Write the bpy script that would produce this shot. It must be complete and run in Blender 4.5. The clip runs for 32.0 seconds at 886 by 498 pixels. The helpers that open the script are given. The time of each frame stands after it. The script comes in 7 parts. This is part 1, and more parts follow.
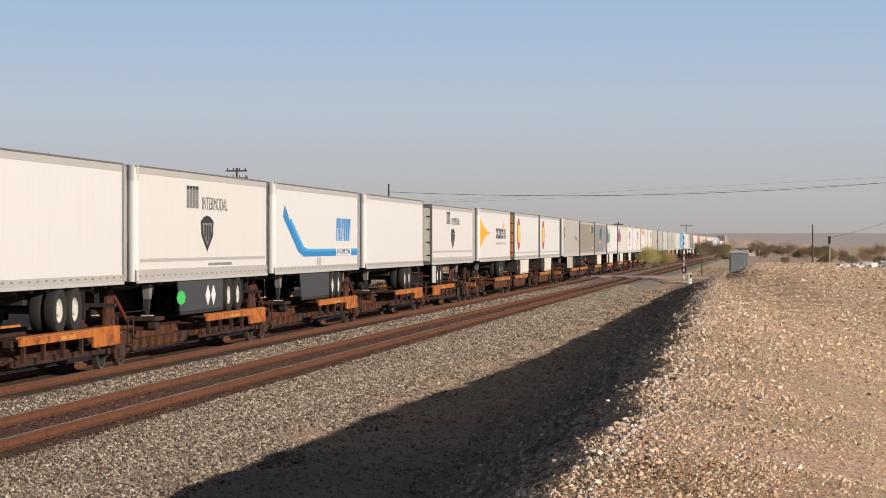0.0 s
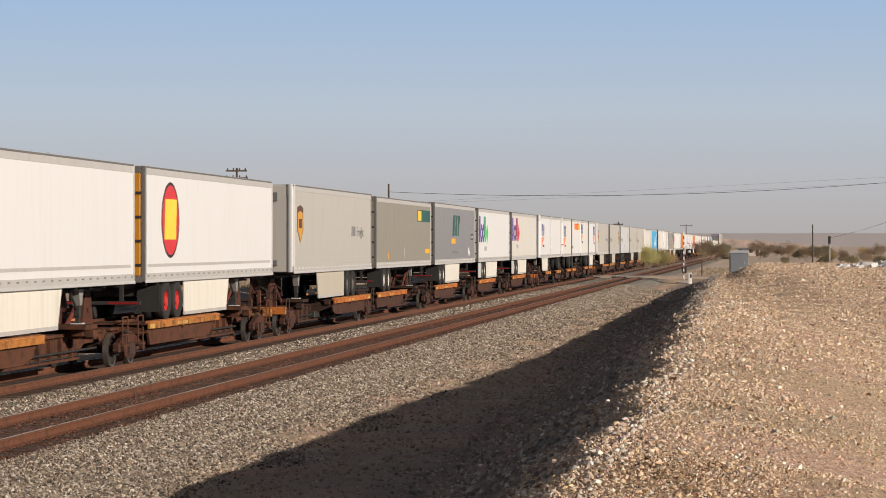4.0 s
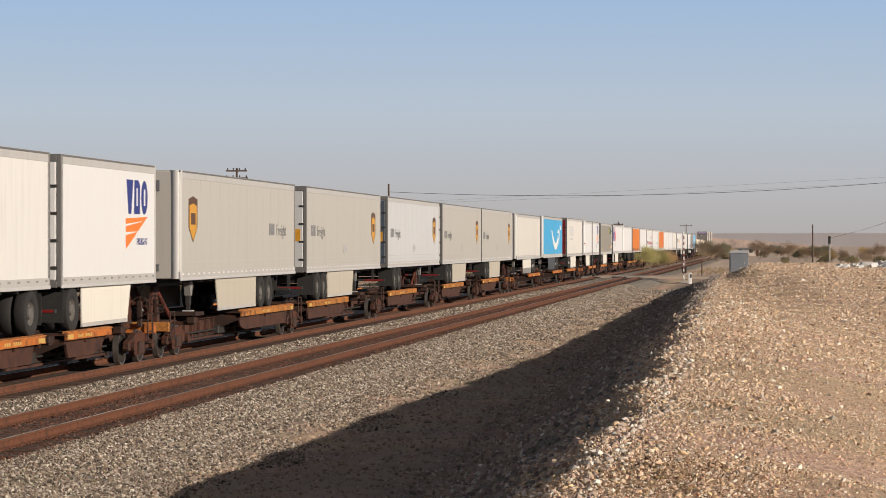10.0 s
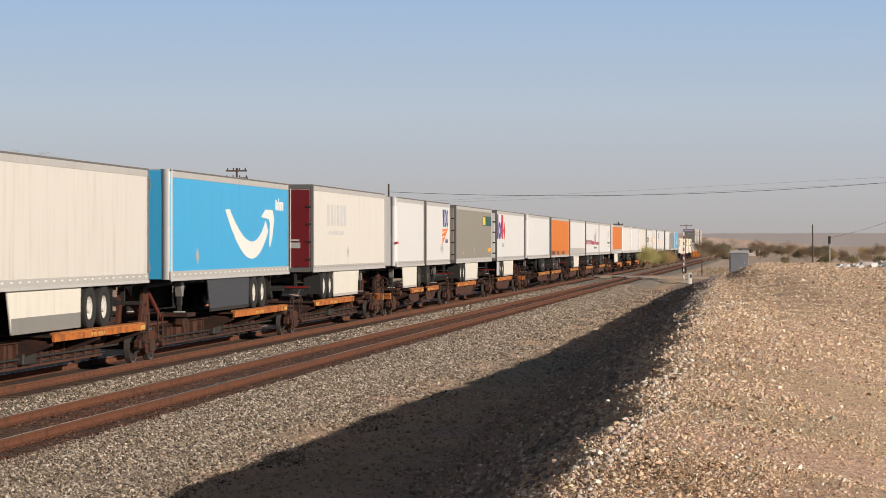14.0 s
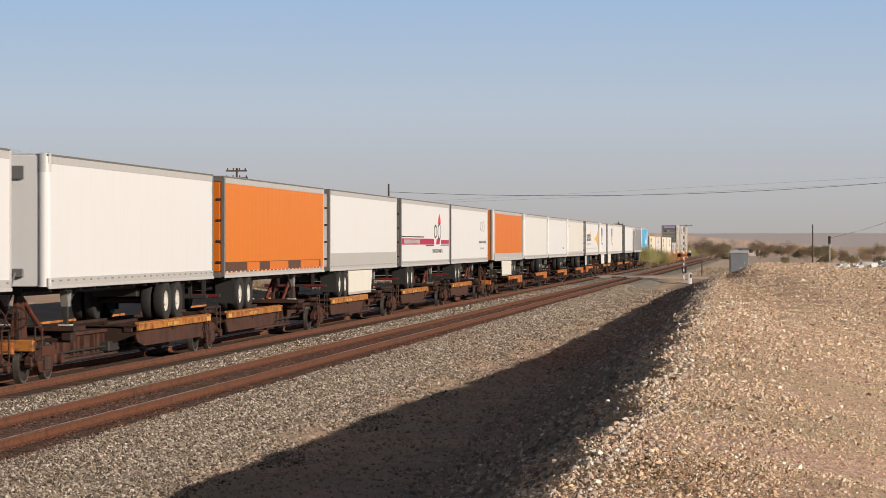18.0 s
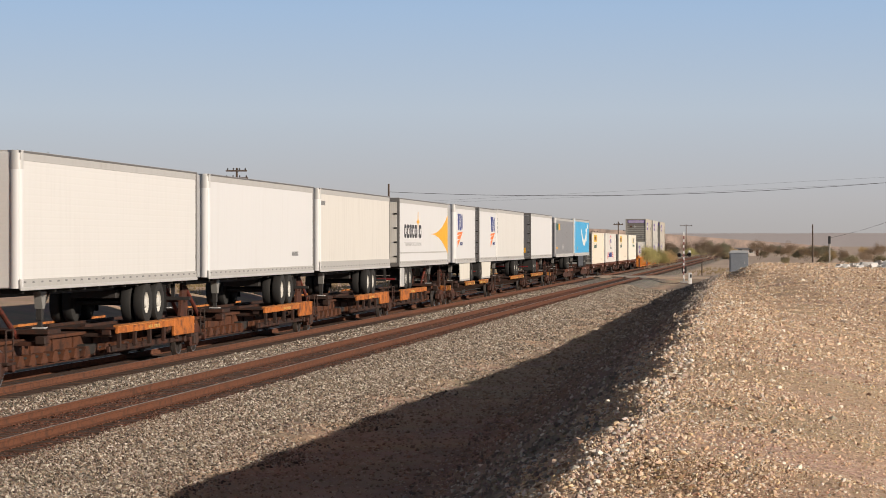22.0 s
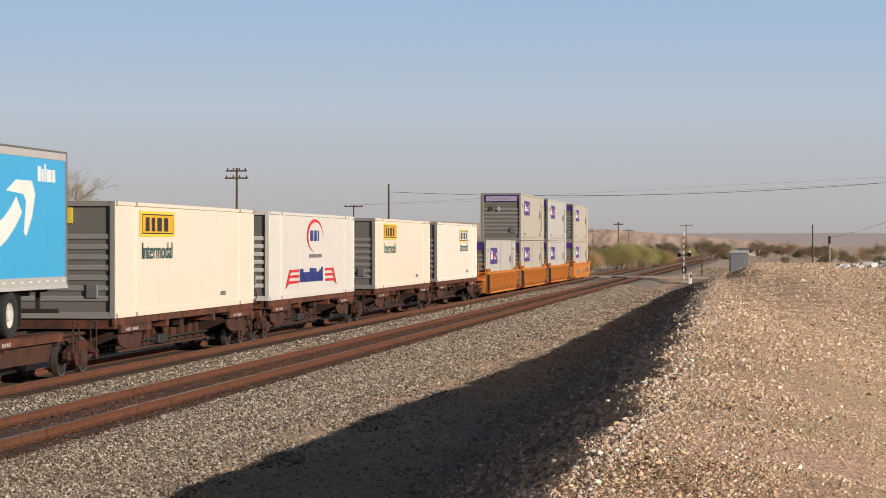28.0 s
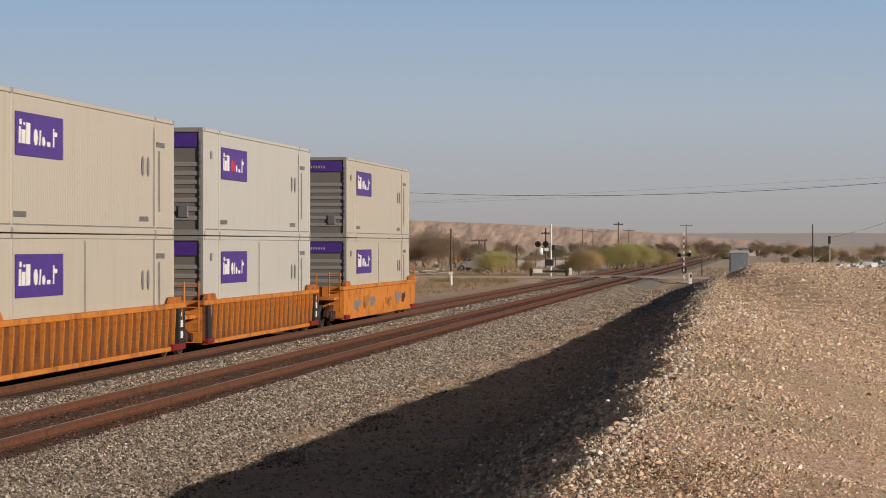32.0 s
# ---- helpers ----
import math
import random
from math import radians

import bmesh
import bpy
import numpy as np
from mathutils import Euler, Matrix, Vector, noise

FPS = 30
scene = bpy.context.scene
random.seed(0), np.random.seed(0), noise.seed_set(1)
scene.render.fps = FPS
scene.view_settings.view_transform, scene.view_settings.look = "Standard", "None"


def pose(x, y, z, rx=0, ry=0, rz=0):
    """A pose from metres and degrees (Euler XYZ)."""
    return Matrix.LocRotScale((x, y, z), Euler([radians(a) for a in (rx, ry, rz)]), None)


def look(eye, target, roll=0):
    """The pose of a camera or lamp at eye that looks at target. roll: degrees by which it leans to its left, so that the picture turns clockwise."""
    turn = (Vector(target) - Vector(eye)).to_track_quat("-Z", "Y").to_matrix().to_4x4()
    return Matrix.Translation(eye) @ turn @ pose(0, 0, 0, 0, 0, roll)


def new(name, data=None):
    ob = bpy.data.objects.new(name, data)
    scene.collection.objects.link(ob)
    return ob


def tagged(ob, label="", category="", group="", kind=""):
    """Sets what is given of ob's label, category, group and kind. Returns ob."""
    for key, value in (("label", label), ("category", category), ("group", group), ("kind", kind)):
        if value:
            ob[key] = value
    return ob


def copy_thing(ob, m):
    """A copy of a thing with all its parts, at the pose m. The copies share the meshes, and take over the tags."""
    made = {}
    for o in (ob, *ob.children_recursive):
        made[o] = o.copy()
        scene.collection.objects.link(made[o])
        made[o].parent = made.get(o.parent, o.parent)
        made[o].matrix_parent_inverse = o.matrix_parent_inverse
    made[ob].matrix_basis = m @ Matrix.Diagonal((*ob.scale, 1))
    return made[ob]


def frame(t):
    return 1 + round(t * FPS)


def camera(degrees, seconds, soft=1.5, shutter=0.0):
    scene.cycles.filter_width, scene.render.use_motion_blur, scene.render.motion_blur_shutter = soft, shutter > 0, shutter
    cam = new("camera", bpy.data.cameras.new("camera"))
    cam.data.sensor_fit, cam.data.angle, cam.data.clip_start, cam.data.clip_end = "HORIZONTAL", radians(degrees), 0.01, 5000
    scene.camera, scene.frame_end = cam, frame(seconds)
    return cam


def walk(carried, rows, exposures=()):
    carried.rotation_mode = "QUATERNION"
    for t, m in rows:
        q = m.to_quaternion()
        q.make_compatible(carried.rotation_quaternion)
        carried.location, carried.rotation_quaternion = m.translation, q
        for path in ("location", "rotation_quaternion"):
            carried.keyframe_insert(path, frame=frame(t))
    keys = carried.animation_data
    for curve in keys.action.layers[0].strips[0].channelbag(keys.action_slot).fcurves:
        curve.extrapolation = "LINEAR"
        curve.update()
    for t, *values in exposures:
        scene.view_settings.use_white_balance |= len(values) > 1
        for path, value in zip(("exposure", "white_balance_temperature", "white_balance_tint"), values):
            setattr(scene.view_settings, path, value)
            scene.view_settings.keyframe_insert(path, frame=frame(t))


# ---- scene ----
# ---------------------------------------------------------------- camera
# x runs across the tracks (the train side is negative), y along them, z = 0 at the rail heads
EYE = (0.0, 0.0, 3.1)
YAW, PITCH = 7.66, -0.12
cam = camera(20.83, 32.0, soft=0.6, shutter=0.1)
walk(cam, [(t, pose(*EYE, 90 + PITCH, 0, YAW)) for t in (0.0, 32.0)],
     [(0.0, 0.0), (28.0, -0.01), (28.9, -0.20), (31.0, -0.25), (32.0, -0.27)])

SPEED = 27.21                     # metres a second, towards the camera
TRAIN_X, NEAR_X = -17.2, -12.8    # centre lines of the two tracks

# ---------------------------------------------------------------- light
SUN_ELEV, SUN_AZ = 17.0, -26.0    # degrees above the horizon; degrees from +x towards +y
world = bpy.data.worlds.new("sky")
scene.world = world
world.use_nodes = True
wn, wl = world.node_tree.nodes, world.node_tree.links
sky = wn.new("ShaderNodeTexSky")
sky.sky_type, sky.sun_disc = "NISHITA", False
sky.sun_elevation = radians(SUN_ELEV)
sky.sun_rotation = radians(90 - SUN_AZ)
sky.air_density, sky.dust_density, sky.ozone_density, sky.altitude = 1.0, 1.5, 3.0, 700
dim = wn.new("ShaderNodeVectorMath")
dim.operation = "SCALE"
dim.inputs["Scale"].default_value = 0.07
wl.new(sky.outputs[0], dim.inputs[0])
# a dusty layer low over the plain, thinning upwards
way = wn.new("ShaderNodeTexCoord")
up = wn.new("ShaderNodeSeparateXYZ")
wl.new(way.outputs["Generated"], up.inputs[0])
dust = wn.new("ShaderNodeValToRGB")
for p_, c_ in ((0.0, (0.468, 0.44, 0.43)), (0.02, (0.512, 0.502, 0.52)), (0.055, (0.51, 0.577, 0.67)), (0.10, (0.385, 0.53, 0.745)), (0.17, (0.09, 0.11, 0.15)), (1.0, (0.015, 0.019, 0.03))):
    el = dust.color_ramp.elements.new(p_) if p_ not in (0.0, 1.0) else dust.color_ramp.elements[0 if p_ == 0.0 else -1]
    el.position, el.color = p_, (*c_, 1)
wl.new(up.outputs["Z"], dust.inputs[0])
blend = wn.new("ShaderNodeMix")
blend.data_type = "RGBA"
blend.inputs["Factor"].default_value = 0.88
wl.new(dim.outputs[0], blend.inputs["A"])
wl.new(dust.outputs["Color"], blend.inputs["B"])
wl.new(blend.outputs["Result"], wn["Background"].inputs["Color"])
wn["Background"].inputs["Strength"].default_value = 1.0
sun = new("sun", bpy.data.lights.new("sun", "SUN"))
sun.data.energy, sun.data.angle, sun.data.color = 5.0, radians(0.5), (1.0, 0.874, 0.745)
_e, _a = radians(SUN_ELEV), radians(SUN_AZ)
sun.matrix_world = look((60 * math.cos(_e) * math.cos(_a), 60 * math.cos(_e) * math.sin(_a), 60 * math.sin(_e)), (0, 0, 0))

# ---------------------------------------------------------------- materials
def material(name, rough=0.6, metal=0.0):
    m = bpy.data.materials.new(name)
    m.use_nodes = True
    b = m.node_tree.nodes["Principled BSDF"]
    b.inputs["Roughness"].default_value = rough
    b.inputs["Metallic"].default_value = metal
    return m, m.node_tree.nodes, m.node_tree.links, b


def ramp(nodes, stops):
    r = nodes.new("ShaderNodeValToRGB")
    while len(r.color_ramp.elements) < len(stops):
        r.color_ramp.elements.new(0.5)
    for e, (p, c) in zip(r.color_ramp.elements, stops):
        e.position, e.color = p, (*c, 1)
    return r


def noise_tex(nodes, links, scale, detail=4.0, vec=None, rough=0.55):
    n = nodes.new("ShaderNodeTexNoise")
    n.inputs["Scale"].default_value, n.inputs["Detail"].default_value, n.inputs["Roughness"].default_value = scale, detail, rough
    if vec is not None:
        links.new(vec, n.inputs["Vector"])
    return n


def mixer(nodes, links, fac, a, b, mode="MIX"):
    m = nodes.new("ShaderNodeMix")
    m.data_type, m.blend_type = "RGBA", mode
    for sock, val in ((m.inputs["Factor"], fac), (m.inputs["A"], a), (m.inputs["B"], b)):
        if isinstance(val, bpy.types.NodeSocket):
            links.new(val, sock)
        elif isinstance(val, tuple):
            sock.default_value = (*val, 1)
        else:
            sock.default_value = val
    return m.outputs["Result"]


def vec_scaled(nodes, links, scale, out="Object"):
    tc = nodes.new("ShaderNodeTexCoord")
    mp = nodes.new("ShaderNodeMapping")
    mp.inputs["Scale"].default_value = scale
    links.new(tc.outputs[out], mp.inputs["Vector"])
    return mp.outputs["Vector"]


def bumped(nodes, links, bsdf, height, strength, dist):
    b = nodes.new("ShaderNodeBump")
    b.inputs["Strength"].default_value, b.inputs["Distance"].default_value = strength, dist
    links.new(height, b.inputs["Height"])
    links.new(b.outputs["Normal"], bsdf.inputs["Normal"])


def paint(name, col, rough=0.45, dirt=0.25, dirt_col=(0.16, 0.12, 0.085), ribs=None, metal=0.0, press=0.6):
    """Sheet paint: rain streaks, road dirt, slight oil-canning; ribs: (axis, pitch) of pressed ribs."""
    m, n, l, b = material(name, rough, metal)
    info = n.new("ShaderNodeObjectInfo")
    v = vec_scaled(n, l, (1, 1, 1))
    shift = n.new("ShaderNodeVectorMath")
    shift.operation = "ADD"
    mul = n.new("ShaderNodeMath")
    mul.operation = "MULTIPLY"
    mul.inputs[1].default_value = 91.0
    l.new(info.outputs["Random"], mul.inputs[0])
    l.new(v, shift.inputs[0])
    l.new(mul.outputs[0], shift.inputs[1])
    st = n.new("ShaderNodeMapping")
    st.inputs["Scale"].default_value = (3.0, 3.0, 0.22)
    l.new(shift.outputs[0], st.inputs["Vector"])
    streak = noise_tex(n, l, 1.6, 6, st.outputs[0], 0.65)
    cloud = noise_tex(n, l, 0.55, 4, shift.outputs[0])
    fine = noise_tex(n, l, 22, 3, shift.outputs[0])
    r1 = ramp(n, [(0.48, (0, 0, 0)), (0.80, (1, 1, 1))])
    l.new(streak.outputs["Fac"], r1.inputs[0])
    r2 = ramp(n, [(0.35, (0.25, 0.25, 0.25)), (0.75, (1, 1, 1))])
    l.new(cloud.outputs["Fac"], r2.inputs[0])
    amt = n.new("ShaderNodeMath")
    amt.operation = "MULTIPLY"
    l.new(r1.outputs[0], amt.inputs[0])
    l.new(r2.outputs[0], amt.inputs[1])
    amt2 = n.new("ShaderNodeMath")
    amt2.operation = "MULTIPLY"
    amt2.inputs[1].default_value = dirt
    l.new(amt.outputs[0], amt2.inputs[0])
    tone = mixer(n, l, 0.10, col, fine.outputs["Color"], "SOFT_LIGHT")
    l.new(mixer(n, l, amt2.outputs[0], tone, dirt_col), b.inputs["Base Color"])
    height = cloud.outputs["Fac"]
    strength, dist = 0.12, 0.03
    if ribs:
        wv = n.new("ShaderNodeTexWave")
        wv.wave_type, wv.bands_direction, wv.wave_profile = "BANDS", ribs[0], "SIN"
        wv.inputs["Scale"].default_value = 1.0 / ribs[1] * 0.314159
        wv.inputs["Distortion"].default_value = 0
        l.new(v, wv.inputs["Vector"])
        rr = ramp(n, [(0.0, (0, 0, 0)), (0.25, (1, 1, 1))])
        l.new(wv.outputs["Fac"], rr.inputs[0])
        height, strength, dist = rr.outputs[0], press, 0.012
    bumped(n, l, b, height, strength, dist)
    return m


def rusty(name, base, rust=(0.16, 0.055, 0.022), amount=0.5, rough=0.75, scale=2.2):
    """Worn steel paint broken by rust and grime."""
    m, n, l, b = material(name, rough)
    v = vec_scaled(n, l, (1, 1, 1))
    a = noise_tex(n, l, scale, 8, v, 0.68)
    c = noise_tex(n, l, scale * 9, 4, v)
    r = ramp(n, [(0.62 - 0.3 * amount, (0, 0, 0)), (0.78 - 0.3 * amount, (1, 1, 1))])
    l.new(a.outputs["Fac"], r.inputs[0])
    col = mixer(n, l, r.outputs[0], base, rust)
    l.new(mixer(n, l, 0.5, col, c.outputs["Fac"], "SOFT_LIGHT"), b.inputs["Base Color"])
    bumped(n, l, b, c.outputs["Fac"], 0.25, 0.01)
    return m


def plain(name, col, rough=0.6, metal=0.0, grain=30.0, depth=0.15):
    m, n, l, b = material(name, rough, metal)
    v = vec_scaled(n, l, (1, 1, 1))
    a = noise_tex(n, l, grain, 4, v)
    c = noise_tex(n, l, grain * 0.08, 3, v)
    x = mixer(n, l, 0.4, col, a.outputs["Fac"], "SOFT_LIGHT")
    l.new(mixer(n, l, 0.35, x, c.outputs["Fac"], "SOFT_LIGHT"), b.inputs["Base Color"])
    bumped(n, l, b, a.outputs["Fac"], depth, 0.005)
    return m


def stony(name, tones, rough=0.9):
    """Loose stones, each of its own tone."""
    m, n, l, b = material(name, rough)
    g = n.new("ShaderNodeNewGeometry")
    k = len(tones)
    r = ramp(n, [(i / k, c) for i, c in enumerate(tones)])
    r.color_ramp.interpolation = "CONSTANT"
    l.new(g.outputs["Random Per Island"], r.inputs[0])
    v = vec_scaled(n, l, (1, 1, 1))
    a = noise_tex(n, l, 45, 4, v)
    l.new(mixer(n, l, 0.5, r.outputs[0], a.outputs["Color"], "SOFT_LIGHT"), b.inputs["Base Color"])
    return m


WHITE = paint("white_paint", (0.70, 0.70, 0.70), dirt=0.2, dirt_col=(0.40, 0.36, 0.30))
WHITE_DIRTY = paint("stained_white_paint", (0.66, 0.635, 0.585), dirt=0.65, dirt_col=(0.32, 0.27, 0.21))
WHITE_RIB_H = paint("white_ribbed_sheet", (0.70, 0.69, 0.67), dirt=0.15, ribs=("Z", 0.16), press=0.08)
WHITE_RIB_V = paint("white_upright_ribs", (0.70, 0.685, 0.65), dirt=0.3, ribs=("Y", 0.40), press=0.3)
CREAM = paint("cream_paint", (0.70, 0.675, 0.625), dirt=0.3)
TAN = paint("tan_grey_paint", (0.46, 0.44, 0.40), dirt=0.22)
GREYISH = paint("pale_grey_paint", (0.55, 0.56, 0.57), dirt=0.2)
OLIVE = paint("brown_grey_paint", (0.27, 0.25, 0.207), dirt=0.35)
SILVER = paint("silver_paint", (0.26, 0.26, 0.27), rough=0.4, dirt=0.25, metal=0.15)
ORANGE = paint("orange_paint", (0.66, 0.18, 0.006), dirt=0.25, ribs=("Y", 0.62), dirt_col=(0.35, 0.06, 0.01))
ORANGE_RED = paint("red_orange_paint", (0.64, 0.165, 0.01), dirt=0.3, ribs=("Y", 0.75), dirt_col=(0.3, 0.05, 0.02))
BLUE = paint("sky_blue_paint", (0.05, 0.385, 0.70), dirt=0.15)
BOXGREY = paint("container_grey_paint", (0.51, 0.462, 0.385), dirt=0.35, ribs=("Y", 0.14))
BOXCREAM = paint("container_cream_paint", (0.80, 0.71, 0.585), dirt=0.25, dirt_col=(0.45, 0.32, 0.20))
BOXWHITE = paint("container_ivory_paint", (0.80, 0.755, 0.655), dirt=0.25, dirt_col=(0.45, 0.34, 0.23))
BOXPALE = paint("container_pale_paint", (0.52, 0.505, 0.465), dirt=0.3, ribs=("Y", 0.14), press=0.4)
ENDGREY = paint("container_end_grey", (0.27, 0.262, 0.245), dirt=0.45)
ENDPANEL_SHADED = paint("rib_shaded_container_end_panel", (0.17, 0.16, 0.145), dirt=0.6)
LILAC = paint("faded_lilac_plate", (0.42, 0.36, 0.52), dirt=0.3)
TOP_RAIL = paint("dark_top_rail", (0.15, 0.145, 0.14), rough=0.45, dirt=0.4)
RAIL_GREY = paint("grey_side_rail", (0.46, 0.45, 0.43), rough=0.4, dirt=0.4)
LEG_GREY = paint("grimy_leg_grey", (0.24, 0.235, 0.22), dirt=0.5)
ALU = paint("dull_aluminium", (0.56, 0.555, 0.54), rough=0.35, dirt=0.3, metal=0.1)
MAROON = paint("maroon_paint", (0.16, 0.012, 0.016), dirt=0.2)
DOOR_GREY = paint("grey_door_paint", (0.15, 0.15, 0.155), dirt=0.3)
DOOR_BLUE = paint("slate_blue_door", (0.07, 0.085, 0.12), dirt=0.3)
AMBER = paint("amber_door_paint", (0.55, 0.24, 0.02), dirt=0.3)
CHASSIS = plain("chassis_black", (0.028, 0.025, 0.023), 0.7)
RUBBER = plain("tyre_rubber", (0.022, 0.021, 0.020), 0.85)
HUB_WHITE = plain("white_wheel_hub", (0.62, 0.60, 0.55), 0.4)
HUB_RED = plain("red_wheel_hub", (0.50, 0.03, 0.025), 0.45)
HUB_DARK = plain("grimy_wheel_hub", (0.12, 0.11, 0.10), 0.55)
SKIRT = paint("side_skirt_white", (0.74, 0.71, 0.63), dirt=0.4)
SKIRT_TAN = paint("side_skirt_tan", (0.50, 0.455, 0.375), dirt=0.4)
SKIRT_GREY = paint("side_skirt_grey", (0.05, 0.054, 0.062), dirt=0.3)
LAMP_RED = plain("red_reflector", (0.21, 0.014, 0.014), 0.4)
TAPE = plain("white_reflector", (0.80, 0.78, 0.74), 0.35)
INK = plain("black_lettering", (0.022, 0.022, 0.025), 0.5)
INK_GREY = plain("grey_lettering", (0.20, 0.20, 0.20), 0.5)
M_BLUE = plain("blue_marking", (0.02, 0.22, 0.55), 0.45)
M_NAVY = plain("navy_marking", (0.02, 0.035, 0.20), 0.45)
M_PURPLE = plain("purple_marking", (0.075, 0.03, 0.24), 0.45)
M_GREEN = plain("green_marking", (0.06, 0.55, 0.12), 0.45)
M_DKGREEN = plain("dark_green_marking", (0.02, 0.10, 0.085), 0.5)
M_ORANGE = plain("orange_marking", (0.85, 0.20, 0.02), 0.45)
M_RED = plain("red_marking", (0.62, 0.03, 0.035), 0.45)
M_YELLOW = plain("yellow_marking", (0.85, 0.42, 0.01), 0.45)
M_AMBER = plain("amber_marking", (0.60, 0.30, 0.03), 0.45)
M_LEMON = plain("lemon_marking", (0.80, 0.62, 0.05), 0.45)
M_BROWN = plain("brown_marking", (0.10, 0.045, 0.02), 0.45)
M_CRIMSON = plain("crimson_marking", (0.40, 0.015, 0.06), 0.45)
M_GREY = plain("pale_grey_marking", (0.42, 0.42, 0.42), 0.5)
M_FAINT = plain("faint_grey_marking", (0.56, 0.56, 0.56), 0.5)
M_WHITE = plain("white_marking", (0.80, 0.79, 0.76), 0.45)
RUST_DARK = rusty("dark_rusty_steel", (0.0281, 0.0132, 0.00825), (0.0675, 0.0215, 0.00975), 0.5)
RUST_BROWN = rusty("brown_rusty_steel", (0.0759, 0.0233, 0.0107), (0.0344, 0.0129, 0.00783), 0.5)
CAR_ORANGE = rusty("worn_orange_steel", (0.47, 0.142, 0.024), (0.146, 0.0473, 0.018), 0.5, scale=3.2)
CAR_YELLOW = rusty("worn_yellow_steel", (0.42, 0.165, 0.03), (0.12, 0.045, 0.018), 0.56, scale=3.2)
LIP_ORANGE = rusty("scuffed_orange_lip", (0.52, 0.19, 0.045), (0.20, 0.065, 0.022), 0.5, scale=6)
HITCH_RED = rusty("red_oxide_steel", (0.156, 0.0292, 0.0169), (0.065, 0.0208, 0.013), 0.5, scale=4)
TAPE_YELLOW = plain("yellow_reflective_tape", (0.56, 0.36, 0.10), 0.45)
PLATE_BROWN = rusty("brown_side_plate", (0.0711, 0.0272, 0.0153), (0.0321, 0.0131, 0.0085), 0.5, scale=1.8)
BEAM_BROWN = rusty("brown_spine_steel", (0.0743, 0.0286, 0.017), (0.0378, 0.0154, 0.01), 0.5, scale=1.8)
BEAM_ORANGE = rusty("orange_brown_spine_steel", (0.0972, 0.0328, 0.0129), (0.0355, 0.0148, 0.00858), 0.5, scale=2.5)
RED_SILL = rusty("red_brown_steel", (0.15, 0.045, 0.021), (0.055, 0.024, 0.015), 0.66, scale=1.8)
WELL_ORANGE = rusty("well_car_orange", (0.56, 0.195, 0.026), (0.30, 0.095, 0.02), 0.42, scale=1.6)
# rusty well orange, darkened so the shadow between ribs is in the colour
WELL_SHEET_SHADED = rusty("rib_shaded_well_sheet", (0.175, 0.0595, 0.0126), (0.084, 0.0294, 0.0105), 0.5, scale=1.5)
WHEEL_STEEL = plain("wheel_steel", (0.032, 0.026, 0.023), 0.6, 0.1)
RAIL_TOP = plain("polished_rail_head", (0.42, 0.38, 0.35), 0.35, 0.9)
RAIL_RUST = rusty("rusty_rail", (0.139, 0.051, 0.0239), (0.0779, 0.0316, 0.0166), 0.5, 0.85, 5.0)
TIE_WOOD = plain("creosoted_tie", (0.060, 0.036, 0.026), 0.9, 0.0, 18, 0.6)

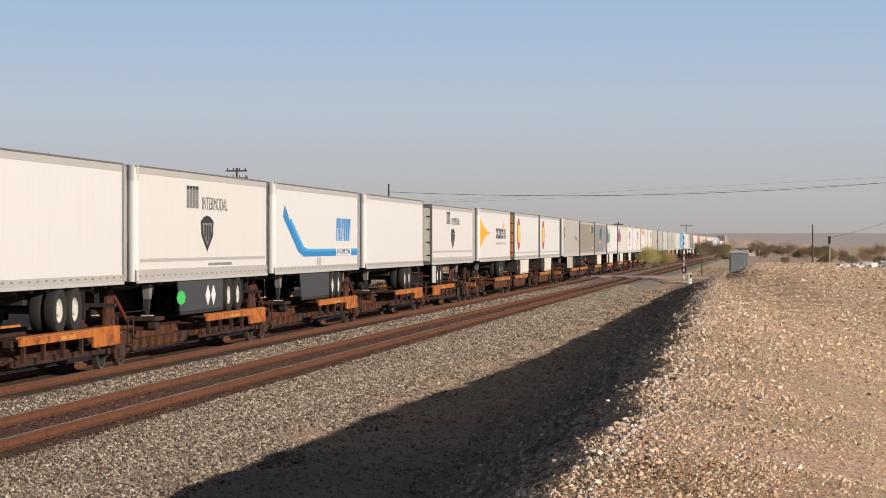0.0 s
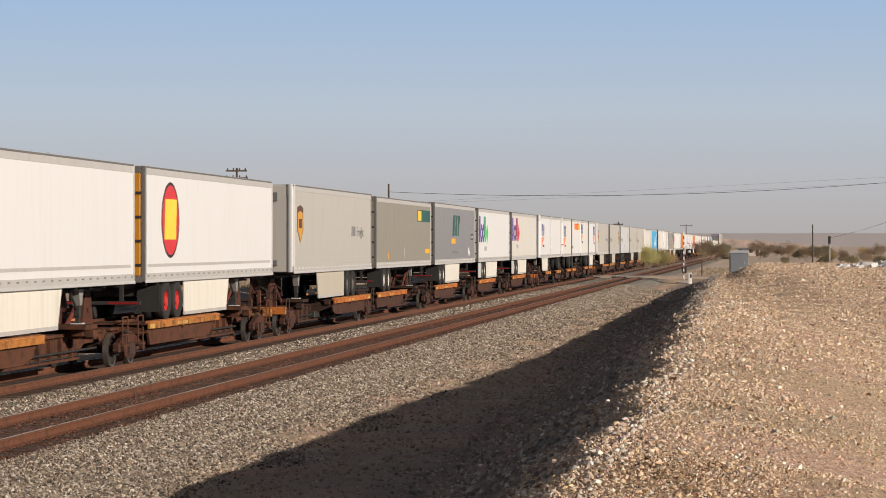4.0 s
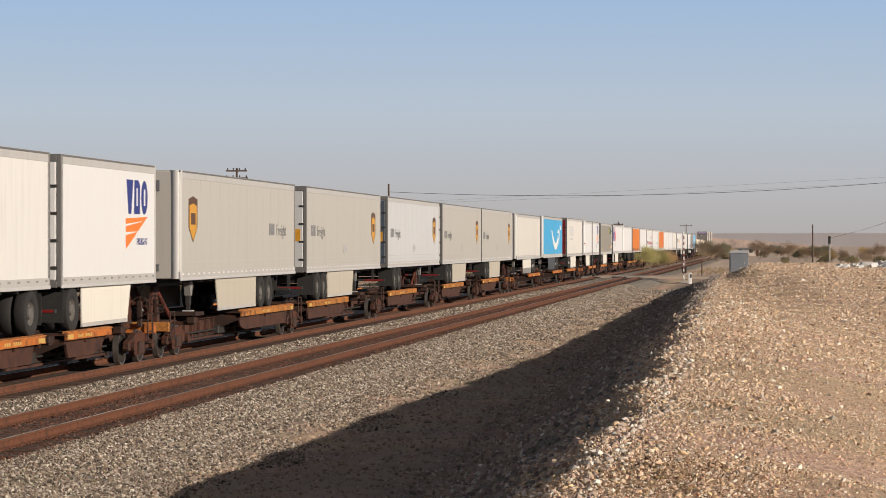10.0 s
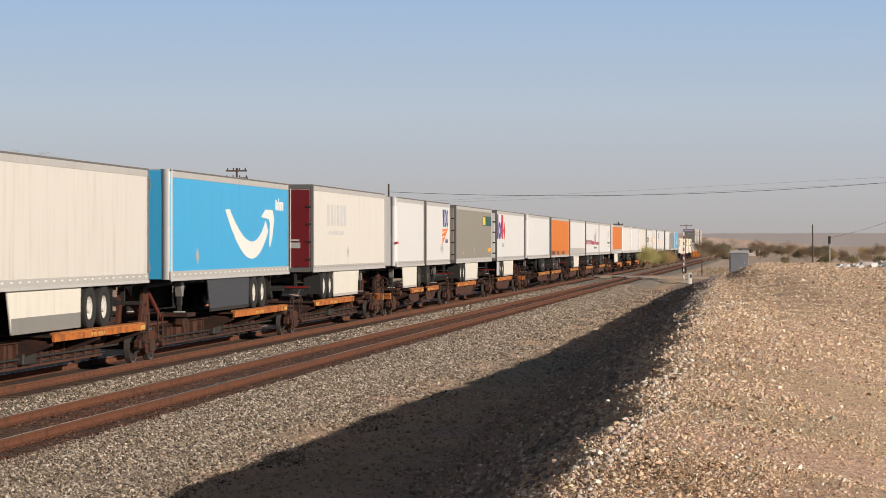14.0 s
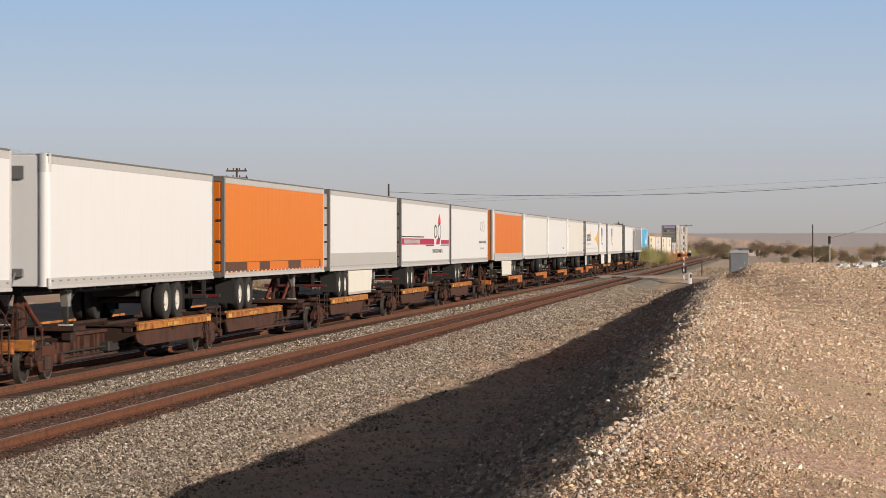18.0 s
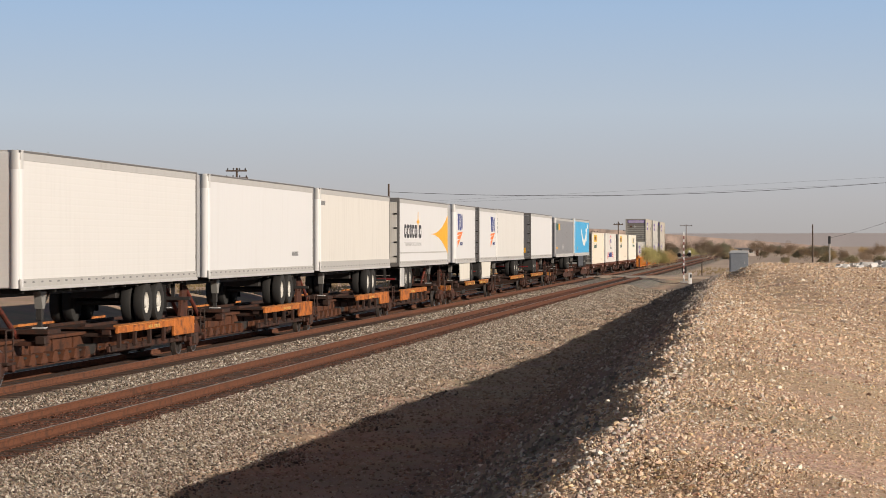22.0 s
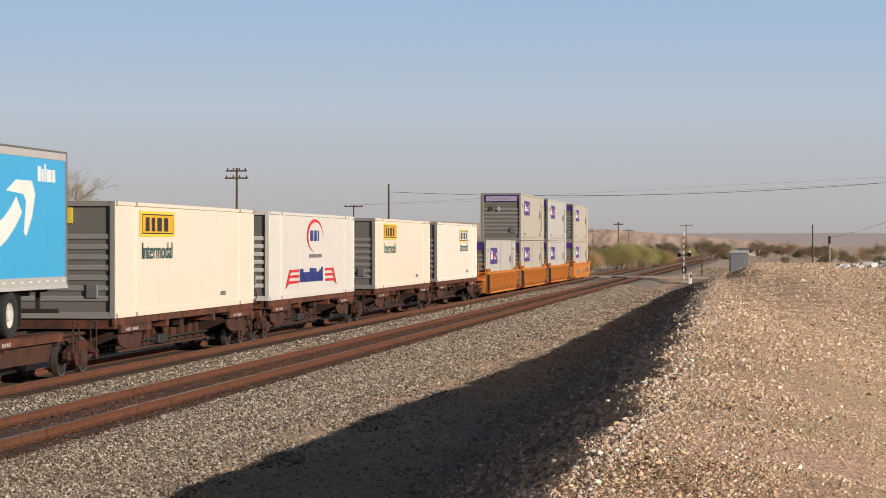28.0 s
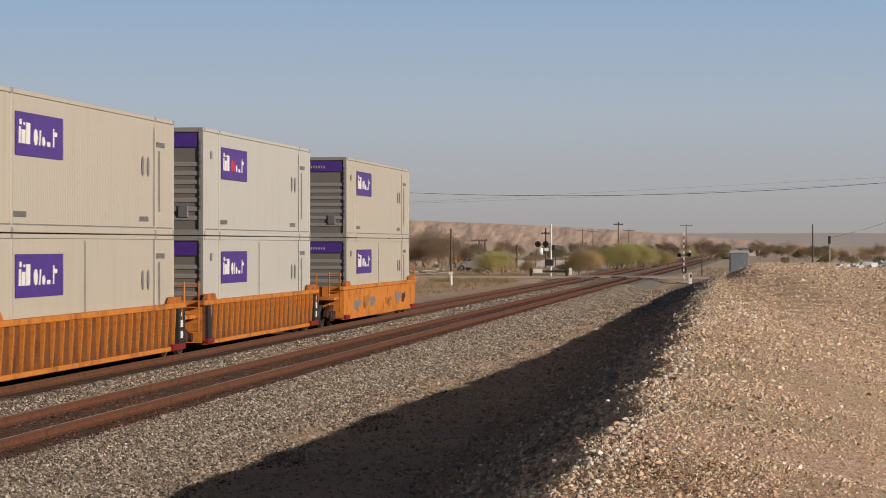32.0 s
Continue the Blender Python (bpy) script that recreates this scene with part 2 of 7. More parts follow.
# ---------------------------------------------------------------- mesh tools
class Shape:
    """Gathers vertices and faces for one mesh."""

    def __init__(self):
        self.v, self.f = [], []

    def add(self, verts, faces):
        k = len(self.v)
        self.v += verts
        self.f += [tuple(i + k for i in f) for f in faces]
        return self

    def box(self, x0, x1, y0, y1, z0, z1, b=0.0):
        if b <= 0:
            return self.add([(x, y, z) for x in (x0, x1) for y in (y0, y1) for z in (z0, z1)],
                            [(0, 1, 3, 2), (4, 6, 7, 5), (0, 4, 5, 1), (2, 3, 7, 6), (0, 2, 6, 4), (1, 5, 7, 3)])
        vs, at = [], {}
        lo, hi = (x0, y0, z0), (x1, y1, z1)
        for c in range(8):
            s = [(c >> i) & 1 for i in range(3)]
            for a in range(3):
                p = [(hi[i] if s[i] else lo[i]) + (0 if i == a else (-b if s[i] else b)) for i in range(3)]
                at[c, a] = len(vs)
                vs.append(tuple(p))
        fs = []
        for a in range(3):
            o = [i for i in range(3) if i != a]
            for side in (0, 1):
                cs = [(side << a) | (p << o[0]) | (q << o[1]) for p, q in ((0, 0), (1, 0), (1, 1), (0, 1))]
                fs.append([at[c, a] for c in cs])
            for p in (0, 1):
                for q in (0, 1):
                    c0 = (p << o[0]) | (q << o[1])
                    c1 = c0 | (1 << a)
                    fs.append([at[c0, o[0]], at[c0, o[1]], at[c1, o[1]], at[c1, o[0]]])
        fs += [[at[c, 0], at[c, 1], at[c, 2]] for c in range(8)]
        return self.add(vs, fs)

    def tube(self, p, q, r, n=10, r2=None):
        """A rod or cone from p to q."""
        p, q = Vector(p), Vector(q)
        d = (q - p).normalized()
        u = d.orthogonal().normalized()
        w = d.cross(u)
        r2 = r if r2 is None else r2
        vs = []
        for c, rad in ((p, r), (q, r2)):
            vs += [tuple(c + (u * math.cos(k * math.tau / n) + w * math.sin(k * math.tau / n)) * rad) for k in range(n)]
        fs = [(k, (k + 1) % n, n + (k + 1) % n, n + k) for k in range(n)] + [tuple(range(n - 1, -1, -1)), tuple(range(n, 2 * n))]
        return self.add(vs, fs)

    def lathe(self, centre, profile, n=24):
        """Turns a profile of (x, radius) about the x axis through centre."""
        cx, cy, cz = centre
        vs, fs = [], []
        for x, r in profile:
            vs += [(cx + x, cy + r * math.cos(k * math.tau / n), cz + r * math.sin(k * math.tau / n)) for k in range(n)]
        for i in range(len(profile) - 1):
            fs += [(i * n + k, i * n + (k + 1) % n, (i + 1) * n + (k + 1) % n, (i + 1) * n + k) for k in range(n)]
        fs += [tuple(range(n - 1, -1, -1)), tuple(range((len(profile) - 1) * n, len(profile) * n))]
        return self.add(vs, fs)

    def slab(self, pts, x0, x1):
        """A flat shape given in (y, z), between x0 and x1."""
        n = len(pts)
        return self.add([(x0, *p) for p in pts] + [(x1, *p) for p in pts],
                        [(k, (k + 1) % n, n + (k + 1) % n, n + k) for k in range(n)] + [tuple(range(n - 1, -1, -1)), tuple(range(n, 2 * n))])

    def slab_y(self, pts, y0, y1):
        """A flat shape given in (x, z), between y0 and y1."""
        n = len(pts)
        return self.add([(p[0], y0, p[1]) for p in pts] + [(p[0], y1, p[1]) for p in pts],
                        [(k, (k + 1) % n, n + (k + 1) % n, n + k) for k in range(n)] + [tuple(range(n - 1, -1, -1)), tuple(range(n, 2 * n))])

    def mesh(self, name, mat, smooth=False):
        me = bpy.data.meshes.new(name)
        me.from_pydata(self.v, [], self.f)
        bm = bmesh.new()
        bm.from_mesh(me)
        bmesh.ops.recalc_face_normals(bm, faces=bm.faces)
        bm.to_mesh(me)
        bm.free()
        me.materials.append(mat)
        if smooth:
            me.polygons.foreach_set("use_smooth", [True] * len(me.polygons))
            me.set_sharp_from_angle(angle=radians(35))
        return me


def part(name, data, parent, label="", at=None, mat=None, smooth=False):
    """Links a Shape or a mesh as one object under a thing or a part."""
    me = data.mesh(name, mat, smooth) if isinstance(data, Shape) else data
    ob = new(name, me)
    ob.parent = parent
    if at is not None:
        ob.matrix_basis = at
    return tagged(ob, label) if label else ob


def thing(name, label, category, at=None, group="", data=None, kind=""):
    ob = new(name, data)
    if at is not None:
        ob.matrix_basis = at
    return tagged(ob, label, category, group, kind)


# ---------------------------------------------------------------- ground
def smooth01(t):
    t = np.clip(t, 0, 1)
    return t * t * (3 - 2 * t)


def crest_x(y):
    return np.interp(y, [0, 9, 12, 20, 30, 40, 60, 100, 150, 200, 230], [-0.98, -0.93, -0.84, -0.84, -0.95, -1.12, -1.58, -2.2, -2.9, -3.2, -3.4]) + 0.045 * np.sin(y * 1.31) + 0.03 * np.sin(y * 3.3 + 1)


def crest_z(y):
    return np.interp(y, [0, 31.8, 41.8, 46.8, 50.8, 53.8, 57.8, 61.8, 67.8, 73.8, 84.8, 97.8, 120, 147, 194, 214, 224],
                     [2.1, 2.07, 1.9, 1.81, 1.78, 1.69, 1.59, 1.5, 1.41, 1.30, 1.22, 1.12, 1.04, 0.90, 0.77, 0.4, -0.1]) + (0.014 * np.sin(y * 0.29 + 0.6) + 0.016 * np.sin(y * 0.71) + 0.012 * np.sin(y * 1.9)) * (y < 200)


def wave(x, y, s, k):
    """Cheap smooth unevenness."""
    return (np.sin(x * s + 1.3 * k) * np.cos(y * s * 0.8 + 2.1 * k) + 0.6 * np.sin((x + 0.7 * y) * s * 1.9 + k) + 0.4 * np.cos((0.4 * x - y) * s * 3.1 + 0.5 * k)) / 2


def ground_z(x, y):
    x, y = np.asarray(x, float), np.asarray(y, float)
    base = np.interp(x, [-60, -24, -20.6, -19.2, -17.2, -15.2, -14.9, -10.7, -9.7, -8.2, -6, 40],
                     [-0.3, -0.5, -0.52, -0.19, -0.19, -0.2, -0.2, -0.2, -0.5, -0.58, -0.55, -0.4])
    base = base + 0.9 * smooth01((-26 - x) / 6) * smooth01((190 - y) / 50)      # the land lies higher across the tracks
    c, h = crest_x(y), crest_z(y)
    lip = 0.06 * wave(x, y, 0.9, 1) + 0.02 * wave(x, y, 2.7, 2)
    t = (x - (c - 3.9)) / 3.9
    rise = np.interp(t, [0, 0.1, 0.5, 0.82, 1.0], [0, 0.05, 0.5, 0.88, 1.0])
    right = np.interp(y, [0, 45, 110, 190, 212, 224], [1.15, 1.3, 1.62, 1.6, 0.6, -0.1])
    top = h + (right - h) * smooth01((x - c) / np.interp(y, [60, 150], [5, 2.6]))
    roll = 0.025 * np.exp(-np.clip(x - c, 0, None) / 0.4) * smooth01((34 - y) / 14)      # the near lip rolls over
    z = base + (top - roll - base) * rise + lip * smooth01(t) * 0.6
    road = smooth01(1 - np.abs(y - 233) / 9)
    z = z * (1 - road) + (-0.03) * road
    far = smooth01((y - 240) / 60)
    return z * (1 - far) + far * (-0.25 + 0.25 * wave(x, y, 0.03, 3) * smooth01((np.abs(x + 15) - 8) / 20) - 0.0 * x)


xs = np.unique(np.concatenate([[-4000, -2500, -1500, -900, -500, -300, -180, -120, -80, -55], np.arange(-42, -21, 1.5), np.arange(-21, -8.9, 0.3),
                               np.arange(-9, 6, 0.2), np.arange(6, 30, 2.0), [40, 60, 90, 150, 250, 500, 900, 1500, 2500, 4000]]))
ys = np.unique(np.concatenate([[-4000, -1500, -500, -200, -80, -30, -8], np.arange(0, 12, 2.0), np.arange(12, 40, 0.25), np.arange(40, 80, 0.5), np.arange(80, 260, 1.5),
                               np.geomspace(262, 4600, 40)]))
gx, gy = np.meshgrid(xs, ys)
gz = ground_z(gx, gy)
nx, ny = len(xs), len(ys)
idx = np.arange(nx * ny).reshape(ny, nx)
quads = np.stack([idx[:-1, :-1], idx[:-1, 1:], idx[1:, 1:], idx[1:, :-1]], -1).reshape(-1, 4)
gm = bpy.data.meshes.new("ground")
gm.from_pydata(np.stack([gx, gy, gz], -1).reshape(-1, 3).tolist(), [], quads.tolist())
gm.polygons.foreach_set("use_smooth", [True] * len(gm.polygons))


def ground_material():
    m, n, l, b = material("gravelly_ground", 0.95)
    g = n.new("ShaderNodeNewGeometry")
    sep = n.new("ShaderNodeSeparateXYZ")
    l.new(g.outputs["Position"], sep.inputs[0])
    pos = g.outputs["Position"]
    grit = n.new("ShaderNodeTexVoronoi")
    grit.inputs["Scale"].default_value = 24
    l.new(pos, grit.inputs["Vector"])
    fine = noise_tex(n, l, 30, 5, pos, 0.7)
    patch = noise_tex(n, l, 0.35, 5, pos, 0.6)
    wob = noise_tex(n, l, 0.8, 4, pos)
    gsep = n.new("ShaderNodeSeparateColor")
    l.new(grit.outputs["Color"], gsep.inputs[0])
    ball = ramp(n, [(0.0, (0.10, 0.087, 0.072)), (0.35, (0.20, 0.176, 0.145)), (0.7, (0.30, 0.265, 0.22)), (1.0, (0.46, 0.42, 0.36))])
    l.new(gsep.outputs[0], ball.inputs[0])
    sand = ramp(n, [(0.0, (0.403, 0.266, 0.167)), (0.4, (0.576, 0.404, 0.271)), (0.75, (0.672, 0.489, 0.338)), (1.0, (0.748, 0.58, 0.424))])
    l.new(gsep.outputs[1], sand.inputs[0])
    dirt = ramp(n, [(0.3, (0.522, 0.356, 0.242)), (0.7, (0.665, 0.48, 0.347))])
    l.new(patch.outputs["Fac"], dirt.inputs[0])
    # blend across the strip: ballast, sandy foot, berm
    wx = n.new("ShaderNodeMath")
    wx.operation = "MULTIPLY_ADD"
    wx.inputs[1].default_value, wx.inputs[2].default_value = 2.6, -1.3
    l.new(wob.outputs["Fac"], wx.inputs[0])
    xx = n.new("ShaderNodeMath")
    l.new(sep.outputs["X"], xx.inputs[0])
    l.new(wx.outputs[0], xx.inputs[1])
    e1 = n.new("ShaderNodeMapRange")
    e1.inputs["From Min"].default_value, e1.inputs["From Max"].default_value = -9.9, -8.6
    l.new(xx.outputs[0], e1.inputs["Value"])
    e0 = n.new("ShaderNodeMapRange")
    e0.inputs["From Min"].default_value, e0.inputs["From Max"].default_value = -20.8, -21.6
    l.new(xx.outputs[0], e0.inputs["Value"])
    col = mixer(n, l, e1.outputs[0], ball.outputs[0], mixer(n, l, 0.45, sand.outputs[0], dirt.outputs[0]))
    col = mixer(n, l, e0.outputs[0], col, dirt.outputs[0])
    # darker berm side from foot almost to lip, shade put into the earth colour
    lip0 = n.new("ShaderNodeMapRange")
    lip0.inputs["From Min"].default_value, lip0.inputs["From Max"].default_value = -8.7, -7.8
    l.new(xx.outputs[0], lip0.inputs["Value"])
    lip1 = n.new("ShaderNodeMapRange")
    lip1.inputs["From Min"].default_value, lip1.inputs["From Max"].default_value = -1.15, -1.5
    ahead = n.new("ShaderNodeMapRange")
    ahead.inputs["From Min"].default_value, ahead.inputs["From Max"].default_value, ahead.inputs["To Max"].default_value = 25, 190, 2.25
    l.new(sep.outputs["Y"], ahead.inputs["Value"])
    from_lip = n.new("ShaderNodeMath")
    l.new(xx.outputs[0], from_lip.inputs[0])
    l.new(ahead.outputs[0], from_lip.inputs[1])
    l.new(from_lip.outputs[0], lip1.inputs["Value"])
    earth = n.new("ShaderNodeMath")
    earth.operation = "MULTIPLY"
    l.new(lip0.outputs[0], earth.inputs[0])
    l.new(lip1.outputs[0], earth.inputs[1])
    shaded_soil = ramp(n, [(0.3, (0.221, 0.174, 0.143)), (0.7, (0.315, 0.246, 0.196))])
    l.new(patch.outputs["Fac"], shaded_soil.inputs[0])
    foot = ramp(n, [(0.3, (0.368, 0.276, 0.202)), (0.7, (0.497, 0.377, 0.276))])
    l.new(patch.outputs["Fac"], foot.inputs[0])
    slope_shade = n.new("ShaderNodeMapRange")
    slope_shade.inputs["From Min"].default_value, slope_shade.inputs["From Max"].default_value = -5.6, -4.2
    l.new(from_lip.outputs[0], slope_shade.inputs["Value"])
    col = mixer(n, l, earth.outputs[0], col, mixer(n, l, slope_shade.outputs[0], foot.outputs[0], shaded_soil.outputs[0]))
    far = n.new("ShaderNodeMapRange")
    far.inputs["From Min"].default_value, far.inputs["From Max"].default_value = 215, 245
    l.new(sep.outputs["Y"], far.inputs["Value"])
    scrub = ramp(n, [(0.35, (0.58, 0.44, 0.34)), (0.55, (0.66, 0.52, 0.41)), (0.72, (0.44, 0.36, 0.25))])
    big = noise_tex(n, l, 0.05, 6, pos, 0.7)
    l.new(big.outputs["Fac"], scrub.inputs[0])
    off = n.new("ShaderNodeMapRange")
    off.inputs["From Min"].default_value, off.inputs["From Max"].default_value = -10.2, -8.8
    l.new(xx.outputs[0], off.inputs["Value"])
    side = n.new("ShaderNodeMath")
    side.operation = "MAXIMUM"
    l.new(off.outputs[0], side.inputs[0])
    l.new(e0.outputs[0], side.inputs[1])
    ff = n.new("ShaderNodeMath")
    ff.operation = "MULTIPLY"
    l.new(far.outputs[0], ff.inputs[0])
    l.new(side.outputs[0], ff.inputs[1])
    col = mixer(n, l, ff.outputs[0], col, scrub.outputs[0])
    for centre in (NEAR_X, TRAIN_X):
        d = n.new("ShaderNodeMath")
        d.operation = "SUBTRACT"
        d.inputs[1].default_value = centre
        l.new(sep.outputs["X"], d.inputs[0])
        d2 = n.new("ShaderNodeMath")
        d2.operation = "ABSOLUTE"
        l.new(d.outputs[0], d2.inputs[0])
        oil = n.new("ShaderNodeMapRange")
        oil.inputs["From Min"].default_value, oil.inputs["From Max"].default_value = 1.45, 1.0
        l.new(d2.outputs[0], oil.inputs["Value"])
        stain = mixer(n, l, 1.0, col, (0.28, 0.16, 0.11) if centre == NEAR_X else (0.66, 0.36, 0.21), "MULTIPLY")
        col = mixer(n, l, oil.outputs[0], col, stain)
    col = mixer(n, l, 0.35, col, fine.outputs["Color"], "SOFT_LIGHT")
    l.new(mixer(n, l, 0.35, col, patch.outputs["Color"], "SOFT_LIGHT"), b.inputs["Base Color"])
    grit2 = n.new("ShaderNodeTexVoronoi")
    grit2.inputs["Scale"].default_value = 60
    l.new(pos, grit2.inputs["Vector"])
    hsum = n.new("ShaderNodeMath")
    l.new(grit.outputs["Distance"], hsum.inputs[0])
    l.new(grit2.outputs["Distance"], hsum.inputs[1])
    lumps = noise_tex(n, l, 7, 5, pos, 0.7)
    rough = n.new("ShaderNodeMath")
    rough.operation = "MULTIPLY_ADD"
    rough.inputs[1].default_value = 3.0
    l.new(lumps.outputs["Fac"], rough.inputs[0])
    l.new(hsum.outputs[0], rough.inputs[2])
    hsum = rough
    bumped(n, l, b, hsum.outputs[0], 0.4, 0.03)
    return m


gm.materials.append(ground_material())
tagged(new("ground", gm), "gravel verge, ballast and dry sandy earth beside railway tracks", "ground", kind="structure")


# ---------------------------------------------------------------- loose stones
def stones(name, n, place, size, mat, label, seed, flat=0.7, rough=True, facets=True):
    """n rough stones, each a jittered eight-sided lump; place gives x and y, size the radii."""
    rng = np.random.default_rng(seed)
    x, y = place(rng, n)
    s = np.minimum(size(rng, n, y), 0.016 + 0.0011 * y)
    unit = np.array([(1, 0, 0), (-1, 0, 0), (0, 1, 0), (0, -1, 0), (0, 0, 1), (0, 0, -1)], float)
    ico = bmesh.new()
    bmesh.ops.create_icosphere(ico, subdivisions=1, radius=0.9)
    top = np.array([tuple(v.co) for v in ico.verts])
    tri = np.array([[v.index for v in f.verts] for f in ico.faces])
    ico.free()
    if not rough:
        top = unit
        tri = np.array([(0, 2, 4), (2, 1, 4), (1, 3, 4), (3, 0, 4), (2, 0, 5), (1, 2, 5), (3, 1, 5), (0, 3, 5)])
    k = len(top)
    p = top[None] * (1 + rng.uniform(-0.25, 0.18, (n, k, 1))) * rng.uniform([0.8, 0.65, 0.5], [1.5, 1.1, 0.9], (n, 1, 3)) * s[:, None, None]
    for i, j in ((0, 2), (1, 2), (0, 1)):          # turned every way
        a = rng.uniform(0, math.tau, n)
        ca, sa = np.cos(a)[:, None], np.sin(a)[:, None]
        p[..., i], p[..., j] = p[..., i] * ca - p[..., j] * sa, p[..., i] * sa + p[..., j] * ca
    p[..., 2] *= flat
    px, py = p[..., 0], p[..., 1]
    z = ground_z(x, y) + s * flat * 0.25
    v = np.stack([px + x[:, None], py + y[:, None], p[..., 2] + z[:, None]], -1).reshape(-1, 3)
    f = (tri[None] + (np.arange(n) * k)[:, None, None]).reshape(-1, 3)
    me = bpy.data.meshes.new(name)
    me.vertices.add(len(v))
    me.vertices.foreach_set("co", v.ravel())
    me.loops.add(f.size)
    me.loops.foreach_set("vertex_index", f.ravel().astype(np.int32))
    me.polygons.add(len(f))
    me.polygons.foreach_set("loop_start", np.arange(0, f.size, 3, dtype=np.int32))
    me.update(calc_edges=True)
    if facets:
        me.shade_flat()
    me.materials.append(mat)
    return tagged(new(name, me), label, "gravel", kind="stuff")


STONE_TAN = stony("tan_berm_stone", [(0.652, 0.465, 0.325), (0.701, 0.532, 0.379), (0.537, 0.38, 0.253), (0.768, 0.617, 0.469), (0.672, 0.484, 0.333), (0.595, 0.446, 0.315),
                                     (0.806, 0.722, 0.596), (0.326, 0.209, 0.135), (0.48, 0.408, 0.333), (0.422, 0.275, 0.171), (0.71, 0.522, 0.325), (0.557, 0.399, 0.279)])
STONE_GREY = stony("grey_ballast_stone", [(0.254, 0.209, 0.164), (0.338, 0.287, 0.23), (0.141, 0.113, 0.0893), (0.423, 0.367, 0.301), (0.282, 0.216, 0.16), (0.169, 0.13, 0.0987), (0.545, 0.489, 0.414), (0.0799, 0.0639, 0.0526), (0.226, 0.171, 0.125)])


def lane(x, y):
    """How far into the smooth driven strip along the top of the berm a spot lies, 0 to 1."""
    return 1 - smooth01((np.abs(x - 0.38 - 0.006 * y) - 0.18 - 0.0035 * y) / (0.30 + 0.002 * y))


def on_berm(lo, hi, power=1.0, right=0.055, lean=1.0, bare=0.0):
    def place(rng, n):
        y = lo * (hi / lo) ** (rng.random(n) ** power)
        x0 = crest_x(y) - 0.45
        x = x0 + rng.random(n) ** lean * (right * y + 0.6 - x0)
        x2 = x0 + rng.random(n) * (0.2 - x0)
        return np.where(rng.random(n) < bare * lane(x, y), x2, x), y
    return place


def in_clumps(lo, hi, n_clumps, reach):
    """Rubble gathered in loose clumps, thickest near the lip of the berm."""
    def place(rng, n):
        cy = lo * (hi / lo) ** rng.random(n_clumps)
        cx = crest_x(cy) + 0.1 + rng.random(n_clumps) ** 1.5 * (0.05 * cy + 1.2)
        k = rng.integers(0, n_clumps, n)
        r = reach * (0.6 + cy[k] / 60)
        return np.maximum(cx[k] + rng.normal(0, 1, n) * r, crest_x(cy[k]) - 0.3), cy[k] + rng.normal(0, 1.6, n) * r
    return place


def on_ballast(lo, hi):
    def place(rng, n):
        y = lo * (hi / lo) ** rng.random(n)
        x = np.where(rng.random(n) < 0.2, rng.uniform(-15.75, -14.15, n), rng.uniform(-11.5, -7.4, n))
        thin = (x > -9.6) & (wave(x * 0.6, y * 0.5, 1.1, 4) + (x + 9.6) * 0.55 + rng.normal(0, 0.25, n) > 0.55)
        return np.where(thin, rng.uniform(-11.5, -9.6, n), x), y
    return place


def on_slope(lo, hi, power=1.0, top=0.25, deep=7.6):
    def place(rng, n):
        y = lo * (hi / lo) ** rng.random(n)
        return crest_x(y) - top - (deep - top) * rng.random(n) ** power, y
    return place


def in_track(lo, hi):
    def place(rng, n):
        y = lo * (hi / lo) ** rng.random(n)
        return NEAR_X + np.where(rng.random(n) < 0.6, rng.uniform(-0.66, 0.66, n), rng.choice([-1, 1], n) * rng.uniform(0.86, 1.5, n)), y
    return place


STONE_PALE = stony("pale_rubble_stone", [(0.56, 0.48, 0.40), (0.42, 0.33, 0.26), (0.74, 0.68, 0.60), (0.34, 0.26, 0.20), (0.52, 0.40, 0.31)])
# slope stones darker than the berm's own: shade is put into their tones
STONE_SHADED = stony("shade_toned_slope_stone", [(0.249, 0.202, 0.172), (0.318, 0.258, 0.215), (0.189, 0.157, 0.135), (0.37, 0.301, 0.241), (0.516, 0.464, 0.413), (0.271, 0.219, 0.182)])
STONE_OILY = stony("oily_ballast_stone", [(0.0978, 0.037, 0.0228), (0.132, 0.054, 0.0333), (0.0575, 0.027, 0.019), (0.184, 0.1, 0.0665), (0.103, 0.04, 0.0238)])
STONE_DIRT = stony("brown_dirt_crumbs", [(0.20, 0.12, 0.06), (0.27, 0.17, 0.09), (0.14, 0.085, 0.05), (0.33, 0.22, 0.12)])
STONE_FOOT = stony("brown_foot_stone", [(0.36, 0.27, 0.20), (0.45, 0.35, 0.26), (0.26, 0.19, 0.14), (0.55, 0.46, 0.37), (0.40, 0.29, 0.21)])

stones("berm_gravel", 70000, on_berm(8.4, 30, 1.0, 0.055, 1.0, 0.3), lambda r, n, y: r.lognormal(-5.4, 0.5, n) * (0.75 + y / 45), STONE_TAN,
       "loose tan gravel and small stones on the berm", 11, 0.8, False)
stones("berm_gravel", 48000, on_berm(26, 190, 0.95, 0.055, 1.0, 0.4), lambda r, n, y: r.lognormal(-4.65, 0.45, n) * (0.7 + y / 55), STONE_TAN,
       "loose tan gravel further along the berm", 13, 0.85, False)
stones("berm_chips", 7500, on_berm(8.6, 60, 1.0, 0.055, 1.25, 0.85), lambda r, n, y: r.lognormal(-4.65, 0.4, n) * (0.65 + y / 45), STONE_TAN,
       "angular broken stones strewn over the berm", 22, 0.8)
